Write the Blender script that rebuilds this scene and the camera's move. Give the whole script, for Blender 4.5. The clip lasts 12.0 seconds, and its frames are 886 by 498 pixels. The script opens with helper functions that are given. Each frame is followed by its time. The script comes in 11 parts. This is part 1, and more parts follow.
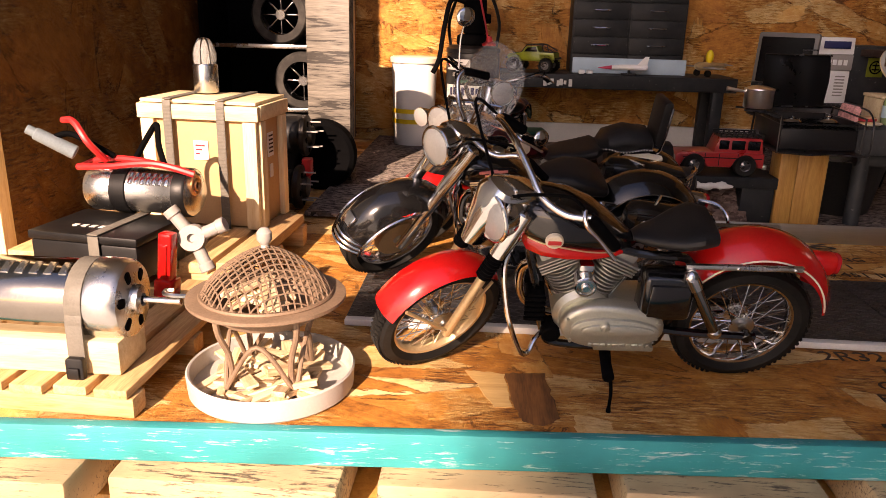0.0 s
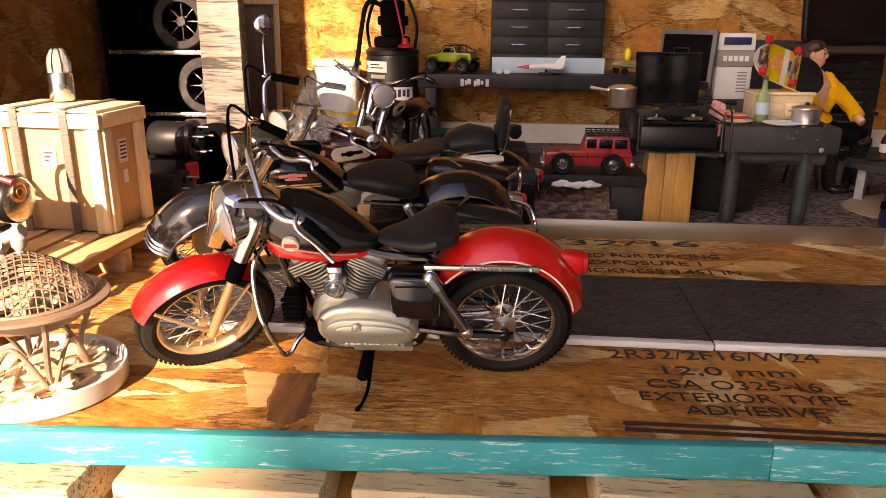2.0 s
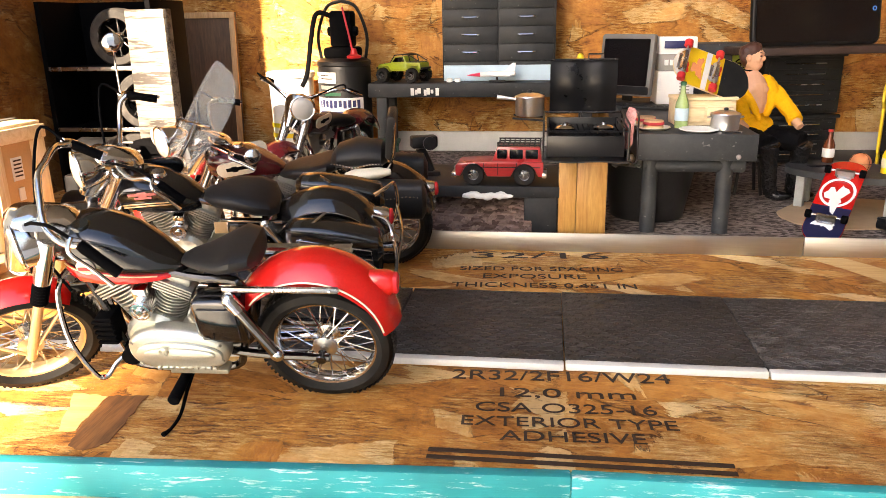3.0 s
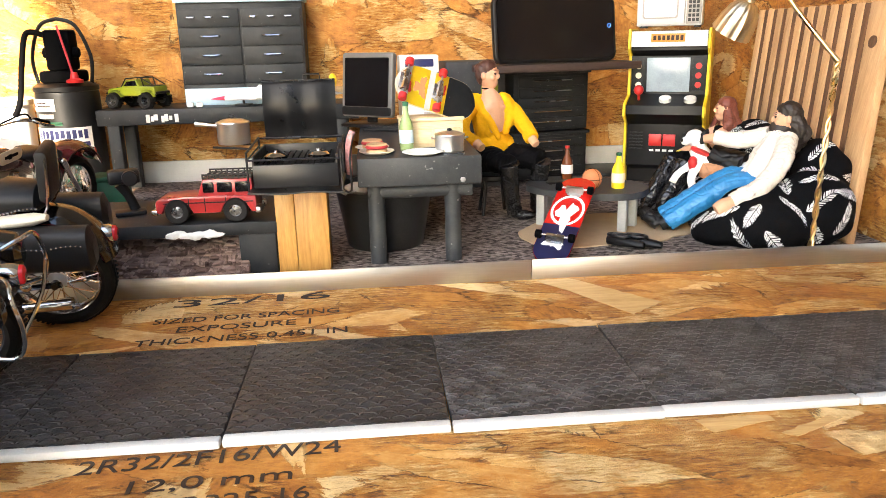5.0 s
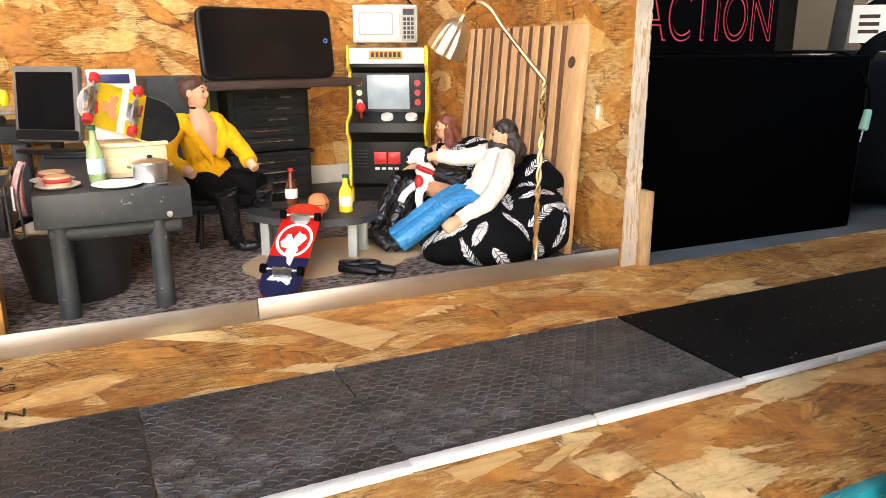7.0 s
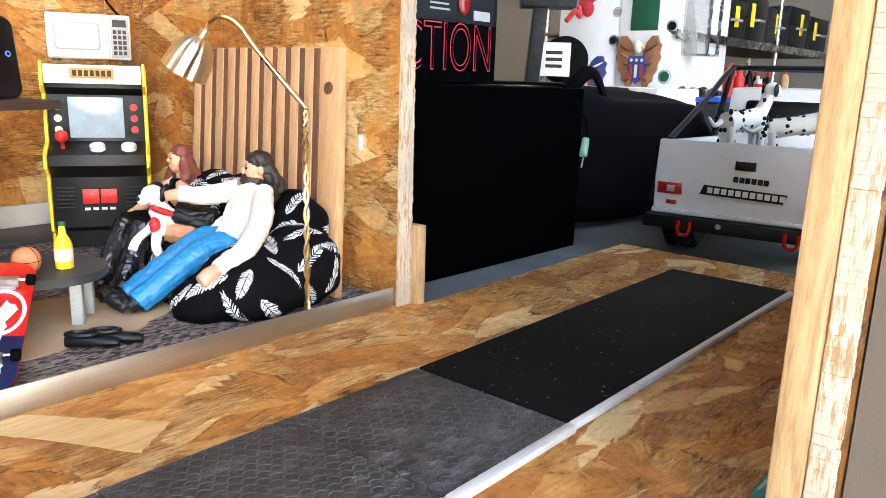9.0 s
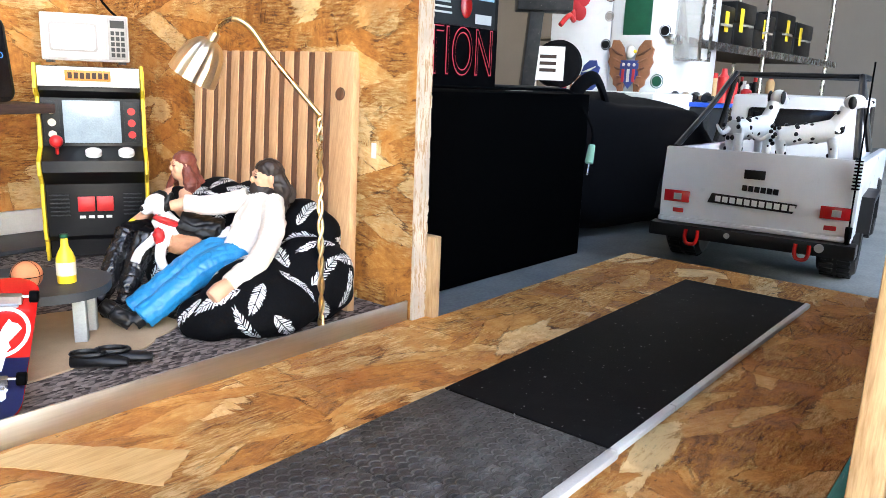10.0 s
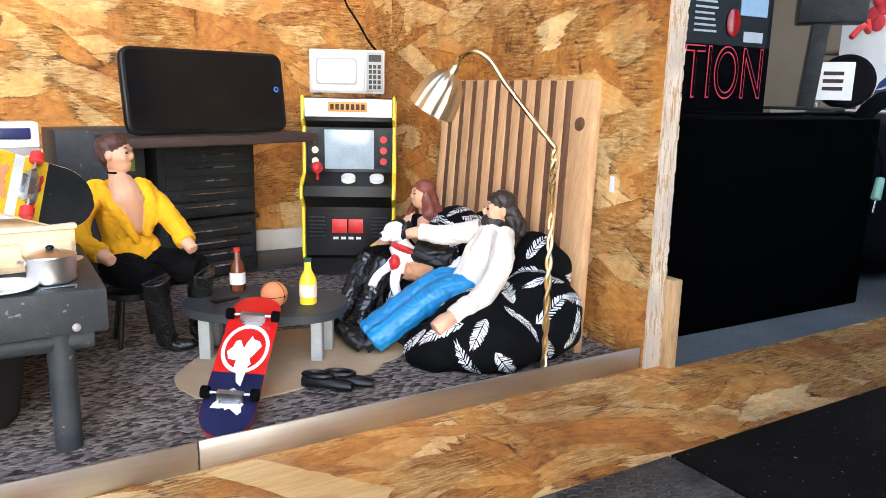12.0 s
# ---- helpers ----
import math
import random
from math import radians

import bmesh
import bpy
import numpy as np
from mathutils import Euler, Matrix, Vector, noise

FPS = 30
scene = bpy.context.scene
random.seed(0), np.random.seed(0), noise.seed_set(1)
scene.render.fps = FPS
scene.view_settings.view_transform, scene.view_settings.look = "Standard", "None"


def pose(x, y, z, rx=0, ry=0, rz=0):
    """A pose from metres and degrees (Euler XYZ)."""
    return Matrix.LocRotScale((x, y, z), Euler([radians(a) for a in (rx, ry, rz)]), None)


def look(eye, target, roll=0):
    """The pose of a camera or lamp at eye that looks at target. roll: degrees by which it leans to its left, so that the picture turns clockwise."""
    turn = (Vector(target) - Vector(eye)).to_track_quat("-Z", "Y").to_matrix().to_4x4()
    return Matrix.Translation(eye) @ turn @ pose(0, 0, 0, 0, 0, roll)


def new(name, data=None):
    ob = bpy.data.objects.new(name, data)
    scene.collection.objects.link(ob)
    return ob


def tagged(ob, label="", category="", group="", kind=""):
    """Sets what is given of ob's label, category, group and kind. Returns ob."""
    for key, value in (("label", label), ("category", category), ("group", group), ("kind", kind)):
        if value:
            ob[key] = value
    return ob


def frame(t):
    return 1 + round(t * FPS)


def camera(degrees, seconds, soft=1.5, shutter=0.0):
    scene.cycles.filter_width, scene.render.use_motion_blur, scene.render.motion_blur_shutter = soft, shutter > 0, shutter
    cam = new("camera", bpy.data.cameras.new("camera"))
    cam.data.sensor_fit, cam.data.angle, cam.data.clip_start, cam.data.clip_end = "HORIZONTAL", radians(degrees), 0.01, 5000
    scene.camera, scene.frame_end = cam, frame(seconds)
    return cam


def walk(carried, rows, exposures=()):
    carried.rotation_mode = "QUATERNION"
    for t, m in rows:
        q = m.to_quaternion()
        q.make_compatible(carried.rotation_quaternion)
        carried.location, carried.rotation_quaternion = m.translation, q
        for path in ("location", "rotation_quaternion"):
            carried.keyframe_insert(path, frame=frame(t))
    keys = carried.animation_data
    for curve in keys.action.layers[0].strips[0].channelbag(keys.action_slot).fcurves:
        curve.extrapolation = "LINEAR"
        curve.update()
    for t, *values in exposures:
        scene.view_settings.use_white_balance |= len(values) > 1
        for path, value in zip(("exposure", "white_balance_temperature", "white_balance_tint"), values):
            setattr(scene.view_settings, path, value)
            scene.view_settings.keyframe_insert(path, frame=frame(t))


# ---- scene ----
cam = camera(61.0, 12.0, soft=0.65)
PATH = [
    (0, (0.146, 0.111, 0.18), (0.033, 2.018, -0.415), 1.5),
    (0.5, (0.16, 0.102, 0.179), (0.055, 2.001, -0.442), 1.2),
    (1, (0.176, 0.094, 0.176), (0.019, 1.994, -0.431), 0.8),
    (1.5, (0.209, 0.097, 0.176), (0.029, 1.996, -0.427), 1.0),
    (2, (0.277, 0.114, 0.186), (0.114, 2.015, -0.412), 0.4),
    (2.5, (0.337, 0.125, 0.191), (0.119, 2.022, -0.403), 0.0),
    (3, (0.385, 0.138, 0.189), (0.128, 2.034, -0.395), -1.0),
    (3.5, (0.429, 0.154, 0.188), (0.218, 2.058, -0.386), -1.2),
    (3.7, (0.442, 0.158, 0.189), (0.281, 2.072, -0.369), -1.2),
    (5.5, (0.483, 0.216, 0.183), (0.789, 2.117, -0.357), -1.3),
    (6, (0.491, 0.226, 0.183), (0.945, 2.098, -0.354), -1.2),
    (6.5, (0.498, 0.238, 0.184), (1.12, 2.065, -0.341), -0.7),
    (7, (0.497, 0.248, 0.185), (1.334, 1.99, -0.331), -0.1),
    (7.5, (0.493, 0.26, 0.187), (1.5, 1.913, -0.317), 0.1),
    (7.7, (0.494, 0.266, 0.186), (1.582, 1.871, -0.306), 0.0),
    (9.5, (0.486, 0.361, 0.184), (2.001, 1.59, -0.256), 2.2),
    (10, (0.485, 0.374, 0.187), (2.0, 1.605, -0.253), 2.2),
    (10.5, (0.485, 0.388, 0.191), (1.969, 1.656, -0.248), 2.3),
    (11, (0.496, 0.399, 0.194), (1.849, 1.8, -0.26), 1.5),
    (11.5, (0.514, 0.397, 0.194), (1.697, 1.949, -0.245), 1.5),
    (12, (0.517, 0.383, 0.195), (1.53, 2.058, -0.216), 1.2),
]
walk(cam, [(t, look(eye, target, roll)) for t, eye, target, roll in PATH],
     exposures=((0.0, 1.40, 7600, 34), (1.6, 1.45, 7600, 34), (2.0, 2.03, 7900, 31), (2.5, 2.85, 7750, 26), (3.0, 3.24, 7200, 17), (3.5, 3.76, 6800, 9), (5.5, 3.70, 6750, 10), (7.5, 3.66, 6750, 12), (9.5, 3.90, 5880, 10), (10.5, 3.94, 5880, 10), (11.0, 3.80, 5780, 10), (12.0, 3.64, 5720, 10)))

# ---- world and sun ----
world = bpy.data.worlds.new("world")
scene.world = world
world.use_nodes = True
wn = world.node_tree.nodes
sky = wn.new("ShaderNodeTexSky")
sky.sky_type = "NISHITA"
sky.sun_disc = False
SUN_WAY = Vector((0.265, 1.0, -0.55)).normalized()
sky.sun_elevation = math.asin(-SUN_WAY.z)
sky.sun_rotation = math.atan2(-SUN_WAY.x, -SUN_WAY.y)
wn["Background"].inputs["Strength"].default_value = 0.085
world.node_tree.links.new(sky.outputs["Color"], wn["Background"].inputs["Color"])
sun_data = bpy.data.lights.new("sun", "SUN")
sun_data.energy, sun_data.angle, sun_data.color = 5.0, radians(0.55), (1.0, 0.86, 0.66)
sun = new("sun", sun_data)
sun.matrix_world = look((0.3, -4, 3), Vector((0.3, -4, 3)) + SUN_WAY)

from mathutils.bvhtree import BVHTree

# ---- mesh tools ----
def thing(name, m, label, category, group="", kind=""):
    ob = new(name)
    ob.empty_display_size = 0.02
    ob.matrix_world = m
    return tagged(ob, label, category, group, kind)


def finish(name, bm, material, angle=38):
    bmesh.ops.recalc_face_normals(bm, faces=bm.faces)
    me = bpy.data.meshes.new(name)
    bm.to_mesh(me)
    bm.free()
    for m in material if isinstance(material, (list, tuple)) else (material,):
        me.materials.append(m)
    me.polygons.foreach_set("use_smooth", [True] * len(me.polygons))
    me.set_sharp_from_angle(angle=radians(angle))
    return me


def part(name, bm, material, parent, label="", m=None, angle=38):
    """One mesh under a thing or a part."""
    ob = new(name, finish(name, bm, material, angle))
    ob.parent = parent
    if m is not None:
        ob.matrix_local = m
    return tagged(ob, label)


def solid(name, bm, material, label, category, group="", kind="", m=None, angle=38):
    """A thing that is one mesh."""
    ob = new(name, finish(name, bm, material, angle))
    if m is not None:
        ob.matrix_world = m
    return tagged(ob, label, category, group, kind)


def B():
    return bmesh.new()


def box(bm, x0, x1, y0, y1, z0, z1, bevel=0.0, m=None, seg=2, slot=0):
    t = B()
    bmesh.ops.create_cube(t, size=1.0)
    for v in t.verts:
        v.co = ((x0 + x1) / 2 + v.co.x * (x1 - x0), (y0 + y1) / 2 + v.co.y * (y1 - y0), (z0 + z1) / 2 + v.co.z * (z1 - z0))
    if bevel:
        bmesh.ops.bevel(t, geom=t.edges[:], offset=bevel, segments=seg, profile=0.5, affect="EDGES")
    return join(bm, t, m, slot)


def join(bm, t, m=None, slot=0):
    if m is not None:
        bmesh.ops.transform(t, matrix=m, verts=t.verts[:])
    new_v = [bm.verts.new(v.co) for v in t.verts]
    t.verts.index_update()
    for f in t.faces:
        try:
            g = bm.faces.new([new_v[v.index] for v in f.verts])
            g.material_index = slot or f.material_index
        except ValueError:
            pass
    t.free()
    return bm


def lathe(bm, profile, seg=24, m=None, slot=0, close=False):
    """Profile of (radius, height) turned round z."""
    t = B()
    rings = []
    for r, z in profile:
        if r < 1e-6:
            rings.append([t.verts.new((0, 0, z))])
        else:
            rings.append([t.verts.new((r * math.cos(2 * math.pi * i / seg), r * math.sin(2 * math.pi * i / seg), z)) for i in range(seg)])
    pairs = list(zip(rings, rings[1:]))
    if close:
        pairs.append((rings[-1], rings[0]))
    for a, b in pairs:
        for i in range(seg):
            j = (i + 1) % seg
            if len(a) == 1 and len(b) == 1:
                continue
            if len(a) == 1:
                t.faces.new((a[0], b[i], b[j]))
            elif len(b) == 1:
                t.faces.new((a[i], a[j], b[0]))
            else:
                t.faces.new((a[i], a[j], b[j], b[i]))
    return join(bm, t, m, slot)


def cyl(bm, p, q, r, r2=None, seg=16, slot=0, bevel=0.0):
    """A closed rod from p to q."""
    p, q = Vector(p), Vector(q)
    h = (q - p).length
    r2 = r if r2 is None else r2
    m = Matrix.Translation(p) @ (q - p).to_track_quat("Z", "Y").to_matrix().to_4x4()
    if bevel:
        prof = [(0, 0), (r - bevel, 0), (r, bevel), (r2, h - bevel), (r2 - bevel, h), (0, h)]
    else:
        prof = [(0, 0), (r, 0), (r2, h), (0, h)]
    return lathe(bm, prof, seg, m, slot)


def smooth_path(pts, n=6):
    """Catmull-Rom through the points."""
    pts = [Vector(p) for p in pts]
    out = []
    for i in range(len(pts) - 1):
        a, b, c, d = pts[max(i - 1, 0)], pts[i], pts[i + 1], pts[min(i + 2, len(pts) - 1)]
        for k in range(n):
            t = k / n
            out.append(0.5 * ((2 * b) + (c - a) * t + (2 * a - 5 * b + 4 * c - d) * t * t + (3 * b - a - 3 * c + d) * t ** 3))
    return out + [pts[-1]]


def tube(bm, pts, r, seg=8, slot=0, smooth=0, m=None, flat=1.0):
    """A rod along points; r a number or one for each point."""
    pts = [Vector(p) for p in pts]
    rs = list(r) if isinstance(r, (list, tuple)) else None
    if smooth:
        if rs:
            n = len(pts)
            rs = [rs[min(int(i / smooth), n - 1)] + (rs[min(int(i / smooth) + 1, n - 1)] - rs[min(int(i / smooth), n - 1)]) * (i % smooth) / smooth for i in range((n - 1) * smooth + 1)]
        pts = smooth_path(pts, smooth)
    t = B()
    rings, up = [], None
    for i, p in enumerate(pts):
        d = (pts[min(i + 1, len(pts) - 1)] - pts[max(i - 1, 0)]).normalized()
        if up is None:
            up = d.orthogonal().normalized()
        up = (up - d * up.dot(d)).normalized()
        side = d.cross(up)
        rr = rs[i] if rs else r
        rings.append([t.verts.new(p + (up * math.cos(2 * math.pi * k / seg) * flat + side * math.sin(2 * math.pi * k / seg)) * rr) for k in range(seg)])
    for a, b in zip(rings, rings[1:]):
        for k in range(seg):
            t.faces.new((a[k], a[(k + 1) % seg], b[(k + 1) % seg], b[k]))
    t.faces.new(rings[0][::-1])
    t.faces.new(rings[-1])
    return join(bm, t, m, slot)


def ring(bm, R, r, seg=32, sub=8, m=None, slot=0, squash=1.0):
    prof = [(R + r * math.cos(2 * math.pi * k / sub), squash * r * math.sin(2 * math.pi * k / sub)) for k in range(sub)]
    return lathe(bm, prof, seg, m, slot, close=True)


def blob(bm, at, size, m=None, slot=0, seg=16, rot=(0, 0, 0), lump=0.0):
    t = B()
    bmesh.ops.create_uvsphere(t, u_segments=seg, v_segments=max(6, seg * 2 // 3), radius=1.0)
    if lump:
        for v in t.verts:
            v.co *= 1 + lump * noise.noise(v.co * 2.3 + Vector(at) * 40)
    mm = pose(*at, *rot) @ Matrix.Diagonal((*size, 1))
    return join(bm, t, mm if m is None else m @ mm, slot)


def prism(bm, outline, depth, m=None, bevel=0.0, slot=0, seg=2):
    """A flat outline in x, z pushed from y = -depth/2 to depth/2."""
    t = B()
    a = [t.verts.new((x, -depth / 2, z)) for x, z in outline]
    b = [t.verts.new((x, depth / 2, z)) for x, z in outline]
    n = len(a)
    fa, fb = t.faces.new(a), t.faces.new(b[::-1])
    for i in range(n):
        t.faces.new((a[i], b[i], b[(i + 1) % n], a[(i + 1) % n]))
    bmesh.ops.recalc_face_normals(t, faces=t.faces)
    if bevel:
        edges = [e for e in t.edges if fa in e.link_faces or fb in e.link_faces]
        bmesh.ops.bevel(t, geom=edges, offset=bevel, segments=seg, profile=0.5, affect="EDGES")
    return join(bm, t, m, slot)


def rounded(w, h, r, n=5, x=0.0, z=0.0):
    """Outline of a rounded rectangle."""
    out = []
    for cx, cz, a0 in ((w / 2 - r, h / 2 - r, 0), (-w / 2 + r, h / 2 - r, 90), (-w / 2 + r, -h / 2 + r, 180), (w / 2 - r, -h / 2 + r, 270)):
        for k in range(n + 1):
            a = radians(a0 + 90 * k / n)
            out.append((x + cx + r * math.cos(a), z + cz + r * math.sin(a)))
    return out


def fender(bm, R, a0, a1, half, crown, thick=0.0008, n=18, lip=0.0, m=None, slot=0):
    """A curved mudguard round an axle along y; angles in degrees from +x up to +z."""
    t = B()
    k = 9
    def row(a, off):
        out = []
        for j in range(k):
            u = -1 + 2 * j / (k - 1)
            rr = R - crown * abs(u) ** 2.4 - off
            out.append(t.verts.new((rr * math.cos(a), (half - off) * u, rr * math.sin(a))))
        return out
    outer, inner = [], []
    for i in range(n + 1):
        a = radians(a0 + (a1 - a0) * i / n)
        outer.append(row(a, 0))
        inner.append(row(a, thick))
    for A in (outer, inner):
        for p, q in zip(A, A[1:]):
            for j in range(k - 1):
                t.faces.new((p[j], p[j + 1], q[j + 1], q[j]))
    for i in range(n):
        for j in (0, k - 1):
            t.faces.new((outer[i][j], outer[i + 1][j], inner[i + 1][j], inner[i][j]))
    for i in (0, n):
        for j in range(k - 1):
            t.faces.new((outer[i][j], outer[i][j + 1], inner[i][j + 1], inner[i][j]))
    return join(bm, t, m, slot)


def loft(bm, sections, m=None, slot=0, seg=16, power=2.0):
    """Closed body through sections (x, y, z, half width, half height) along x."""
    t = B()
    rings = []
    for x, y, z, w, h in sections:
        r = []
        for k in range(seg):
            a = 2 * math.pi * k / seg
            c, s = math.cos(a), math.sin(a)
            r.append(t.verts.new((x, y + w * math.copysign(abs(c) ** (2 / power), c), z + h * math.copysign(abs(s) ** (2 / power), s))))
        rings.append(r)
    for a, b in zip(rings, rings[1:]):
        for k in range(seg):
            t.faces.new((a[k], a[(k + 1) % seg], b[(k + 1) % seg], b[k]))
    t.faces.new(rings[0][::-1])
    t.faces.new(rings[-1])
    return join(bm, t, m, slot)


def plate(bm, pts, thick, slot=0, z=0.0):
    """A flat sheet over the outline pts (x, y), its underside at z."""
    t = B()
    a = [t.verts.new((x, y, z)) for x, y in pts]
    b = [t.verts.new((x, y, z + thick)) for x, y in pts]
    t.faces.new(a[::-1]), t.faces.new(b)
    for i in range(len(a)):
        j = (i + 1) % len(a)
        t.faces.new((a[i], a[j], b[j], b[i]))
    return join(bm, t, None, slot)


def lettering(name, words, size, m, material, parent, width=0.0, label="", thick=0.0002, thin=0.0):
    """Words with the built-in font as one flat mesh, lying in x, y of m, centred."""
    cu = bpy.data.curves.new(name, "FONT")
    cu.offset = -thin
    cu.body, cu.size, cu.extrude, cu.align_x, cu.align_y = words, size, thick, "CENTER", "CENTER"
    tmp = bpy.data.objects.new(name, cu)
    scene.collection.objects.link(tmp)
    me = bpy.data.meshes.new_from_object(tmp.evaluated_get(bpy.context.evaluated_depsgraph_get()))
    bpy.data.objects.remove(tmp)
    me.materials.clear()
    me.materials.append(material)
    xs = [v.co.x for v in me.vertices] or [0, 1]
    k = width / (max(xs) - min(xs)) if width else 1.0
    me.transform(Matrix.Diagonal((k, 1, 1, 1)))
    ob = new(name, me)
    ob.parent = parent
    ob.matrix_local = m
    return tagged(ob, label)


def fuse(bm, voxel=0.0012, rounds=3):
    """Melts overlapping shapes into one skin; each face keeps the slot of the shape beneath it."""
    tree = BVHTree.FromBMesh(bm)
    bm.faces.ensure_lookup_table()
    slots = [f.material_index for f in bm.faces]
    me = bpy.data.meshes.new("fuse")
    bm.to_mesh(me)
    bm.free()
    tmp = bpy.data.objects.new("fuse", me)
    scene.collection.objects.link(tmp)
    mod = tmp.modifiers.new("remesh", "REMESH")
    mod.mode, mod.voxel_size, mod.adaptivity = "VOXEL", voxel, 0.0
    sm = tmp.modifiers.new("smooth", "SMOOTH")
    sm.factor, sm.iterations = 0.5, rounds
    out = bmesh.new()
    dep = bpy.context.evaluated_depsgraph_get()
    dep.update()
    out.from_mesh(tmp.evaluated_get(dep).to_mesh())
    bpy.data.objects.remove(tmp)
    for f in out.faces:
        hit = tree.find_nearest(f.calc_center_median())
        f.material_index = slots[hit[2]] if hit[2] is not None else 0
    return out

# ---- materials ----
def nodes(name):
    m = bpy.data.materials.new(name)
    m.use_nodes = True
    nt = m.node_tree
    return m, nt, nt.nodes["Principled BSDF"]


def N(nt, kind, **props):
    n = nt.nodes.new(kind)
    for k, v in props.items():
        if k in n.inputs:
            n.inputs[k].default_value = v
        else:
            n.inputs[k.replace("_", " ")].default_value = v
    return n


def tint(c, k):
    return (min(c[0] * k, 1), min(c[1] * k, 1), min(c[2] * k, 1), 1)


def mixer(nt, fac, a, b, blend="MIX"):
    n = nt.nodes.new("ShaderNodeMix")
    n.data_type, n.blend_type = "RGBA", blend
    for sock, v in ((n.inputs[0], fac), (n.inputs[6], a), (n.inputs[7], b)):
        if isinstance(v, bpy.types.NodeSocket):
            nt.links.new(v, sock)
        else:
            sock.default_value = v if not (isinstance(v, tuple) and len(v) == 3) else (*v, 1)
    return n.outputs[2]


def ramp(nt, fac, stops):
    n = nt.nodes.new("ShaderNodeValToRGB")
    while len(n.color_ramp.elements) < len(stops):
        n.color_ramp.elements.new(0.5)
    for e, (p, c) in zip(n.color_ramp.elements, stops):
        e.position, e.color = p, (*c[:3], 1)
    nt.links.new(fac, n.inputs[0])
    return n.outputs[0]


def math_node(nt, op, a, b=0.0):
    n = nt.nodes.new("ShaderNodeMath")
    n.operation = op
    for s, v in zip(n.inputs, (a, b)):
        if isinstance(v, bpy.types.NodeSocket):
            nt.links.new(v, s)
        else:
            s.default_value = v
    return n.outputs[0]


def surf(name, base, rough=0.5, metal=0.0, spread=0.18, grain=900.0, blotch=45.0, bump=0.15, coat=0.0, stretch=(1, 1, 1), dust=0.0, trans=0.0, ior=1.45, spec=0.5, specks=0.0):
    """A painted, moulded or metal surface with fine grain, blotches and a little dust."""
    m, nt, p = nodes(name)
    L = nt.links.new
    tc = nt.nodes.new("ShaderNodeTexCoord")
    mp = N(nt, "ShaderNodeMapping", Scale=stretch)
    L(tc.outputs["Object"], mp.inputs["Vector"])
    a = N(nt, "ShaderNodeTexNoise", Scale=grain, Detail=3.0)
    b = N(nt, "ShaderNodeTexNoise", Scale=blotch, Detail=5.0, Roughness=0.6)
    L(mp.outputs[0], a.inputs["Vector"]), L(tc.outputs["Object"], b.inputs["Vector"])
    info = nt.nodes.new("ShaderNodeObjectInfo")
    f = math_node(nt, "ADD", math_node(nt, "MULTIPLY", a.outputs[0], 0.4), math_node(nt, "MULTIPLY", b.outputs[0], 0.6))
    col = ramp(nt, f, ((0.3, tint(base, 1 - spread)), (0.7, tint(base, 1 + spread))))
    if dust:
        d = ramp(nt, b.outputs[0], ((0.45, (0, 0, 0)), (0.75, (dust, dust, dust))))
        col = mixer(nt, d, col, (0.20, 0.18, 0.155))
    if specks:
        c = N(nt, "ShaderNodeTexNoise", Scale=260.0, Detail=2.0)
        L(tc.outputs["Object"], c.inputs["Vector"])
        col = mixer(nt, ramp(nt, c.outputs[0], ((0.70, (0, 0, 0)), (0.76, (specks, specks, specks)))), col, (0.40, 0.39, 0.37))
    L(col, p.inputs["Base Color"])
    r = N(nt, "ShaderNodeMapRange")
    L(b.outputs[0], r.inputs[0])
    r.inputs[3].default_value, r.inputs[4].default_value = max(rough - 0.1, 0.02), min(rough + 0.12, 1)
    L(r.outputs[0], p.inputs["Roughness"])
    p.inputs["Metallic"].default_value = metal
    p.inputs["Coat Weight"].default_value = coat
    p.inputs["Coat Roughness"].default_value = 0.06
    p.inputs["Transmission Weight"].default_value = trans
    p.inputs["IOR"].default_value = ior
    p.inputs["Specular IOR Level"].default_value = spec
    if bump:
        bu = N(nt, "ShaderNodeBump", Strength=bump, Distance=0.0006)
        L(f, bu.inputs["Height"]), L(bu.outputs[0], p.inputs["Normal"])
    return m


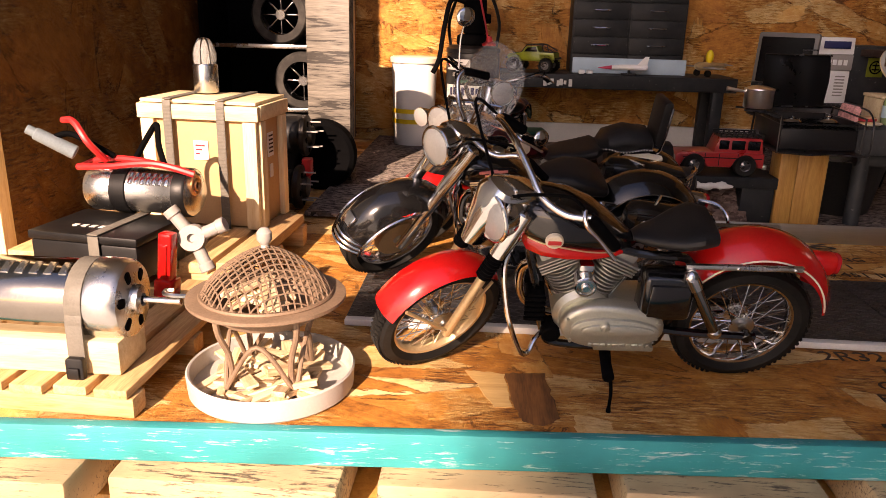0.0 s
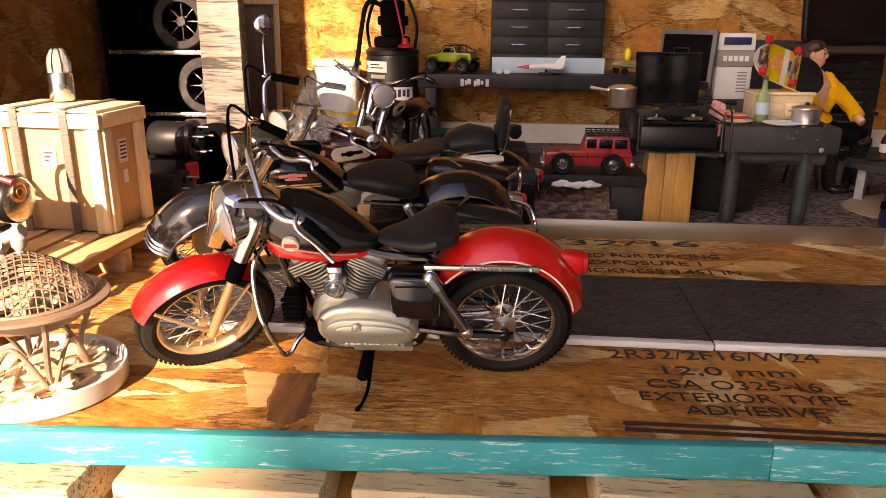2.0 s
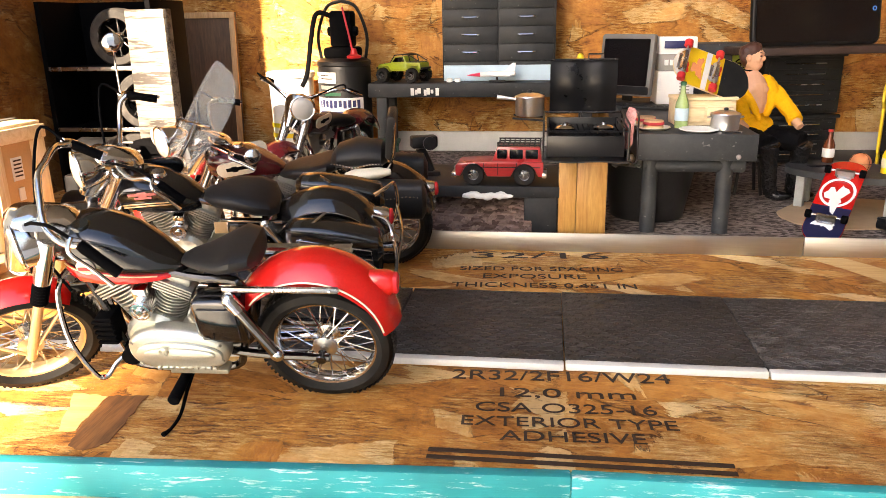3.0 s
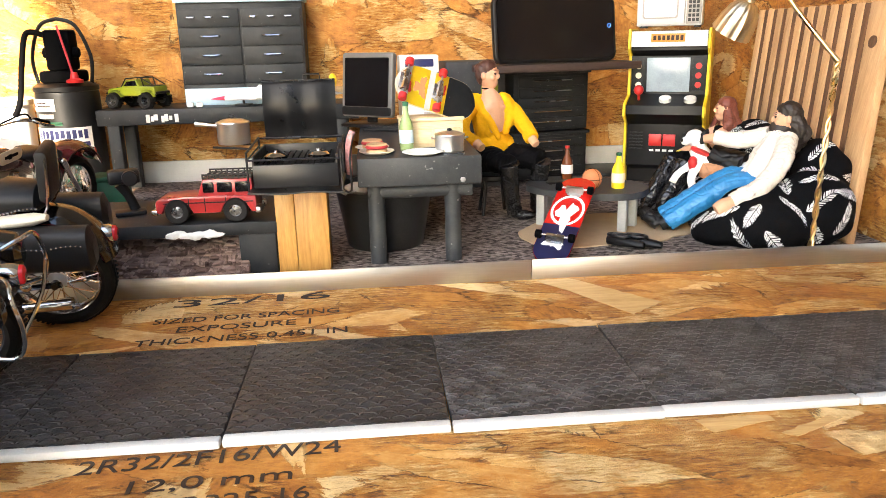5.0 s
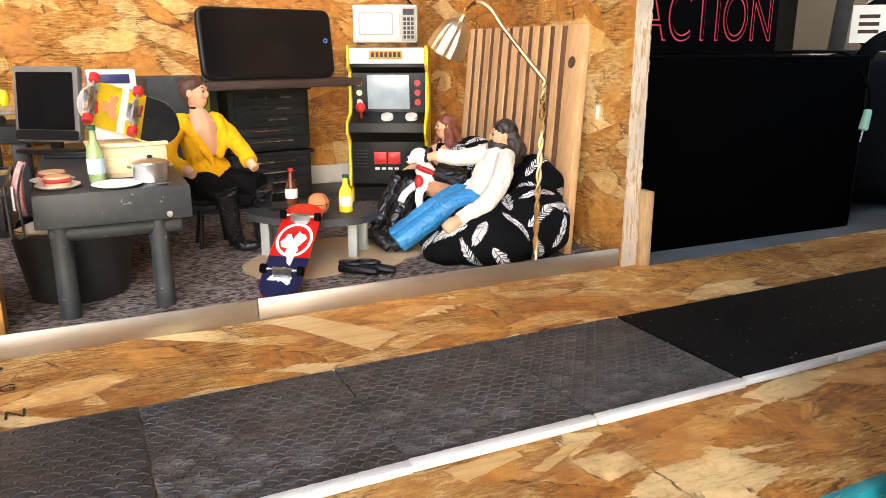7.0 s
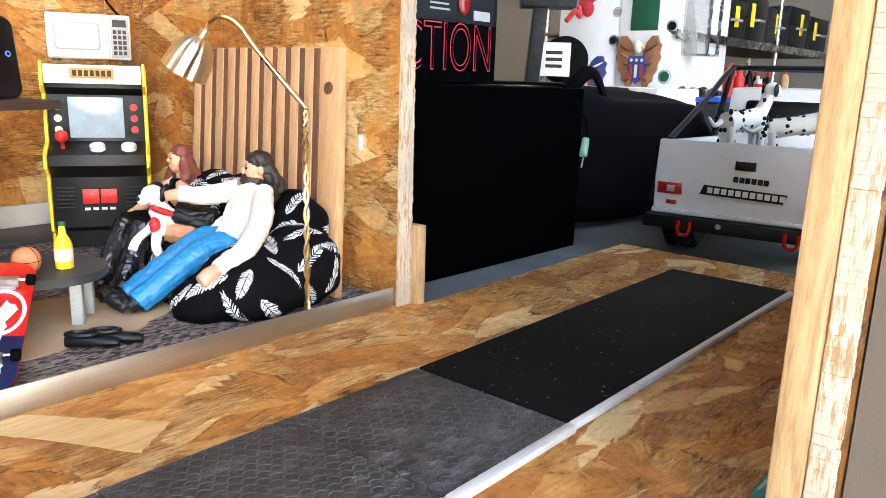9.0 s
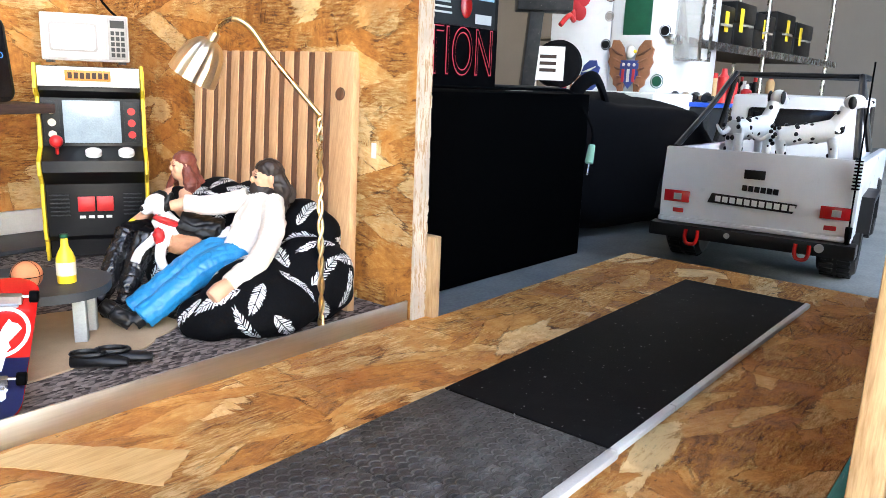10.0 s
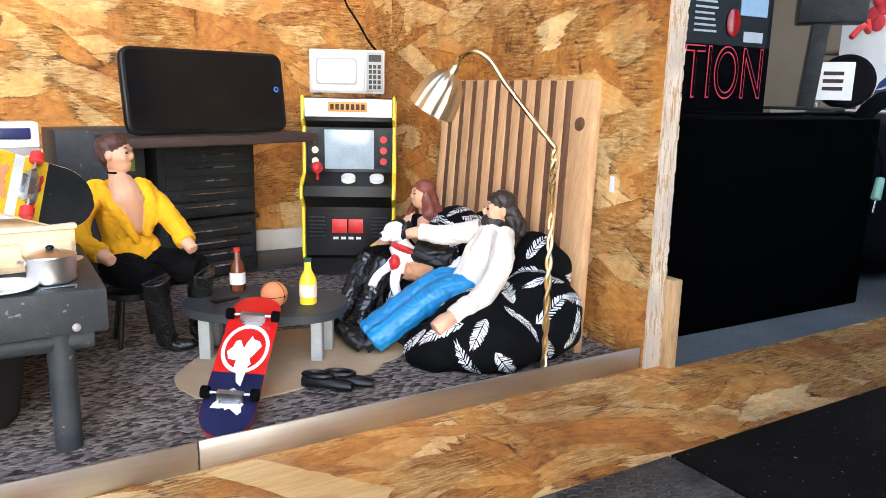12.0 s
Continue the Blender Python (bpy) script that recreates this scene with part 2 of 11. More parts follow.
def timber(name, pale, dark, axis="x", rough=0.62, rings=90.0, wear=0.25, bump=0.35, cut=0.34):
    """Sawn wood, its grain along one axis."""
    m, nt, p = nodes(name)
    L = nt.links.new
    tc = nt.nodes.new("ShaderNodeTexCoord")
    info = nt.nodes.new("ShaderNodeObjectInfo")
    off = nt.nodes.new("ShaderNodeVectorMath")
    off.operation = "ADD"
    sc = nt.nodes.new("ShaderNodeVectorMath")
    sc.operation = "SCALE"
    L(info.outputs["Location"], sc.inputs[0])
    sc.inputs["Scale"].default_value = 3.0
    cm = nt.nodes.new("ShaderNodeCombineXYZ")
    for i in range(3):
        L(info.outputs["Random"], cm.inputs[i])
    L(tc.outputs["Object"], off.inputs[0]), L(cm.outputs[0], off.inputs[1])
    k = {"x": (0.09, 1, 1), "y": (1, 0.09, 1), "z": (1, 1, 0.09)}[axis]
    mp = N(nt, "ShaderNodeMapping", Scale=k)
    L(off.outputs[0], mp.inputs["Vector"])
    g = N(nt, "ShaderNodeTexNoise", Scale=rings * 2.2, Detail=6.0, Roughness=0.65, Distortion=0.8)
    f = N(nt, "ShaderNodeTexNoise", Scale=rings * 14, Detail=2.0)
    blot = N(nt, "ShaderNodeTexNoise", Scale=35.0, Detail=4.0)
    L(mp.outputs[0], g.inputs["Vector"]), L(mp.outputs[0], f.inputs["Vector"]), L(off.outputs[0], blot.inputs["Vector"])
    h = math_node(nt, "ADD", math_node(nt, "MULTIPLY", g.outputs[0], 0.7), math_node(nt, "MULTIPLY", f.outputs[0], 0.3))
    mid = tuple((a + b) / 2 for a, b in zip(pale, dark))
    col = ramp(nt, h, ((cut, dark), (0.47, mid), (0.6, pale)))
    w = ramp(nt, blot.outputs[0], ((0.5, (0, 0, 0)), (0.8, (wear, wear, wear))))
    col = mixer(nt, w, col, tint(dark, 0.55))
    v = N(nt, "ShaderNodeHueSaturation", Saturation=1.0)
    L(math_node(nt, "ADD", math_node(nt, "MULTIPLY", info.outputs["Random"], 0.28), 0.86), v.inputs["Value"])
    L(col, v.inputs["Color"]), L(v.outputs[0], p.inputs["Base Color"])
    p.inputs["Roughness"].default_value = rough
    bu = N(nt, "ShaderNodeBump", Strength=bump, Distance=0.0008)
    L(h, bu.inputs["Height"]), L(bu.outputs[0], p.inputs["Normal"])
    return m


def strand_board(name, axes, scale=1.0, rough=0.5, tone=1.0, turn=0.0, gloss=0.3, pale=0.5):
    """Oriented strand board: broad overlapping flakes with torn ends, fine fibres, thin cracks and a few pale flakes."""
    m, nt, p = nodes(name)
    L = nt.links.new
    geo = nt.nodes.new("ShaderNodeNewGeometry")
    sep = nt.nodes.new("ShaderNodeSeparateXYZ")
    L(geo.outputs["Position"], sep.inputs[0])
    uv = nt.nodes.new("ShaderNodeCombineXYZ")
    L(sep.outputs[axes[0].upper()], uv.inputs[0]), L(sep.outputs[axes[1].upper()], uv.inputs[1])
    wob = N(nt, "ShaderNodeTexNoise", Scale=150.0, Detail=6.0, Roughness=0.7)
    L(uv.outputs[0], wob.inputs["Vector"])
    wv = nt.nodes.new("ShaderNodeVectorMath")
    wv.operation = "MULTIPLY_ADD"
    L(wob.outputs["Color"], wv.inputs[0])
    wv.inputs[1].default_value = (0.0055, 0.0055, 0)
    L(uv.outputs[0], wv.inputs[2])

    def mix3(sel, old, fresh):
        out = []
        for o, f in zip(old, fresh):
            mx = nt.nodes.new("ShaderNodeMix")
            L(sel, mx.inputs[0]), L(o, mx.inputs[2]), L(f, mx.inputs[3])
            out.append(mx.outputs[0])
        return out

    state = None
    for i, (ang, sx, sy, keep) in enumerate(((8, 10, 24, 0.0), (-34, 13, 32, 0.45), (38, 14, 32, 0.50), (-68, 15, 36, 0.66), (4, 11, 34, 0.55), (82, 16, 40, 0.74), (-14, 15, 56, 0.60), (21, 18, 70, 0.70))):
        mp = nt.nodes.new("ShaderNodeMapping")
        mp.inputs["Rotation"].default_value = (0, 0, radians(ang + turn))
        mp.inputs["Location"].default_value = (i * 3.17, i * 1.31, 0)
        L(wv.outputs[0], mp.inputs["Vector"])
        tm = N(nt, "ShaderNodeMapping", Scale=(9 * scale, 210, 1))
        L(mp.outputs[0], tm.inputs["Vector"])
        tear = N(nt, "ShaderNodeTexNoise", Scale=1.0, Detail=6.0, Roughness=0.8)
        L(tm.outputs[0], tear.inputs["Vector"])
        tv = nt.nodes.new("ShaderNodeVectorMath")
        tv.operation = "MULTIPLY_ADD"
        L(tear.outputs["Color"], tv.inputs[0])
        tv.inputs[1].default_value = (0.040 / scale, 0.008 / scale, 0)
        L(mp.outputs[0], tv.inputs[2])
        st = N(nt, "ShaderNodeMapping", Scale=(sx * scale, sy * scale, 1))
        L(tv.outputs[0], st.inputs["Vector"])
        vo = nt.nodes.new("ShaderNodeTexVoronoi")
        ed = nt.nodes.new("ShaderNodeTexVoronoi")
        ed.feature = "DISTANCE_TO_EDGE"
        for q in (vo, ed):
            q.voronoi_dimensions = "2D"
            q.inputs["Scale"].default_value = 1.0
            L(st.outputs[0], q.inputs["Vector"])
        cs = nt.nodes.new("ShaderNodeSeparateColor")
        L(vo.outputs["Color"], cs.inputs[0])
        gm = N(nt, "ShaderNodeMapping", Scale=(55, 340, 1))
        L(mp.outputs[0], gm.inputs["Vector"])
        gr = N(nt, "ShaderNodeTexNoise", Scale=1.0, Detail=8.0, Roughness=0.75, Distortion=0.4)
        L(gm.outputs[0], gr.inputs["Vector"])
        red = cs.outputs["Red"]
        white = math_node(nt, "MULTIPLY", math_node(nt, "POWER", red, 4.0), pale)
        flake = math_node(nt, "ADD", math_node(nt, "ADD", math_node(nt, "MULTIPLY", red, 0.20), white), math_node(nt, "ADD", math_node(nt, "MULTIPLY", gr.outputs[0], 0.62), 0.01))
        hh = math_node(nt, "ADD", cs.outputs["Green"], math_node(nt, "MULTIPLY", gr.outputs[0], 0.45))
        near = math_node(nt, "LESS_THAN", ed.outputs["Distance"], 0.032)
        cut = math_node(nt, "MULTIPLY", near, math_node(nt, "GREATER_THAN", cs.outputs["Green"], 0.55))
        fresh = (flake, hh, cut)
        state = fresh if state is None else mix3(math_node(nt, "GREATER_THAN", cs.outputs["Blue"], keep), state, fresh)
    tone_out, height, crack = state
    # mottled smooth face, broken by fibrous torn patches
    mot = N(nt, "ShaderNodeTexNoise", Scale=75.0, Detail=9.0, Roughness=0.72)
    L(uv.outputs[0], mot.inputs["Vector"])
    fm = N(nt, "ShaderNodeMapping", Scale=(60, 520, 1), Rotation=(0, 0, radians(turn + 12)))
    L(wv.outputs[0], fm.inputs["Vector"])
    fib = N(nt, "ShaderNodeTexNoise", Scale=1.0, Detail=5.0, Roughness=0.7)
    L(fm.outputs[0], fib.inputs["Vector"])
    torn = N(nt, "ShaderNodeTexNoise", Scale=17.0, Detail=6.0, Roughness=0.65)
    L(uv.outputs[0], torn.inputs["Vector"])
    rag = ramp(nt, torn.outputs[0], ((0.46, (0, 0, 0)), (0.54, (1, 1, 1))))
    streak = math_node(nt, "MULTIPLY", math_node(nt, "MULTIPLY", math_node(nt, "SUBTRACT", fib.outputs[0], 0.45), 2.3), rag)
    tone_out = math_node(nt, "ADD", math_node(nt, "ADD", tone_out, streak), math_node(nt, "MULTIPLY", math_node(nt, "SUBTRACT", mot.outputs[0], 0.5), 0.75))
    height = math_node(nt, "ADD", height, math_node(nt, "MULTIPLY", streak, 1.6))
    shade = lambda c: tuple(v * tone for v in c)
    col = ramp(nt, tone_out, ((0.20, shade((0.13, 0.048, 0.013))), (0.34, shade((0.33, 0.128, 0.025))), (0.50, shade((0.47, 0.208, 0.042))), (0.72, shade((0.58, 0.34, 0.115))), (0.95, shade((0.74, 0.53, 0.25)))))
    big = N(nt, "ShaderNodeTexNoise", Scale=9.0, Detail=6.0, Roughness=0.62)
    L(uv.outputs[0], big.inputs["Vector"])
    dirt = ramp(nt, big.outputs[0], ((0.46, (0, 0, 0)), (0.72, (0.55, 0.55, 0.55))))
    col = mixer(nt, dirt, col, shade((0.22, 0.080, 0.018)))
    st2 = N(nt, "ShaderNodeTexNoise", Scale=13.0, Detail=7.0, Roughness=0.65)
    so = N(nt, "ShaderNodeMapping", Location=(4.1, 7.7, 0))
    L(uv.outputs[0], so.inputs["Vector"]), L(so.outputs[0], st2.inputs["Vector"])
    col = mixer(nt, ramp(nt, st2.outputs[0], ((0.54, (0, 0, 0)), (0.68, (0.6, 0.6, 0.6)))), col, shade((0.30, 0.095, 0.020)))
    # dark specks and slivers along the board
    sm = N(nt, "ShaderNodeMapping", Scale=(0.35, 1, 1), Rotation=(0, 0, radians(turn)))
    L(uv.outputs[0], sm.inputs["Vector"])
    sp = N(nt, "ShaderNodeTexNoise", Scale=330.0, Detail=5.0, Roughness=0.7)
    L(sm.outputs[0], sp.inputs["Vector"])
    spk = ramp(nt, sp.outputs[0], ((0.60, (0, 0, 0)), (0.67, (0.85, 0.85, 0.85))))
    patchy = ramp(nt, big.outputs[0], ((0.40, (0.15, 0.15, 0.15)), (0.62, (1, 1, 1))))
    spk = mixer(nt, 1.0, spk, patchy, "MULTIPLY")
    col = mixer(nt, spk, col, (0.05, 0.020, 0.008))
    thin = N(nt, "ShaderNodeTexNoise", Scale=40.0, Detail=4.0)
    L(uv.outputs[0], thin.inputs["Vector"])
    gap = ramp(nt, thin.outputs[0], ((0.40, (0, 0, 0)), (0.60, (0.85, 0.85, 0.85))))
    line_ = math_node(nt, "MULTIPLY", crack, gap)
    col = mixer(nt, line_, col, shade((0.06, 0.022, 0.008)))
    L(col, p.inputs["Base Color"])
    rr = N(nt, "ShaderNodeMapRange")
    L(height, rr.inputs[0])
    rr.inputs[3].default_value, rr.inputs[4].default_value = rough - gloss * 0.3, rough + 0.2
    L(rr.outputs[0], p.inputs["Roughness"])
    p.inputs["Specular IOR Level"].default_value = 0.25
    bu = N(nt, "ShaderNodeBump", Strength=0.9, Distance=0.0015)
    L(math_node(nt, "SUBTRACT", height, math_node(nt, "MULTIPLY", line_, 0.8)), bu.inputs["Height"]), L(bu.outputs[0], p.inputs["Normal"])
    return m


def glass(name, col=(1, 1, 1), rough=0.03, alpha=0.25, milk=0.0):
    m, nt, p = nodes(name)
    L = nt.links.new
    tr = nt.nodes.new("ShaderNodeBsdfTransparent")
    tr.inputs[0].default_value = (*col, 1)
    mx = nt.nodes.new("ShaderNodeMixShader")
    no = N(nt, "ShaderNodeTexNoise", Scale=14.0, Detail=3.0)
    f = N(nt, "ShaderNodeMapRange")
    L(no.outputs[0], f.inputs[0])
    f.inputs[3].default_value, f.inputs[4].default_value = alpha * 0.86, alpha * 1.14
    L(f.outputs[0], mx.inputs[0])
    p.inputs["Base Color"].default_value = (0.52, 0.52, 0.50, 1)
    p.inputs["Roughness"].default_value = rough
    L(tr.outputs[0], mx.inputs[1]), L(p.outputs[0], mx.inputs[2])
    L(mx.outputs[0], nt.nodes["Material Output"].inputs["Surface"])
    return m


def glow(name, col, strength):
    m, nt, p = nodes(name)
    p.inputs["Base Color"].default_value = (*col, 1)
    p.inputs["Emission Color"].default_value = (*col, 1)
    p.inputs["Emission Strength"].default_value = strength
    return m


def carpet_mat(name, a, b, scale=240.0):
    m, nt, p = nodes(name)
    L = nt.links.new
    tc = nt.nodes.new("ShaderNodeTexCoord")
    mp = N(nt, "ShaderNodeMapping", Scale=(1, 2.2, 1), Rotation=(0, 0, 0.35))
    L(tc.outputs["Object"], mp.inputs["Vector"])
    vo = N(nt, "ShaderNodeTexVoronoi", Scale=scale, Randomness=0.55)
    no = N(nt, "ShaderNodeTexNoise", Scale=60.0, Detail=6.0, Roughness=0.7)
    L(mp.outputs[0], vo.inputs["Vector"]), L(tc.outputs["Object"], no.inputs["Vector"])
    cs = nt.nodes.new("ShaderNodeSeparateColor")
    L(vo.outputs["Color"], cs.inputs[0])
    f = math_node(nt, "ADD", math_node(nt, "MULTIPLY", cs.outputs[0], 0.5), math_node(nt, "MULTIPLY", no.outputs[0], 0.5))
    L(ramp(nt, f, ((0.3, a), (0.7, b))), p.inputs["Base Color"])
    p.inputs["Roughness"].default_value = 0.95
    p.inputs["Specular IOR Level"].default_value = 0.1
    bu = N(nt, "ShaderNodeBump", Strength=1.0, Distance=0.002)
    bu.invert = True
    L(vo.outputs["Distance"], bu.inputs["Height"]), L(bu.outputs[0], p.inputs["Normal"])
    return m


def tread_mat(name, scuff=0.0, pitch=(0.0098, 0.0056)):
    """Black rubber with rows of small raised half-moons."""
    m, nt, p = nodes(name)
    L = nt.links.new
    tc = nt.nodes.new("ShaderNodeTexCoord")
    sep = nt.nodes.new("ShaderNodeSeparateXYZ")
    L(tc.outputs["Object"], sep.inputs[0])
    v = math_node(nt, "DIVIDE", sep.outputs["Y"], pitch[1])
    row = math_node(nt, "FLOOR", v)
    u = math_node(nt, "ADD", math_node(nt, "DIVIDE", sep.outputs["X"], pitch[0]), math_node(nt, "MULTIPLY", row, 0.5))
    du = math_node(nt, "SUBTRACT", math_node(nt, "FRACT", u), 0.5)
    dv = math_node(nt, "FRACT", v)
    r = math_node(nt, "SQRT", math_node(nt, "ADD", math_node(nt, "MULTIPLY", du, du), math_node(nt, "MULTIPLY", math_node(nt, "MULTIPLY", dv, dv), 0.55)))
    dist = math_node(nt, "ABSOLUTE", math_node(nt, "SUBTRACT", r, 0.43))
    arc = ramp(nt, dist, ((0.03, (1, 1, 1)), (0.12, (0, 0, 0))))
    no = N(nt, "ShaderNodeTexNoise", Scale=34.0, Detail=7.0, Roughness=0.72)
    fi = N(nt, "ShaderNodeTexNoise", Scale=700.0, Detail=3.0)
    L(tc.outputs["Object"], no.inputs["Vector"]), L(tc.outputs["Object"], fi.inputs["Vector"])
    base = ramp(nt, no.outputs[0], ((0.35, (0.013, 0.013, 0.0138)), (0.60, (0.028, 0.028, 0.0295)), (0.82, (0.070, 0.070, 0.071))))
    cell = nt.nodes.new("ShaderNodeCombineXYZ")
    L(math_node(nt, "FLOOR", u), cell.inputs[0]), L(row, cell.inputs[1])
    wn = nt.nodes.new("ShaderNodeTexWhiteNoise")
    wn.noise_dimensions = "2D"
    L(cell.outputs[0], wn.inputs["Vector"])
    # fine ribs on each scale, scuffed pale in patches
    ribs = math_node(nt, "SINE", math_node(nt, "MULTIPLY", math_node(nt, "ADD", sep.outputs["X"], math_node(nt, "MULTIPLY", sep.outputs["Y"], 1.4)), 5200.0))
    sc = N(nt, "ShaderNodeTexNoise", Scale=22.0, Detail=8.0, Roughness=0.75)
    so = N(nt, "ShaderNodeMapping", Scale=(0.6, 1.5, 1), Location=(3.3, 1.7, 0), Rotation=(0, 0, 0.6))
    L(tc.outputs["Object"], so.inputs["Vector"]), L(so.outputs[0], sc.inputs["Vector"])
    rub = ramp(nt, sc.outputs[0], ((0.42, (0, 0, 0)), (0.66, (1, 1, 1))))
    worn = math_node(nt, "MULTIPLY", rub, math_node(nt, "MULTIPLY", math_node(nt, "POWER", wn.outputs["Value"], 1.6), math_node(nt, "ADD", math_node(nt, "MULTIPLY", ribs, 0.32), 0.62)))
    base = mixer(nt, math_node(nt, "MULTIPLY", worn, 0.22 + 0.95 * scuff), base, (0.24, 0.24, 0.25))
    dusty = ramp(nt, no.outputs[0], ((0.50 - 0.10 * scuff, (0.05, 0.05, 0.05)), (0.72 - 0.08 * scuff, (0.6 + 0.4 * scuff,) * 3)))
    mx = mixer(nt, 1.0, arc, dusty, "MULTIPLY")
    L(mixer(nt, mx, base, (0.16, 0.16, 0.165)), p.inputs["Base Color"])
    rr = N(nt, "ShaderNodeMapRange")
    L(no.outputs[0], rr.inputs[0])
    rr.inputs[3].default_value, rr.inputs[4].default_value = 0.28, 0.75
    L(rr.outputs[0], p.inputs["Roughness"])
    p.inputs["Specular IOR Level"].default_value = 0.5
    bu = N(nt, "ShaderNodeBump", Strength=1.0, Distance=0.0026)
    hgt = math_node(nt, "ADD", arc, math_node(nt, "MULTIPLY", fi.outputs[0], 0.12))
    L(hgt, bu.inputs["Height"]), L(bu.outputs[0], p.inputs["Normal"])
    return m


def worn_paint(name, paint, wood, amount=0.5, axis="x"):
    """Thin paint rubbed through to the wood."""
    m, nt, p = nodes(name)
    L = nt.links.new
    tc = nt.nodes.new("ShaderNodeTexCoord")
    k = {"x": (0.12, 1, 1), "y": (1, 0.12, 1), "z": (1, 1, 0.12)}[axis]
    mp = N(nt, "ShaderNodeMapping", Scale=k)
    L(tc.outputs["Object"], mp.inputs["Vector"])
    a = N(nt, "ShaderNodeTexNoise", Scale=520.0, Detail=5.0, Roughness=0.75)
    b = N(nt, "ShaderNodeTexNoise", Scale=26.0, Detail=4.0)
    L(mp.outputs[0], a.inputs["Vector"]), L(tc.outputs["Object"], b.inputs["Vector"])
    f = math_node(nt, "ADD", math_node(nt, "MULTIPLY", a.outputs[0], 0.75), math_node(nt, "MULTIPLY", b.outputs[0], 0.25))
    through_ = ramp(nt, f, ((amount, (0, 0, 0)), (amount + 0.07, (1, 1, 1))))
    col = ramp(nt, b.outputs[0], ((0.3, tint(paint, 0.75)), (0.7, tint(paint, 1.2))))
    L(mixer(nt, through_, col, wood), p.inputs["Base Color"])
    p.inputs["Roughness"].default_value = 0.6
    bu = N(nt, "ShaderNodeBump", Strength=0.5, Distance=0.0006)
    L(f, bu.inputs["Height"]), L(bu.outputs[0], p.inputs["Normal"])
    return m


OSB_FLOOR = strand_board("strand_board_floor", "xy", scale=0.9, tone=1.28, gloss=0.6, rough=0.5, pale=0.44)
OSB_BACK = strand_board("strand_board_back", "xz", scale=0.7, turn=5, tone=1.15, pale=0.36)
OSB_SIDE = strand_board("strand_board_side", "yz", scale=0.8, turn=-4, tone=1.12, pale=0.36)
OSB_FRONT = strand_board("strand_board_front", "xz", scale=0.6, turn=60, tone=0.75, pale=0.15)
# left wall: low tone puts its shade into the board colour
OSB_LEFT_SHADED = strand_board("strand_board_left_shaded", "yz", scale=0.6, turn=20, tone=0.48, pale=0.15)
PINE = timber("pine", (0.66, 0.45, 0.22), (0.40, 0.22, 0.085), "x")
PINE_Y = timber("pine_y", (0.66, 0.45, 0.22), (0.40, 0.22, 0.085), "y")
PINE_Z = timber("pine_z", (0.62, 0.42, 0.21), (0.38, 0.21, 0.085), "z")
ORANGE_PINE = timber("orange_pine", (0.62, 0.34, 0.09), (0.42, 0.19, 0.04), "z", rough=0.45)
PALE_PINE = timber("pale_pine", (0.80, 0.66, 0.42), (0.62, 0.45, 0.24), "x", wear=0.08)
PALE_PINE_Z = timber("pale_pine_z", (0.80, 0.66, 0.42), (0.62, 0.45, 0.24), "z", wear=0.08)
WALNUT = timber("walnut", (0.16, 0.075, 0.035), (0.07, 0.03, 0.015), "z", wear=0.1)
OAK_STRIP = timber("oak_strip", (0.58, 0.36, 0.18), (0.42, 0.23, 0.10), "z", wear=0.08)
TEAL = worn_paint("teal_paint", (0.003, 0.26, 0.28), (0.36, 0.54, 0.52), 0.56)
CHROME = surf("chrome", (0.62, 0.62, 0.62), 0.10, 1.0, 0.08, bump=0.04)
# lowered colour paints in the dark surroundings the motor casing would mirror
DARK_CHROME = surf("darkened_chrome", (0.30, 0.28, 0.25), 0.12, 1.0, 0.12, bump=0.05)
STEEL = surf("steel", (0.55, 0.55, 0.54), 0.26, 1.0, 0.12, bump=0.08)
ALU = surf("brushed_aluminium", (0.56, 0.55, 0.53), 0.36, 1.0, 0.12, stretch=(0.05, 1, 1), bump=0.12, dust=0.2)
BRASS = surf("brass", (0.72, 0.52, 0.24), 0.28, 1.0, 0.2)
PALE_BRASS = surf("pale_brass", (0.70, 0.60, 0.42), 0.32, 1.0, 0.15)
BLACK_PAINT = surf("black_gloss_paint", (0.004, 0.004, 0.0045), 0.14, 0.0, 0.2, coat=0.6, bump=0.02, dust=0.03)
BLACK = surf("black_plastic", (0.006, 0.006, 0.0065), 0.42, 0.0, 0.3, dust=0.02, spec=0.3)
MATT_BLACK = surf("matt_black", (0.0022, 0.0022, 0.0025), 0.8, 0.0, 0.3, bump=0.25, spec=0.04)
RUBBER = surf("tyre_rubber", (0.007, 0.0068, 0.0065), 0.62, 0.0, 0.3, dust=0.06, spec=0.2)
LEATHER = surf("black_leather", (0.008, 0.008, 0.0085), 0.5, 0.0, 0.3, grain=1500, bump=0.6, dust=0.03, spec=0.35)
RED_PAINT = surf("red_gloss_paint", (0.50, 0.010, 0.008), 0.2, 0.0, 0.14, coat=0.6, bump=0.02, dust=0.01)
MAROON = surf("maroon_gloss_paint", (0.065, 0.005, 0.008), 0.2, 0.0, 0.2, coat=0.7, bump=0.02)
RED_PLASTIC = surf("red_plastic", (0.50, 0.02, 0.02), 0.4, 0.0, 0.15)
CREAM = surf("cream_paint", (0.70, 0.62, 0.48), 0.35, 0.0, 0.1)
CASE_METAL = surf("cast_aluminium", (0.50, 0.50, 0.42), 0.34, 0.75, 0.12, bump=0.2)
FIN_METAL = surf("fin_metal", (0.36, 0.36, 0.33), 0.42, 0.8, 0.2, bump=0.2)
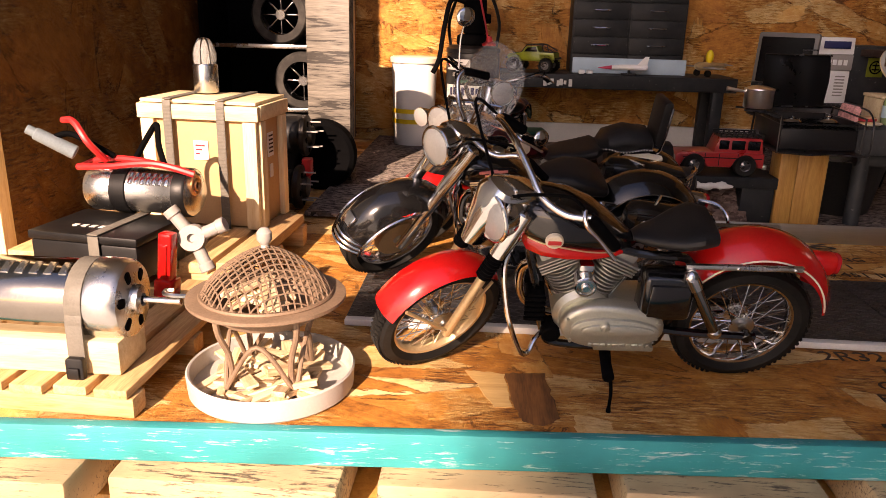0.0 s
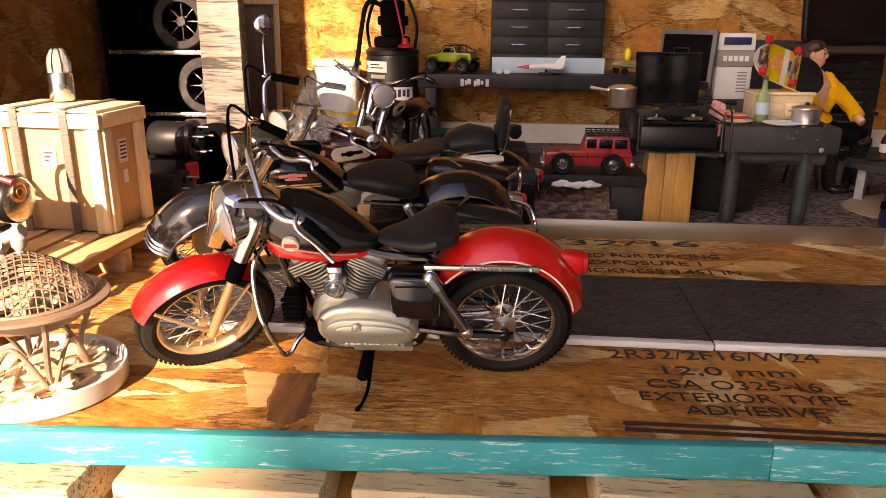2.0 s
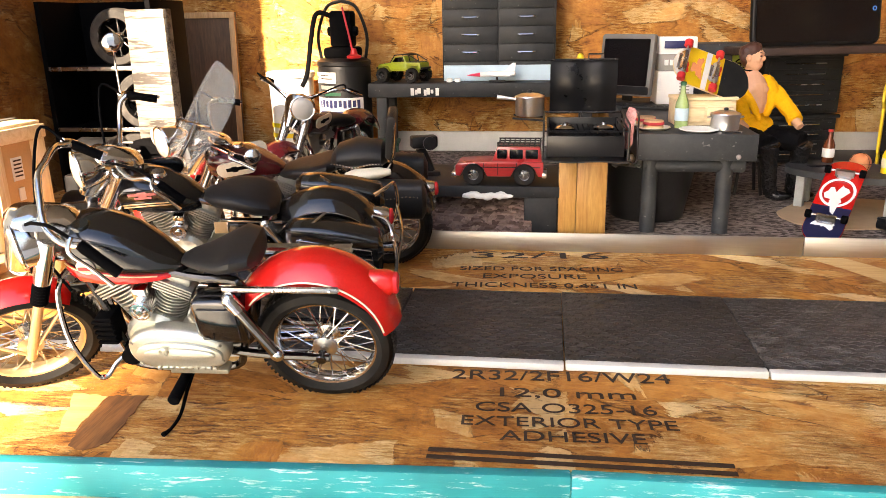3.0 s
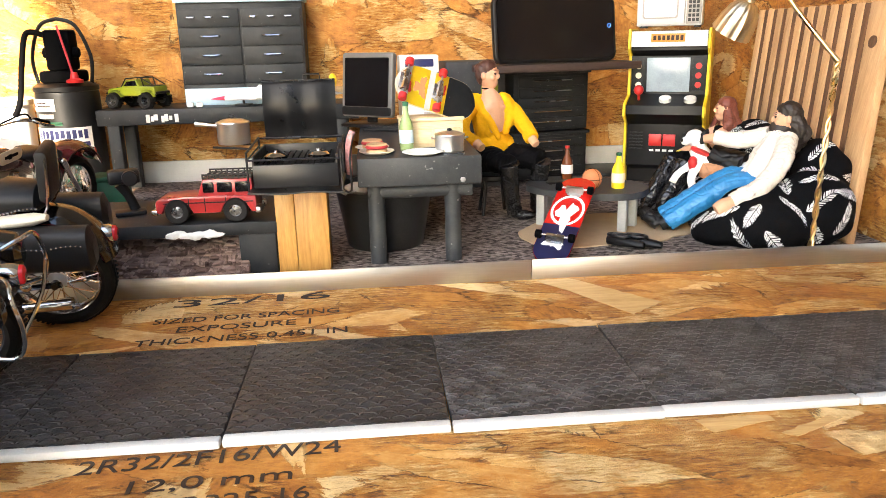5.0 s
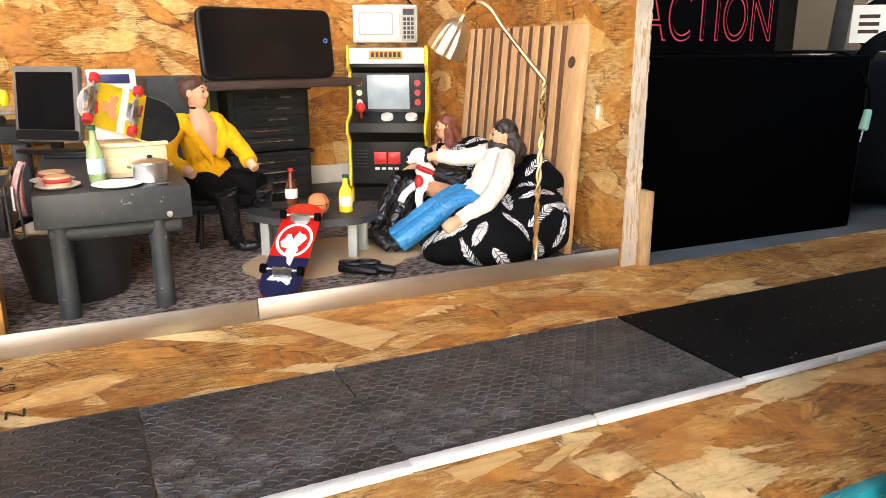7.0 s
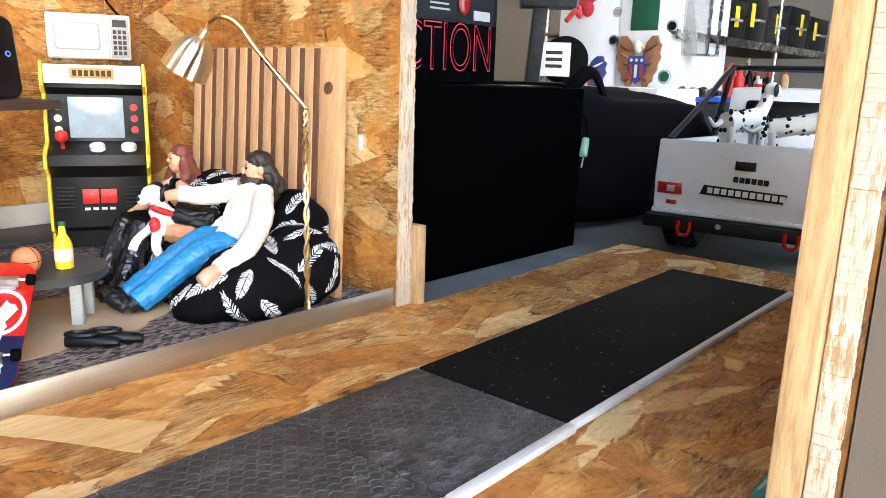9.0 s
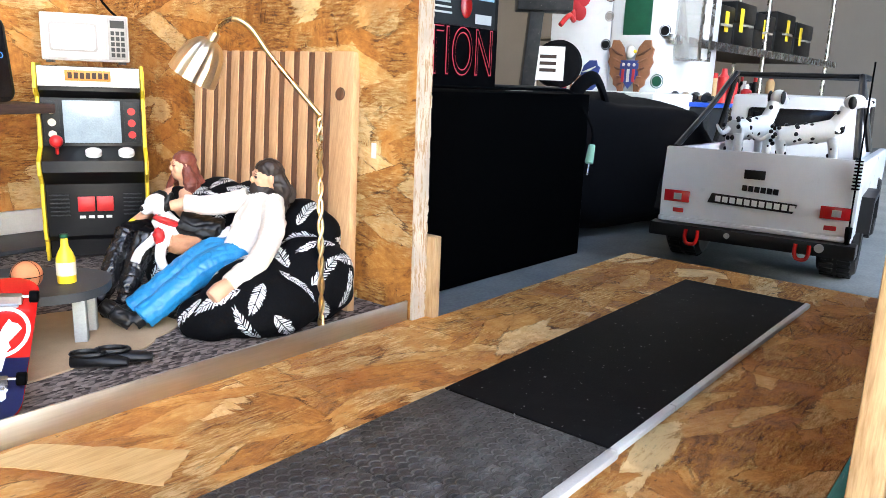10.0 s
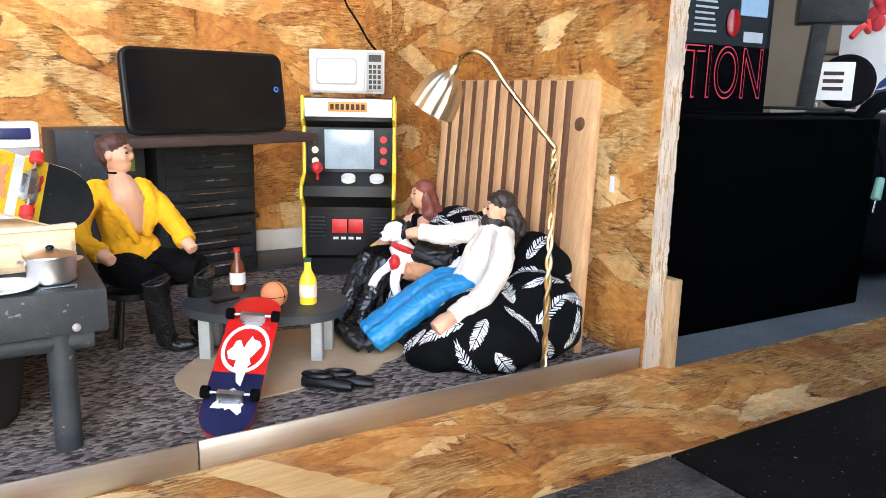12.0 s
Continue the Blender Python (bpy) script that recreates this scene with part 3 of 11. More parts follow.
TAN_METAL = surf("tan_anodised", (0.62, 0.46, 0.26), 0.35, 0.7, 0.15)
GREY_FURN = surf("charcoal_furniture", (0.016, 0.018, 0.020), 0.5, 0.0, 0.2, specks=0.25, dust=0.07, bump=0.3, spec=0.3)
DARK_TABLE = surf("slate_grey_paint", (0.030, 0.034, 0.037), 0.5, 0.0, 0.22, specks=0.35, dust=0.10, bump=0.4, spec=0.4)
WHITE = surf("white_plastic", (0.78, 0.78, 0.76), 0.4, 0.0, 0.05)
OFFWHITE = surf("off_white", (0.66, 0.65, 0.60), 0.55, 0.0, 0.1)
PALE_BLUE = surf("pale_blue_board", (0.42, 0.56, 0.66), 0.6, 0.0, 0.1)
YELLOW = surf("yellow_plastic", (0.80, 0.58, 0.02), 0.4, 0.0, 0.08)
YELLOW_CLOTH = surf("yellow_cloth", (0.78, 0.40, 0.012), 0.9, 0.0, 0.15, bump=0.8, spec=0.1)
LIME = surf("lime_paint", (0.24, 0.28, 0.015), 0.35, 0.0, 0.25, coat=0.3)
SKIN = surf("doll_plastic", (0.60, 0.33, 0.20), 0.45, 0.0, 0.08)
HAIR = surf("doll_hair", (0.022, 0.015, 0.012), 0.5, 0.0, 0.3, bump=0.6)
BROWN_HAIR = surf("doll_brown_hair", (0.065, 0.024, 0.016), 0.5, 0.0, 0.3, bump=0.6)
BOOT_LEATHER = surf("shiny_black_boot", (0.012, 0.012, 0.013), 0.22, 0.0, 0.25, bump=0.5)
RED_HAIR = surf("doll_red_hair", (0.17, 0.045, 0.028), 0.5, 0.0, 0.3, bump=0.6)
DENIM = surf("blue_satin", (0.02, 0.19, 0.42), 0.4, 0.0, 0.25, bump=0.4)
CREAM_CLOTH = surf("cream_cloth", (0.68, 0.62, 0.54), 0.9, 0.0, 0.08, bump=0.6, spec=0.1)
BLACK_CLOTH = surf("black_cloth", (0.004, 0.004, 0.0048), 0.85, 0.0, 0.3, bump=0.7, spec=0.08)
FOX = surf("brown_coat", (0.42, 0.20, 0.10), 0.7, 0.0, 0.2)
CARPET = carpet_mat("loop_carpet", (0.055, 0.045, 0.040), (0.30, 0.25, 0.22))
WEAVE = carpet_mat("woven_mat", (0.10, 0.062, 0.050), (0.26, 0.18, 0.15), 150.0)
RUG = surf("tan_suede", (0.46, 0.34, 0.21), 0.95, 0.0, 0.14, bump=0.8, spec=0.1)
TREAD = tread_mat("tread_rubber")
TREAD_SCUFFED = tread_mat("scuffed_tread_rubber", 1.0, (0.0078, 0.0052))
SMOOTH_MAT = surf("smooth_black_rubber", (0.0045, 0.0045, 0.005), 0.7, 0.0, 0.3, dust=0.02, bump=0.5, spec=0.08, specks=0.7)
EDGE_WHITE = surf("white_mat_edge", (0.62, 0.62, 0.60), 0.55, 0.0, 0.12, dust=0.2)
INK = surf("stamp_ink", (0.035, 0.018, 0.010), 0.7, 0.0, 0.4)
CONCRETE = surf("concrete", (0.20, 0.205, 0.19), 0.85, 0.0, 0.3, grain=300, blotch=14, bump=0.5, spec=0.2)
PALE_GROUND = surf("pale_ground", (0.62, 0.63, 0.60), 0.8, 0.0, 0.1, grain=300, blotch=9, bump=0.4)
WALL_PAINT = surf("garage_wall_paint", (0.62, 0.64, 0.60), 0.7, 0.0, 0.08, blotch=3)
DARK_RIM = surf("dark_chrome", (0.16, 0.16, 0.16), 0.25, 1.0, 0.2)
DUSTY_RUBBER = surf("dusty_tyre_rubber", (0.030, 0.028, 0.026), 0.8, 0.0, 0.3, dust=0.25, spec=0.2)
PRINT_WHITE = surf("white_cloth_print", (0.72, 0.72, 0.70), 0.9, 0.0, 0.25, grain=1600, bump=0.3, spec=0.1)
JEEP_RED = surf("dull_red_paint", (0.34, 0.022, 0.024), 0.3, 0.0, 0.2, coat=0.4)
BUN = surf("toasted_bun", (0.58, 0.38, 0.20), 0.7, 0.0, 0.3, bump=0.5)
# dimmed copy of the wall paint: the garage's gloom put into the colour
DIM_WALL = surf("dimmed_wall", (0.26, 0.22, 0.18), 0.8, 0.0, 0.12, blotch=3)
# near-black; on the back wall the missing light is put into the colour
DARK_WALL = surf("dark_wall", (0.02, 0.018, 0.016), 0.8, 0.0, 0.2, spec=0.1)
TIN = surf("galvanised_bin", (0.06, 0.062, 0.064), 0.35, 0.7, 0.35, blotch=30, spec=0.5)
SPEAKER_BLACK = surf("speaker_black", (0.0009, 0.0009, 0.0010), 0.9, 0.0, 0.3, spec=0.02)
ENAMEL = surf("grey_white_enamel", (0.52, 0.51, 0.49), 0.3, 0.0, 0.06)
GRILL_BLACK = surf("grill_black_enamel", (0.010, 0.010, 0.011), 0.30, 0.0, 0.3, blotch=70, bump=0.1, spec=0.4)
POT = surf("pot_aluminium", (0.86, 0.85, 0.83), 0.30, 1.0, 0.06)
GREEN_GLASS = surf("green_glass", (0.52, 0.70, 0.32), 0.08, 0.0, 0.1, trans=0.6, bump=0)
AMBER = surf("amber_glass", (0.22, 0.06, 0.02), 0.1, 0.0, 0.1, trans=0.4, bump=0)
BALL = surf("basketball", (0.55, 0.20, 0.08), 0.7, 0.0, 0.12, bump=0.6)
GREEN = surf("green_plastic", (0.010, 0.085, 0.042), 0.5, 0.0, 0.2)
MINT = surf("mint_plastic", (0.40, 0.72, 0.50), 0.4, 0.0, 0.1)
NAVY = surf("navy", (0.02, 0.025, 0.10), 0.4, 0.0, 0.15)
PAPER = surf("paper", (0.72, 0.71, 0.68), 0.8, 0.0, 0.05)
KRAFT = surf("kraft_board", (0.52, 0.34, 0.17), 0.75, 0.0, 0.12, spec=0.2)
STRAP = surf("grey_strap", (0.13, 0.12, 0.10), 0.6, 0.0, 0.2, bump=0.5)
SILVER_PLASTIC = surf("silver_plastic", (0.13, 0.122, 0.112), 0.35, 0.0, 0.12, spec=0.5)
GREY_PLASTIC = surf("grey_plastic", (0.30, 0.28, 0.26), 0.5, 0.0, 0.12)
TRAY_GREY = surf("grey_tray", (0.45, 0.43, 0.40), 0.6, 0.0, 0.1)
RUST_WIRE = surf("brown_wire", (0.22, 0.15, 0.10), 0.6, 0.2, 0.25)
COPPER = surf("copper", (0.70, 0.38, 0.18), 0.3, 1.0, 0.2)
SCREEN = surf("dark_screen", (0.005, 0.005, 0.006), 0.10, 0.0, 0.2, bump=0, spec=0.3)
CLEAR = glass("clear_plastic", (0.90, 0.90, 0.88), 0.10, 0.36)
MILKY = glass("scratched_clear_plastic", (0.95, 0.95, 0.93), 0.28, 0.29)
FROST = surf("frosted_lens", (0.36, 0.36, 0.345), 0.25, 0.0, 0.1, coat=0.5)
RED_LENS = surf("red_lens", (0.40, 0.01, 0.015), 0.15, 0.0, 0.15, coat=0.5)
NEON_RED = glow("neon_red", (0.55, 0.045, 0.07), 0.05)
LED_BLUE = glow("blue_led", (0.1, 0.35, 1.0), 0.05)
TRUCK_WHITE = surf("white_body_shell", (0.76, 0.78, 0.80), 0.3, 0.0, 0.04, coat=0.4, bump=0.02)
DARK_FEATHER = surf("dark_brown_feather", (0.11, 0.045, 0.02), 0.7, 0.0, 0.3)
BROWN_FEATHER = surf("brown_feather", (0.25, 0.11, 0.05), 0.7, 0.0, 0.3)
FLAG_RED = surf("flag_red", (0.45, 0.03, 0.04), 0.7, 0.0, 0.15)
FLAG_BLUE = surf("flag_blue", (0.03, 0.05, 0.20), 0.7, 0.0, 0.15)
OLD_IRON = surf("old_iron", (0.035, 0.031, 0.028), 0.42, 0.7, 0.35, bump=0.4)

# ---- setting ----
EDGE = ((-0.30, 0.388), (0.40, 0.4279), (1.28, 0.440))      # front edge of the board floor


def edge_y(x):
    (xa, ya), (xb, yb) = EDGE[:2] if x < EDGE[1][0] else EDGE[1:]
    return ya + (yb - ya) * (x - xa) / (xb - xa)


BACK_Y, SIDE_X, STRIP_Y = 1.225, 0.912, 0.752
bm = B()
plate(bm, [(-0.30, edge_y(-0.30)), EDGE[1], (1.28, edge_y(1.28)), (1.28, 0.742), (0.93, 0.742), (0.93, 1.24), (-0.30, 1.24)], 0.012)
for v in bm.verts:
    v.co.z -= 0.012
floor = solid("floor", bm, OSB_FLOOR, "oriented strand board floor with dark stamped print", "floor", kind="structure")

INK_SPOTS = ((0.3835, 0.7365, 0.0215, 0.112, "32/16"), (0.3855, 0.7020, 0.0135, 0.126, "SIZED FOR SPACING"), (0.387, 0.6840, 0.0145, 0.088, "EXPOSURE 1"), (0.388, 0.6640, 0.0145, 0.135, "THICKNESS 0.451 IN"),
             (0.397, 0.5165, 0.0165, 0.118, "2R32/2F16/W24"), (0.399, 0.4970, 0.0140, 0.070, "12,0 mm"), (0.399, 0.4810, 0.0135, 0.090, "CSA O325-16"), (0.400, 0.4670, 0.0130, 0.104, "EXTERIOR TYPE"), (0.402, 0.4540, 0.0128, 0.068, "ADHESIVE"))
for x, y, size, width, words in INK_SPOTS:
    lettering("stamp", words, size, pose(x, y, 0.0006, 0, 0, 2.5), INK, floor, width, "dark brown stamped letters", 0.0001)
for y in (0.4375, 0.4315):
    bm = B()
    box(bm, 0.336, 0.471, y - 0.0014, y + 0.0014, 0.0004, 0.0009)
    part("stamp_bar", bm, INK, floor)

# teal front edge, lying on the board's front
for (xa, ya), (xb, yb) in zip(EDGE, EDGE[1:]):
    bm = B()
    box(bm, 0.0002, math.hypot(xb - xa, yb - ya), -0.007, -0.0005, -0.0165, 0.0012, 0.0012)
    solid("front_trim", bm, TEAL, "worn teal painted edge board along the floor front", "trim", kind="structure",
          m=pose(xa, ya, 0, 0, 0, math.degrees(math.atan2(yb - ya, xb - xa))))
# broad single flakes lying on the board's face
PALE_FLAKE = timber("pale_wood_flake", (0.66, 0.44, 0.18), (0.50, 0.28, 0.09), "x", wear=0.15, rough=0.5)
DARK_FLAKE = timber("dark_wood_flake", (0.26, 0.11, 0.032), (0.10, 0.038, 0.012), "y", wear=0.4, rough=0.6)
for mt, rim in ((PALE_FLAKE, ((0.598, 0.7485), (0.626, 0.750), (0.656, 0.712), (0.676, 0.687), (0.648, 0.667), (0.622, 0.714))), (PALE_FLAKE, ((0.138, 0.473), (0.158, 0.471), (0.162, 0.436), (0.154, 0.435))),
                (DARK_FLAKE, ((0.1585, 0.472), (0.180, 0.474), (0.184, 0.428), (0.176, 0.420), (0.1665, 0.424), (0.1628, 0.436))), (PALE_FLAKE, ((0.628, 0.5215), (0.666, 0.522), (0.667, 0.517), (0.633, 0.508))), (PALE_FLAKE, ((0.664, 0.504), (0.694, 0.517), (0.700, 0.514), (0.670, 0.500)))):
    bm = B()
    pts = []
    for (xa, ya), (xb, yb) in zip(rim, rim[1:] + rim[:1]):
        for k in range(8):
            x, y = xa + (xb - xa) * k / 8, ya + (yb - ya) * k / 8
            pts.append((x + 0.0018 * noise.noise((x * 260, y * 260, 1.0)), y + 0.0018 * noise.noise((x * 260, y * 260, 7.0))))
    plate(bm, pts, 0.0003, z=0.0001)
    part("flake", bm, mt, floor)

# pallet under the floor
pallet = thing("pallet", pose(0, 0, 0), "weathered pine shipping pallet under the board floor", "pallet")
PB = ((-0.135, -0.031), (-0.016, 0.087), (0.103, 0.199), (0.212, 0.301), (0.322, 0.418), (0.436, 0.53), (0.55, 0.645), (0.663, 0.76))
ROUGH_PINE = worn_paint("rough_pallet_pine", (0.44, 0.32, 0.18), (0.07, 0.05, 0.035), 0.53)
for i, (a, b) in enumerate(PB):
    bm = B()
    box(bm, a, b, edge_y(a) - 0.019, 0.60, -0.041, -0.0168, 0.0022)
    for v in bm.verts:
        v.co += Vector((0.0012, 0.002, 0.0009)) * noise.noise(v.co * 60)
    part("board", bm, ROUGH_PINE, pallet)
for i, x in enumerate((-0.024, 0.095, 0.2055, 0.311, 0.427, 0.54, 0.654)):
    bm = B()
    box(bm, x - 0.016, x + 0.016, edge_y(x) + 0.004, 0.60, -0.14, -0.0425, 0.0015)
    part("stringer", bm, ORANGE_PINE, pallet)

# ground, garage slab and shell
bm = B()
box(bm, -60, 60, -60, 60, -0.5, -0.14)
solid("ground", bm, PALE_GROUND, "pale dry concrete ground", "ground", kind="structure")
bm = B()
box(bm, 0.925, 4.0, 0.50, 3.2, -0.135, -0.02)
solid("garage_slab", bm, CONCRETE, "bare grey concrete garage floor", "floor", kind="structure")
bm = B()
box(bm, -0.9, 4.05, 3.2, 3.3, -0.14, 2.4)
solid("wall_north", bm, DARK_WALL, "garage back wall, near-black to stand for the unlit depth", "wall", kind="structure")
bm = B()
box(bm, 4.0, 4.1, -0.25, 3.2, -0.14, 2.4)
solid("wall_east", bm, DIM_WALL, "painted garage side wall, pale at the west, dimmed at the east", "wall", kind="structure")
bm = B()
box(bm, -1.0, -0.9, -0.25, 3.3, -0.14, 2.4)
solid("wall_west", bm, WALL_PAINT, "painted garage side wall, pale at the west, dimmed at the east", "wall", kind="structure")
# unseen; its front edge is cut back at the left to admit sky light
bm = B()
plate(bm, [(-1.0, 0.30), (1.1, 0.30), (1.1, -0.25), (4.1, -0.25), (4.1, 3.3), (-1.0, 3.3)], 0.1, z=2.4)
solid("ceiling", bm, DIM_WALL, "garage ceiling in a dimmed tone", "ceiling", kind="structure")
# unseen wall, made up so that its slanting end shades the right-hand part
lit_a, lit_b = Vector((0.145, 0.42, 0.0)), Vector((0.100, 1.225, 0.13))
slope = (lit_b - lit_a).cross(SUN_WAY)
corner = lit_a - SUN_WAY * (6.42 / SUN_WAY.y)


def shade_edge(z):
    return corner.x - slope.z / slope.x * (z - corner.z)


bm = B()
prism(bm, [(shade_edge(-0.14), -0.14), (7.0, -0.14), (7.0, 4.6), (shade_edge(4.6), 4.6)], 0.2, pose(0, -6.1, 0))
solid("shade_wall_south", bm, WALL_PAINT, "pale plastered wall added out of view to shade the right-hand part", "wall", kind="structure")

# dark leaf added out of view, only to cut the daylight at the right
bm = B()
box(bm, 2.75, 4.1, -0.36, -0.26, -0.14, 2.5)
solid("shade_leaf", bm, DARK_WALL, "dark leaf added out of view to cut the daylight", "door", kind="structure")
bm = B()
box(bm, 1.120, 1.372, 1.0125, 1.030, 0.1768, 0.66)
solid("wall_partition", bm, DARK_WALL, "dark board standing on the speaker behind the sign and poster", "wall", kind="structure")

# walls of the little workshop
bm = B()
box(bm, -0.30, 0.93, BACK_Y, BACK_Y + 0.012, 0.0, 0.60)
solid("wall_back", bm, OSB_BACK, "oriented strand board back wall of the miniature garage", "wall", kind="structure")
bm = B()
box(bm, SIDE_X, SIDE_X + 0.014, 0.752, BACK_Y - 0.0005, 0.0, 0.60)
EDGE_OSB = worn_paint("board_cut_edge", (0.62, 0.52, 0.40), (0.42, 0.26, 0.12), 0.5, "z")
side_wall = solid("wall_side", bm, OSB_SIDE, "oriented strand board side wall with a ragged cut edge", "wall", kind="structure")
bm = B()
for k in range(300):
    z = k * 0.002
    j = 0.0007 * noise.noise((3.0, 1.0, z * 190.0)) + 0.0004 * noise.noise((9.0, 1.0, z * 900.0))
    box(bm, SIDE_X - 0.0004 + j * 0.6, SIDE_X + 0.0146 + j, 0.7494 - 0.9 * j, 0.7517, z - 0.0005, z + 0.0025, 0.0)
part("cut_edge", bm, EDGE_OSB, side_wall, "rough pale cut edge")
bm = B()
box(bm, SIDE_X + 0.0160, SIDE_X + 0.0245, 0.7425, 0.7605, -0.012, 0.066, 0.001)
solid("post_block", bm, PINE_Z, "short pale pine block screwed beside the wall edge", "block", kind="structure")
WALL_END = 0.603
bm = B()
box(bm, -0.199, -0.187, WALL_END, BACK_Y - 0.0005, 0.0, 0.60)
solid("wall_left", bm, OSB_LEFT_SHADED, "oriented strand board side wall with its shade put into the brown", "wall", kind="structure")
# separate pale strip stands in for the wall's own sunlit end
bm = B()
box(bm, -0.212, -0.1865, WALL_END - 0.014, WALL_END - 0.0005, 0.0, 0.60, 0.001)
solid("wall_left_trim", bm, PALE_PINE_Z, "pale pine strip added for the sunlit wall end", "trim", kind="structure")

# low metal strip and raised carpet floor
bm = B()
box(bm, 0.16, 0.5955, STRIP_Y, STRIP_Y + 0.0018, 0, 0.0160, 0.0004)
box(bm, 0.16, 0.5955, STRIP_Y + 0.0018, STRIP_Y + 0.02, 0.0002, 0.0016)
strip = solid("metal_strip", bm, ALU, "brushed aluminium angle strip along the carpet edge", "metal strip", kind="structure")
bm = B()
box(bm, 0.5965, SIDE_X - 0.002, STRIP_Y + 0.001, STRIP_Y + 0.0028, 0, 0.0160, 0.0004)
box(bm, 0.5965, SIDE_X - 0.002, STRIP_Y + 0.0028, STRIP_Y + 0.021, 0.0002, 0.0016)
solid("metal_strip", bm, ALU, "brushed aluminium angle strip along the carpet edge", "metal strip", kind="structure")
bm = B()
box(bm, -0.02, SIDE_X - 0.0006, STRIP_Y + 0.012, BACK_Y - 0.0006, 0.002, 0.006, 0.0008)
solid("carpet", bm, CARPET, "brown and grey loop pile carpet", "carpet", kind="structure")
bm = B()
box(bm, 0.16, 0.90, BACK_Y - 0.0065, BACK_Y - 0.0008, 0.006, 0.034, 0.0006)
solid("baseboard", bm, OFFWHITE, "off-white baseboard on the back wall", "baseboard", kind="structure")
bm = B()
box(bm, 0.62, 0.905, BACK_Y - 0.085, BACK_Y - 0.008, 0.0062, 0.0105, 0.0008)
solid("floor_ledge", bm, DARK_TABLE, "dark grey painted ledge along the wall foot", "ledge", kind="structure")

# front wall at the right: a pine stud with strand board on its outer face
bm = B()
box(bm, 0.783, 0.812, 0.4040, 0.4165, -0.14, 2.39, 0.0015)
solid("post_1", bm, PINE_Z, "upright pale pine stud at the end of the front wall", "post", kind="structure")
# past its visible end, height and reach are set to shade the floor
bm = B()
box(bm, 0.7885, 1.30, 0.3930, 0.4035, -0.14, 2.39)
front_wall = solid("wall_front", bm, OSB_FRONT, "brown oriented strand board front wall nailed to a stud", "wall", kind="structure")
bm = B()
for k in range(148):
    z = -0.14 + k * 0.005
    j = 0.0011 * noise.noise((5.0, 2.0, z * 170.0))
    box(bm, 0.7865 + j, 0.7884, 0.3927 + 0.5 * j, 0.4036, z - 0.0006, z + 0.0054, 0.0007, seg=1)
part("cut_edge", bm, EDGE_OSB, front_wall, "rough pale cut edge")

# unseen board, added only to shade the floor by the post
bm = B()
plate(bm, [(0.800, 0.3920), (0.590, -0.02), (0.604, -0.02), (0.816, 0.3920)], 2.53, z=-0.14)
solid("shade_wall_near", bm, DIM_WALL, "plain board added out of view to shade the front floor", "wall", kind="structure")

# rubber mat tiles
XS = (0.063, 0.190, 0.295, 0.400, 0.509, 0.615, 0.717, 0.819)
for i, (a, b) in enumerate(zip(XS, XS[1:])):
    g = 0.0003
    mat_tile = thing("floor_mat", pose((a + b) / 2, 0.585 + 0.0008 * (i % 2), 0, 0, 0, 0.4 * math.sin(i * 2.1)), "black rubber mat tile with raised scales and a white edge", "mat", "row of rubber mats")
    w = (b - a) / 2 - g
    bm = B()
    box(bm, -w, w, -0.0545, 0.056, 0.0003, 0.0042, 0.0006)
    part("mat", bm, TREAD if i < 4 else TREAD_SCUFFED, mat_tile)
    bm = B()
    box(bm, -w, w, -0.0612, -0.0548, 0.0003, 0.0046, 0.0009)
    part("edge_strip", bm, EDGE_WHITE, mat_tile, "dirty white edge strip")
mat_tile = thing("floor_mat", pose(1.007, 0.585, 0), "long smooth black rubber mat with a pale edge", "mat", "row of rubber mats")
bm = B()
box(bm, -0.1865, 0.1865, -0.0545, 0.056, 0.0003, 0.0042, 0.0006)
part("mat", bm, SMOOTH_MAT, mat_tile)
for a, b in ((-0.1865, -0.112), (-0.1115, 0.02), (0.0205, 0.1865)):
    bm = B()
    box(bm, a, b, -0.0595, -0.0548, 0.0003, 0.0044, 0.0008)
    part("edge_strip", bm, EDGE_WHITE, mat_tile, "dirty white edge strip")

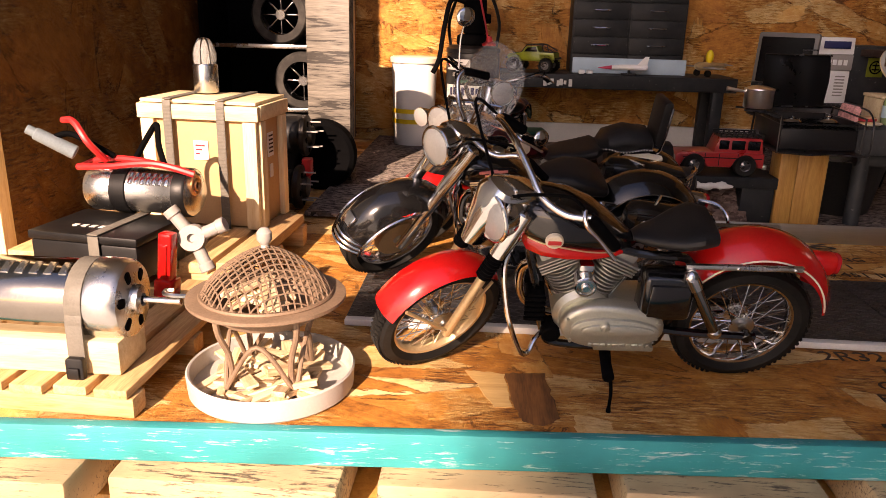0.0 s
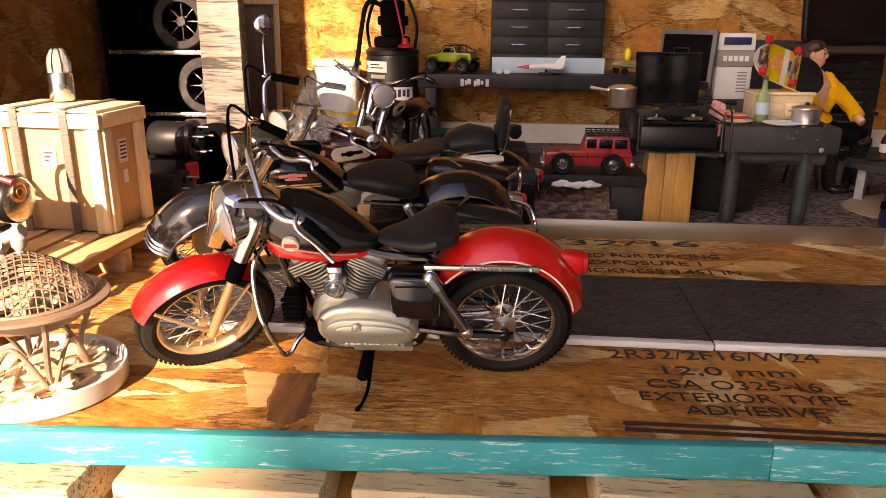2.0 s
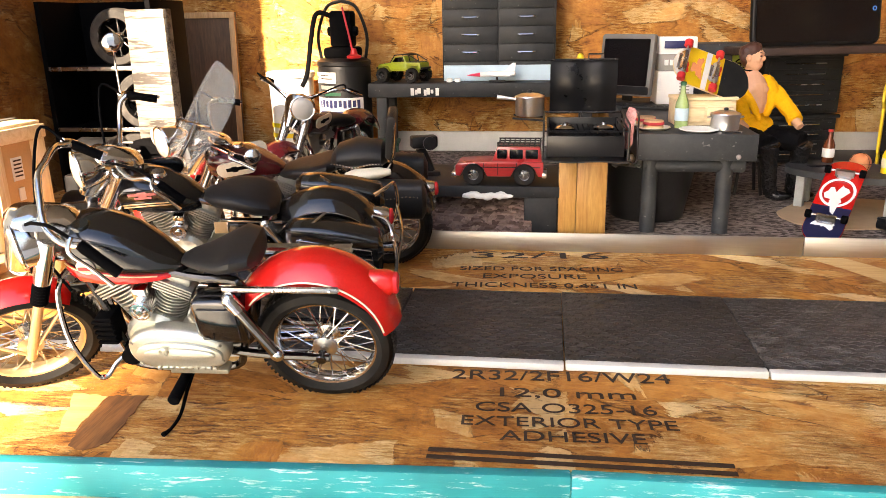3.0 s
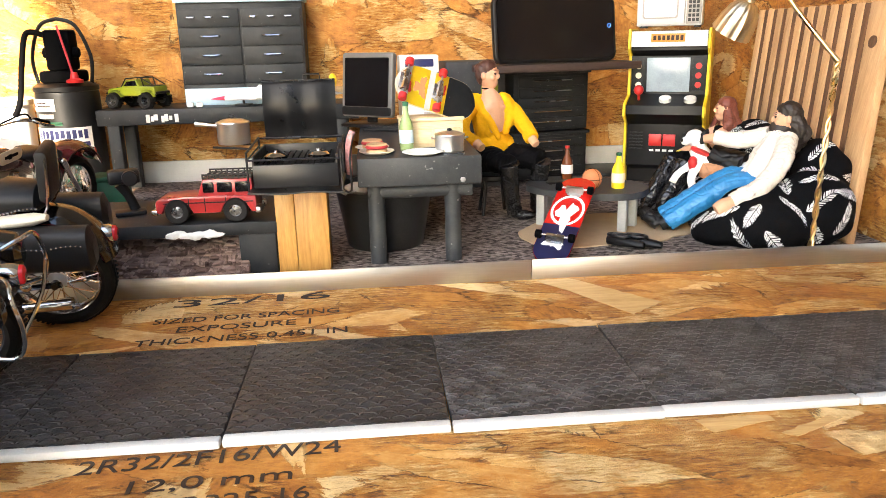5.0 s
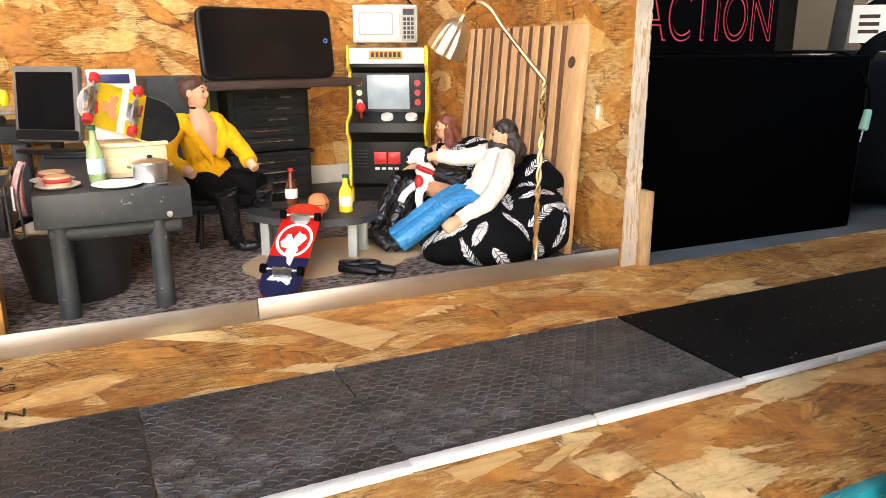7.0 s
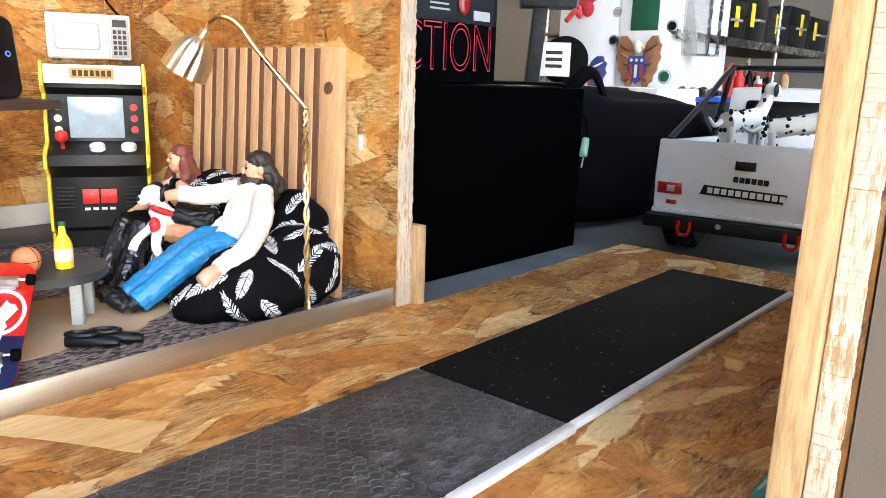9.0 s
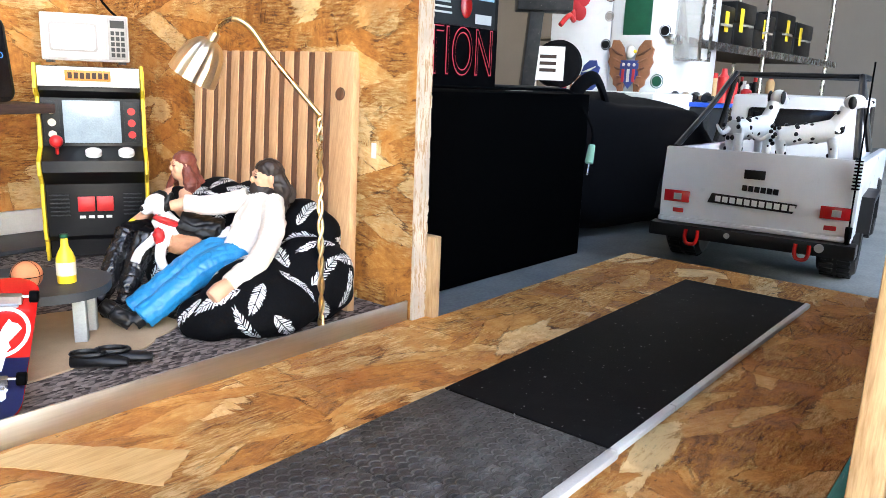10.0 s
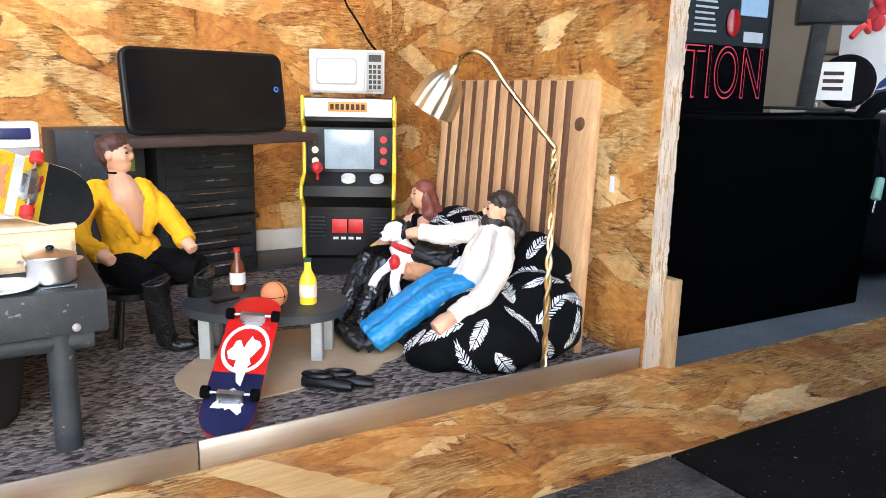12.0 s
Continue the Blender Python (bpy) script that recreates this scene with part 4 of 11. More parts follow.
# ---- motorcycles ----
def wheel(parent, at, R, width, rim_mat, m=None, spokes=20, disc=False):
    """Spoked wheel with its axle along y."""
    mm = (m if m is not None else Matrix()) @ Matrix.Translation(at) @ pose(0, 0, 0, 90)
    tyre_w, rim_r = width, R * 0.745
    hub = new("wheel")
    hub.parent = parent
    hub.matrix_local = mm
    bm = B()
    prof = [(rim_r, -tyre_w * 0.62), (rim_r + (R - rim_r) * 0.35, -tyre_w), (rim_r + (R - rim_r) * 0.75, -tyre_w * 0.85), (R - 0.0004, -tyre_w * 0.45), (R, 0), (R - 0.0004, tyre_w * 0.45), (rim_r + (R - rim_r) * 0.75, tyre_w * 0.85), (rim_r + (R - rim_r) * 0.35, tyre_w), (rim_r, tyre_w * 0.62)]
    lathe(bm, prof, 48, close=True)
    for k in range(72):
        a = 2 * math.pi * k / 72
        for s in (-1, 1):
            box(bm, -0.0008, 0.0008, -0.0006, 0.00025, -tyre_w * 0.5, tyre_w * 0.5, m=pose((R - 0.0001) * math.cos(a), (R - 0.0001) * math.sin(a), s * tyre_w * 0.35, 0, 0, math.degrees(a) + 90) @ pose(0, 0, 0, 0, 24 * s, 0) @ Matrix.Diagonal((1, 1, 0.55, 1)))
    part("tyre", bm, RUBBER, hub)
    bm = B()
    lathe(bm, [(rim_r + 0.0006, -tyre_w * 0.66), (rim_r - 0.0009, -tyre_w * 0.58), (rim_r - 0.0018, -tyre_w * 0.25), (rim_r - 0.0018, tyre_w * 0.25), (rim_r - 0.0009, tyre_w * 0.58), (rim_r + 0.0006, tyre_w * 0.66)], 48)
    part("rim", bm, rim_mat, hub, "polished rim")
    bm = B()
    for k in range(spokes):
        a = 2 * math.pi * k / spokes
        for s in (-1, 1):
            b = a + s * 0.5 * (1 if k % 2 else -1)
            cyl(bm, (0.0052 * math.cos(b), 0.0052 * math.sin(b), s * tyre_w * 0.7), ((rim_r - 0.002) * math.cos(a), (rim_r - 0.002) * math.sin(a), s * 0.0006), 0.00032, seg=5)
    part("spokes", bm, CHROME, hub, "thin wire spokes")
    bm = B()
    lathe(bm, [(0, -tyre_w * 1.25), (0.0018, -tyre_w * 1.25), (0.0022, -tyre_w), (0.0062, -tyre_w * 0.85), (0.0062, -tyre_w * 0.6), (0.003, -tyre_w * 0.4), (0.003, tyre_w * 0.4), (0.0062, tyre_w * 0.6), (0.0062, tyre_w * 0.85), (0.0022, tyre_w), (0.0018, tyre_w * 1.25), (0, tyre_w * 1.25)], 20)
    part("hub", bm, STEEL, hub)
    if disc:
        bm = B()
        lathe(bm, [(0, -tyre_w * 0.95), (R * 0.40, -tyre_w * 0.95), (R * 0.42, -tyre_w * 0.7), (R * 0.42, -tyre_w * 0.3), (0, -tyre_w * 0.3)], 32)
        part("brake_drum", bm, TAN_METAL if disc == "tan" else STEEL, hub)
    return hub


def v_twin(bike, c, tilt=23, r=0.0085, length=0.026, metal=None):
    """Two finned cylinders over a crankcase, rocker covers and pushrods."""
    eng = new("engine")
    eng.parent = bike
    eng.matrix_local = Matrix.Translation(c)
    for s in (-1, 1):
        d = Vector((math.sin(radians(tilt * s)), 0, math.cos(radians(tilt * s))))
        mm = d.to_track_quat("Z", "Y").to_matrix().to_4x4()
        bm = B()
        prof = [(0, 0.009)]
        n = 9
        for k in range(n):
            z = 0.010 + k * length * 0.72 / n
            prof += [(r * 0.72, z), (r * 1.05, z + 0.0002), (r * 1.05, z + 0.0009), (r * 0.72, z + 0.0011)]
        prof += [(0, 0.010 + length * 0.72)]
        lathe(bm, prof, 22, mm)
        part("cylinder", bm, FIN_METAL, eng, "finned cylinder")
        bm = B()
        for k in range(4):
            z = 0.010 + length * 0.74 + k * 0.0017
            box(bm, -r * 1.1, r * 1.1, -r * 1.05, r * 1.05, z, z + 0.0010, 0.0003, m=mm)
        box(bm, -r * 0.8, r * 0.8, -r * 0.8, r * 0.8, 0.010 + length * 0.72, 0.013 + length * 1.05, 0.0016, m=mm)
        part("cylinder_head", bm, FIN_METAL, eng)
        bm = B()
        for off in (-0.003, 0.003):
            cyl(bm, mm @ Vector((off - 0.003 * s, -r * 1.15, 0.004)), mm @ Vector((off, -r * 1.1, length * 1.0)), 0.0011, seg=8)
        part("pushrod_tube", bm, CHROME, eng)
    bm = B()
    lathe(bm, [(0, -0.013), (0.012, -0.013), (0.0145, -0.010), (0.0145, 0.010), (0.012, 0.013), (0, 0.013)], 28, pose(0, 0, 0, 90))
    box(bm, -0.034, 0.004, -0.012, 0.012, -0.012, 0.006, 0.003)
    part("crankcase", bm, CASE_METAL, eng)
    bm = B()
    cyl(bm, (0.001, 0.006, 0.0195), (0.001, 0.0150, 0.0195), 0.0052, seg=24, bevel=0.0008)
    ring(bm, 0.0045, 0.0008, 24, 6, pose(0.001, 0.0150, 0.0195, 90))
    cyl(bm, (0.001, 0.0150, 0.0195), (0.001, 0.0165, 0.0195), 0.0022, seg=16, bevel=0.0005)
    box(bm, -0.0025, 0.0045, 0.006, 0.0120, 0.0235, 0.0300, 0.001)
    part("horn", bm, CHROME, eng, "round chrome horn between the cylinders")
    bm = B()
    cyl(bm, (0.0005, -0.012, 0.022), (0.0005, -0.022, 0.022), 0.0095, 0.0085, seg=24, bevel=0.001)
    part("air_cleaner", bm, CHROME, eng)
    return eng


def motorcycle(m, label, style):
    """x forward, y to the rider's left, z up, on the ground between its wheels."""
    bike = thing("motorcycle", m, label, "motorcycle", "row of parked model motorcycles")
    sport = style["kind"] == "sport"
    paint = style["paint"]
    R, tw = style["R"], style["tw"]
    rear, front = Vector((style["rx"], 0, R)), Vector((style["fx"], style.get("fy", 0.0), style["Rf"] + style.get("fz", 0.0)))
    rake = radians(style["rake"])
    ax = Vector((-math.sin(rake), 0, math.cos(rake)))
    crown = front + ax * style["fork"]
    steer = Matrix.Translation(crown) @ Matrix.Rotation(radians(style["steer"]), 4, ax) @ Matrix.Translation(-crown)
    along = Matrix.Translation(crown) @ ax.to_track_quat("Z", "Y").to_matrix().to_4x4()
    wheel(bike, rear, R, tw, CHROME)
    wheel(bike, front, style["Rf"], tw * 0.95, style.get("rim", CHROME), steer, disc=style.get("drum", False))
    # frame: two cradle loops, spine, swing arms
    neck = crown + Vector((-0.008, 0, -0.006))
    bm = B()
    for s in (-1, 1):
        tube(bm, [neck, (0.0270, 0.0055 * s, 0.062), (0.0205, 0.0080 * s, 0.032), (0.012, 0.0085 * s, 0.023), (-0.030, 0.0085 * s, 0.023), (-0.040, 0.0090 * s, 0.036), (-0.046, 0.0080 * s, 0.074), (-0.020, 0.0060 * s, 0.078), neck + Vector((0, 0, -0.004))], 0.0021, 8, smooth=5)
    part("frame", bm, BLACK_PAINT, bike)
    for s in (-1, 1):
        bm = B()
        tube(bm, [(-0.034, 0.0105 * s, 0.036), (-0.055, 0.0130 * s, 0.0355), rear + Vector((-0.004, 0.0130 * s, 0))], 0.0021, 8, smooth=3)
        cyl(bm, rear + Vector((0, 0.010 * s, 0)), rear + Vector((0, 0.0155 * s, 0)), 0.0026, seg=12, bevel=0.0004)
        part("swing_arm", bm, BLACK_PAINT, bike)
    v_twin(bike, style["engine"], tilt=27, length=style.get("cyl", 0.026), r=style.get("bore", 0.0088))
    # primary cover on the left
    bm = B()
    if sport:
        out = []
        for k in range(44):
            a = 2 * math.pi * k / 44
            c, s = math.cos(a), math.sin(a)
            top = 0.0132 + 0.0022 * c if s > 0 else 0.0132
            out.append((-0.0115 + 0.0250 * math.copysign(abs(c) ** 0.9, c), 0.0420 + top * math.copysign(abs(s) ** 0.86, s)))
        prism(bm, out, 0.010, pose(0, 0.0150, 0), bevel=0.0028, seg=3)
        prism(bm, [(-0.0125 + (x + 0.0115) * 0.86, 0.0415 + (z - 0.0420) * 0.62) for x, z in out], 0.003, pose(0, 0.0205, 0), bevel=0.0013)
        prism(bm, [(-0.0150 + (x + 0.0115) * 0.70, 0.0432 + (z - 0.0420) * 0.30) for x, z in out], 0.0022, pose(0.0015, 0.0222, 0), bevel=0.0009)
        cyl(bm, (-0.0068, 0.020, 0.0460), (-0.0068, 0.0245, 0.0460), 0.0024, seg=18, bevel=0.0005)
        box(bm, -0.0074, -0.0062, 0.0243, 0.0247, 0.0445, 0.0475, 0.0001)
        for x, z in ((0.0105, 0.0475), (-0.0330, 0.0465), (-0.0330, 0.0375), (0.0085, 0.0350)):
            cyl(bm, (x, 0.018, z), (x, 0.0208, z), 0.0009, seg=8)
        box(bm, -0.0335, -0.0040, 0.0120, 0.0190, 0.0275, 0.0305, 0.0008)
        part("primary_cover", bm, CASE_METAL, bike, "satin grey cast cover with raised marks")
        for k in range(10):
            bm = B()
            w = 0.0009 + 0.0003 * (k * 7 % 3)
            box(bm, -0.0290 + k * 0.0031 - w, -0.0290 + k * 0.0031 + w, 0.0208, 0.0226, 0.0332, 0.0350, 0.0002, seg=1)
            part("raised_bar", bm, CASE_METAL, bike)
        bm = B()
        box(bm, -0.0475, -0.0225, 0.0050, 0.0190, 0.0470, 0.0725, 0.0030, seg=3)
        box(bm, -0.0445, -0.0260, 0.0185, 0.0203, 0.0505, 0.0690, 0.0008)
        part("oil_tank", bm, BLACK_PAINT, bike)
        bm = B()
        box(bm, 0.0215, 0.0300, 0.0010, 0.0130, 0.0400, 0.0570, 0.0012)
        for k in range(5):
            box(bm, 0.0212, 0.0312, 0.0120, 0.0142, 0.0415 + 0.0031 * k, 0.0430 + 0.0031 * k, 0.0003, seg=1)
        cyl(bm, (0.0170, 0.0040, 0.0330), (0.0170, 0.0150, 0.0330), 0.0048, seg=16, bevel=0.0008)
        part("regulator", bm, MATT_BLACK, bike, "black finned block before the engine")
    else:
        out = []
        for k in range(36):
            a = 2 * math.pi * k / 36
            c, s = math.cos(a), math.sin(a)
            out.append((-0.012 + 0.036 * c, 0.037 + (0.0105 + 0.002 * c) * s))
        prism(bm, out, 0.010, pose(0, 0.017, 0), bevel=0.0028, seg=3)
        part("primary_cover", bm, CHROME, bike, "chrome primary cover")
        bm = B()
        box(bm, -0.046, -0.024, 0.008, 0.018, 0.048, 0.072, 0.002)
        part("battery_box", bm, BLACK_PAINT, bike)
        bm = B()
        box(bm, -0.058, -0.020, 0.0145, 0.0165, 0.0725, 0.0745, 0.0005)
        part("frame_rail", bm, CHROME, bike)
    # exhaust, low on the right, both sides on the tourers
    for s in ((-1,) if sport else (-1, 1)):
        bm = B()
        tube(bm, [(0.022, -0.004, 0.064), (0.031, 0.011 * s, 0.056), (0.029, 0.0145 * s, 0.034), (0.010, 0.0155 * s, 0.0225), (-0.03, 0.016 * s, 0.0215), (rear.x - 0.010, 0.0185 * s, 0.0245)], [0.0026] * 4 + [0.0030, 0.0042], 10, smooth=5)
        part("exhaust", bm, CHROME, bike)
    # crash bar before the engine
    for s in ((1,) if sport else (-1, 1)):
        bm = B()
        tube(bm, [(0.036, 0.003 * s, 0.083), (0.0402, 0.009 * s, 0.0790), (0.0425, 0.014 * s, 0.0700), (0.0398, 0.021 * s, 0.0505), (0.0330, 0.0225 * s, 0.0300), (0.0285, 0.0205 * s, 0.0262), (0.0250, 0.015 * s, 0.0300), (0.0200, 0.009 * s, 0.0325)], 0.0013, 8, smooth=5)
        part("crash_bar", bm, CHROME, bike, "bent chrome crash bar")
    # foot pegs and kickstand
    for s in (-1, 1):
        bm = B()
        cyl(bm, (-0.0105, 0.010 * s, 0.0245), (-0.0098, 0.0345 * s, 0.0238), 0.0024, 0.0030, seg=12, bevel=0.0006)
        part("foot_peg", bm, MATT_BLACK, bike, "black rubber foot peg")
    lean = math.tan(radians(style["lean"]))
    bm = B()
    tube(bm, [(-0.0130, 0.0120, 0.0250), (-0.0125, 0.0240, 0.0210), (-0.0120, 0.0350, 0.0160), (-0.0100, 0.0430, 0.0430 * lean + 0.0012), (-0.0085, 0.0485, 0.0485 * lean + 0.0011)], [0.0011, 0.0010, 0.0009, 0.0008, 0.0013], 8, smooth=4)
    part("kickstand", bm, MATT_BLACK, bike, "thin black kickstand swung out")
    # tank
    bm = B()
    loft(bm, style["tank"], seg=24, power=2.7)
    part("tank", bm, style["tank_mat"], bike)
    bm = B()
    x, z = style["cap"]
    cyl(bm, (x, 0.006 if sport else 0, z - 0.003), (x, 0.0065 if sport else 0, z + 0.0014), 0.0050, 0.0044, seg=20, bevel=0.0006)
    part("filler_cap", bm, BLACK_PAINT if sport else CHROME, bike)
    if sport:
        bm = B()
        loft(bm, style["tank_low"], seg=24, power=4.2)
        part("tank_panel", bm, paint, bike, "red lower tank panel with a pale line")
        for s in (-1, 1):
            bm = B()
            tube(bm, [(x, s * (w + 0.0003), z + h * 0.86) for x, y, z, w, h in style["tank_low"][1:-1]], 0.0004, 6, smooth=4)
            part("tank_line", bm, TAN_METAL, bike, "pale painted line")
            bm = B()
            cyl(bm, (0.0212, s * 0.0150, 0.0908), (0.0212, s * 0.0178, 0.0902), 0.0041, seg=22, bevel=0.0005)
            badge = part("tank_badge", bm, CREAM, bike, "round pale badge with a red bar")
            bm = B()
            box(bm, 0.0182, 0.0242, s * 0.0176, s * 0.0183, 0.0892, 0.0914, 0.0002, seg=1)
            part("badge_bar", bm, RED_PLASTIC, badge)
    else:
        x, y, z = style["emblem"]
        for s in (-1, 1):
            mm = pose(x, s * y, z, -6 * s, style.get("emblem_tip", 8), 0)
            bm = B()
            prism(bm, rounded(0.0300, 0.0110, 0.0054), 0.0016, mm, 0.0004)
            badge = part("tank_badge", bm, style["badge"], bike, "long tank emblem")
            if style["badge"] is CREAM:
                bm = B()
                box(bm, -0.0090, 0.0075, s * 0.0006, s * 0.0012, -0.0012, 0.0016, 0.0004, m=mm)
                prism(bm, rounded(0.0050, 0.0046, 0.0012), 0.0022, mm @ pose(0.001, 0, 0), 0.0003)
                part("emblem_mark", bm, MATT_BLACK, badge, "dark winged mark")
            else:
                bm = B()
                for dx, dz, w, h in ((-0.0045, 0.0034, 0.0040, 0.0010), (0.0045, 0.0034, 0.0040, 0.0010), (0.0, 0.0030, 0.0026, 0.0022), (0.0, 0.0008, 0.0052, 0.0008)):
                    box(bm, dx - w, dx + w, s * 0.0007, s * 0.0013, dz - h, dz + h, 0.0004, m=mm)
                part("emblem_mark", bm, style["mark"], badge, "pink winged mark")
                for dz in (-0.0038, -0.0056):
                    bm = B()
                    box(bm, -0.0160, 0.0140, s * 0.0004, s * 0.0011, dz - 0.0005, dz + 0.0005, 0.0002, m=mm, seg=1)
                    part("tank_line", bm, TAN_METAL, badge, "thin gold line")
    # seat
    bm = B()
    loft(bm, style["seat"], seg=20, power=2.3)
    for v in bm.verts:
        v.co.z += 0.0022 * max(0.0, abs(v.co.y) - 0.007) / 0.010
    part("seat", bm, LEATHER, bike, "black leather saddle")
    if style["kind"] == "tour":
        bm = B()
        loft(bm, [(-0.0885, 0, 0.0930, 0.009, 0.004), (-0.0850, 0, 0.0950, 0.0165, 0.0085), (-0.0670, 0, 0.0970, 0.0185, 0.0098), (-0.0520, 0, 0.0940, 0.0165, 0.0080), (-0.0465, 0, 0.0900, 0.009, 0.005)], seg=20)
        pad = part("pillion_pad", bm, LEATHER, bike, "padded rear seat")
        bm = B()
        for k in range(18):
            blob(bm, (-0.0855 + k * 0.0022, 0.0180 - 0.00003 * (k - 9) ** 2, 0.0920 + 0.0010 * math.sin(k * 0.5)), (0.0007, 0.0007, 0.0007), seg=6)
        part("studs", bm, CHROME, pad)
        bm = B()
        prism(bm, rounded(0.0075, 0.034, 0.0030), 0.026, pose(-0.0925, 0, 0.1110, 0, -5, 0), 0.002)
        part("backrest", bm, LEATHER, bike)
        bm = B()
        for s in (-1, 1):
            tube(bm, [(-0.080, 0.014 * s, 0.078), (-0.092, 0.0142 * s, 0.092), (-0.0965, 0.0135 * s, 0.124)], 0.001, 6, smooth=3)
        part("backrest_bar", bm, CHROME, bike)
    # rear mudguard, a deep valance round the wheel
    cx, cz, fr = style["rfend"]
    a0, a1 = style["rarc"]
    bm = B()
    mid = Matrix.Translation((cx, 0, cz))
    fender(bm, fr, a0, a1, style["fw"], 0.0062, m=mid, n=26)
    for s in (-1, 1):
        t = B()
        outer, inner = [], []
        for k in range(23):
            a = radians(a0 + (a1 - a0) * k / 22)
            deep = 0.0034 * min(1.0, 0.35 + 2.2 * k / 22, 0.35 + 2.2 * (22 - k) / 22)
            for line_, rr in ((outer, fr - 0.0060), (inner, fr - 0.0060 - deep)):
                line_.append(t.verts.new((rr * math.cos(a), s * (style["fw"] - 0.0002), rr * math.sin(a))))
        for k in range(22):
            t.faces.new((outer[k], outer[k + 1], inner[k + 1], inner[k]))
        bmesh.ops.solidify(t, geom=t.faces[:], thickness=0.0008)
        join(bm, t, mid)
    part("rear_fender", bm, paint, bike)
    for s in (-1, 1):
        bm = B()
        tube(bm, [(cx + (fr - 0.0066) * math.cos(radians(a)), s * (style["fw"] + 0.0003), cz + (fr - 0.0066) * math.sin(radians(a))) for a in range(int(a0) + 8, int(a1) - 2, 6)], 0.00045, 6)
        part("fender_line", bm, style.get("line", CREAM), bike, "thin painted line")
    if sport:
        for s in (-1, 1):
            bm = B()
            box(bm, -0.0940, -0.0400, s * 0.0158, s * 0.0180, 0.0775, 0.0803, 0.0007)
            part("fender_rail", bm, STEEL, bike, "flat steel fender rail")
            for x in (-0.0900, -0.0640):
                bm = B()
                blob(bm, (x, s * 0.0182, 0.0789), (0.0010, 0.0006, 0.0010), seg=10)
                part("bolt", bm, CHROME, bike)
    sx, sz, ex, ez = style.get("shock", (-0.0430, 0.0745, -0.0605, 0.0420))
    for s in (-1, 1):
        top, low = Vector((sx, s * 0.0190, sz)), Vector((ex, s * 0.0200, ez))
        d = (low - top).normalized()
        bm = B()
        cyl(bm, top + d * 0.006, low - d * 0.002, 0.0027, seg=16, bevel=0.0004)
        shock = part("shock_absorber", bm, DARK_CHROME if sport else CHROME, bike, "slim telescopic shock absorber")
        bm = B()
        blob(bm, top, (0.0036, 0.0036, 0.0036), seg=14)
        cyl(bm, top, top + d * 0.0075, 0.0036, 0.0034, seg=16, bevel=0.0004)
        part("chrome_cap", bm, CHROME, shock)
        bm = B()
        blob(bm, low, (0.0036, 0.0026, 0.0036), seg=14)
        part("chrome_foot", bm, CHROME, shock)
    # tail lamp
    tx, tz = style["tail"]
    tm = pose(tx, 0, tz)
    bm = B()
    loft(bm, [(-0.0080, 0, 0, 0.0040, 0.0050), (-0.0060, 0, 0, 0.0050, 0.0062), (0.0030, 0, 0.001, 0.0046, 0.0056), (0.009, 0, 0.003, 0.0020, 0.0025)], tm, seg=16, power=2.8)
    lamp = part("tail_lamp", bm, paint if sport else CHROME, bike)
    bm = B()
    loft(bm, [(-0.0108, 0, 0, 0.0030, 0.0036), (-0.0098, 0, 0, 0.0042, 0.0052), (-0.0080, 0, 0, 0.0044, 0.0054)], tm, seg=16, power=2.8)
    part("tail_lens", bm, RED_LENS, lamp)
    # fork legs
    for s in (-1, 1):
        foot = front + Vector((0, 0.0115 * s, 0))
        g = style.get("gaiter", (0.037, 0.0145))
        bm = B()
        cyl(bm, foot - ax * 0.003, foot + ax * g[0], 0.0024 if sport else 0.0030, seg=14, bevel=0.0005)
        blob(bm, foot, (0.0030, 0.0020, 0.0030), seg=10)
        part("fork_slider", bm, TAN_METAL if sport else CHROME, bike, m=steer)
        bm = B()
        if sport:
            lathe(bm, [(0, 0)] + [(0.0041 if k % 2 else 0.0033, g[1] / 15 * k) for k in range(16)] + [(0, g[1])], 16, Matrix.Translation(foot + ax * g[0]) @ ax.to_track_quat("Z", "Y").to_matrix().to_4x4())
            part("fork_gaiter", bm, MATT_BLACK, bike, "ribbed rubber fork gaiter", m=steer)
        else:
            cyl(bm, foot + ax * 0.026, foot + ax * 0.046, 0.0037, 0.0041, seg=14, bevel=0.0006)
            part("fork_shroud", bm, CHROME, bike, m=steer)
        bm = B()
        cyl(bm, foot + ax * (g[0] + g[1] - 0.001 if sport else 0.045), foot + ax * (style["fork"] + 0.006), 0.0042, 0.0047, seg=16, bevel=0.0008)
        part("fork_tube", bm, CHROME, bike, m=steer)
    bm = B()
    loft(bm, [(-0.0215, 0, 0, 0.0135, 0.0040), (-0.0150, 0, 0.0002, 0.0142, 0.0056), (-0.0020, 0, 0.0008, 0.0158, 0.0092), (0.0060, 0, 0.0006, 0.0166, 0.0106), (0.0110, 0, -0.0005, 0.0145, 0.0090), (0.0140, 0, -0.0020, 0.0090, 0.0050)], along @ Matrix(((0, 0, 1, 0), (0, 1, 0, 0), (1, 0, 0, 0), (0, 0, 0, 1))), seg=24, power=3.4)
    part("nacelle", bm, CHROME, bike, "chrome housing over the fork crown", m=steer)
    for k in range(4):
        bm = B()
        box(bm, 0.0060, 0.0094, -0.0110, 0.0110, -0.0165 + 0.0028 * k, -0.0150 + 0.0028 * k, 0.0004, m=along, seg=1)
        part("nacelle_rib", bm, CHROME, bike, m=steer)
    # front mudguard
    fr = style["Rf"] + style.get("fgap", 0.0040)
    f0, f1 = style["ffend"]
    bm = B()
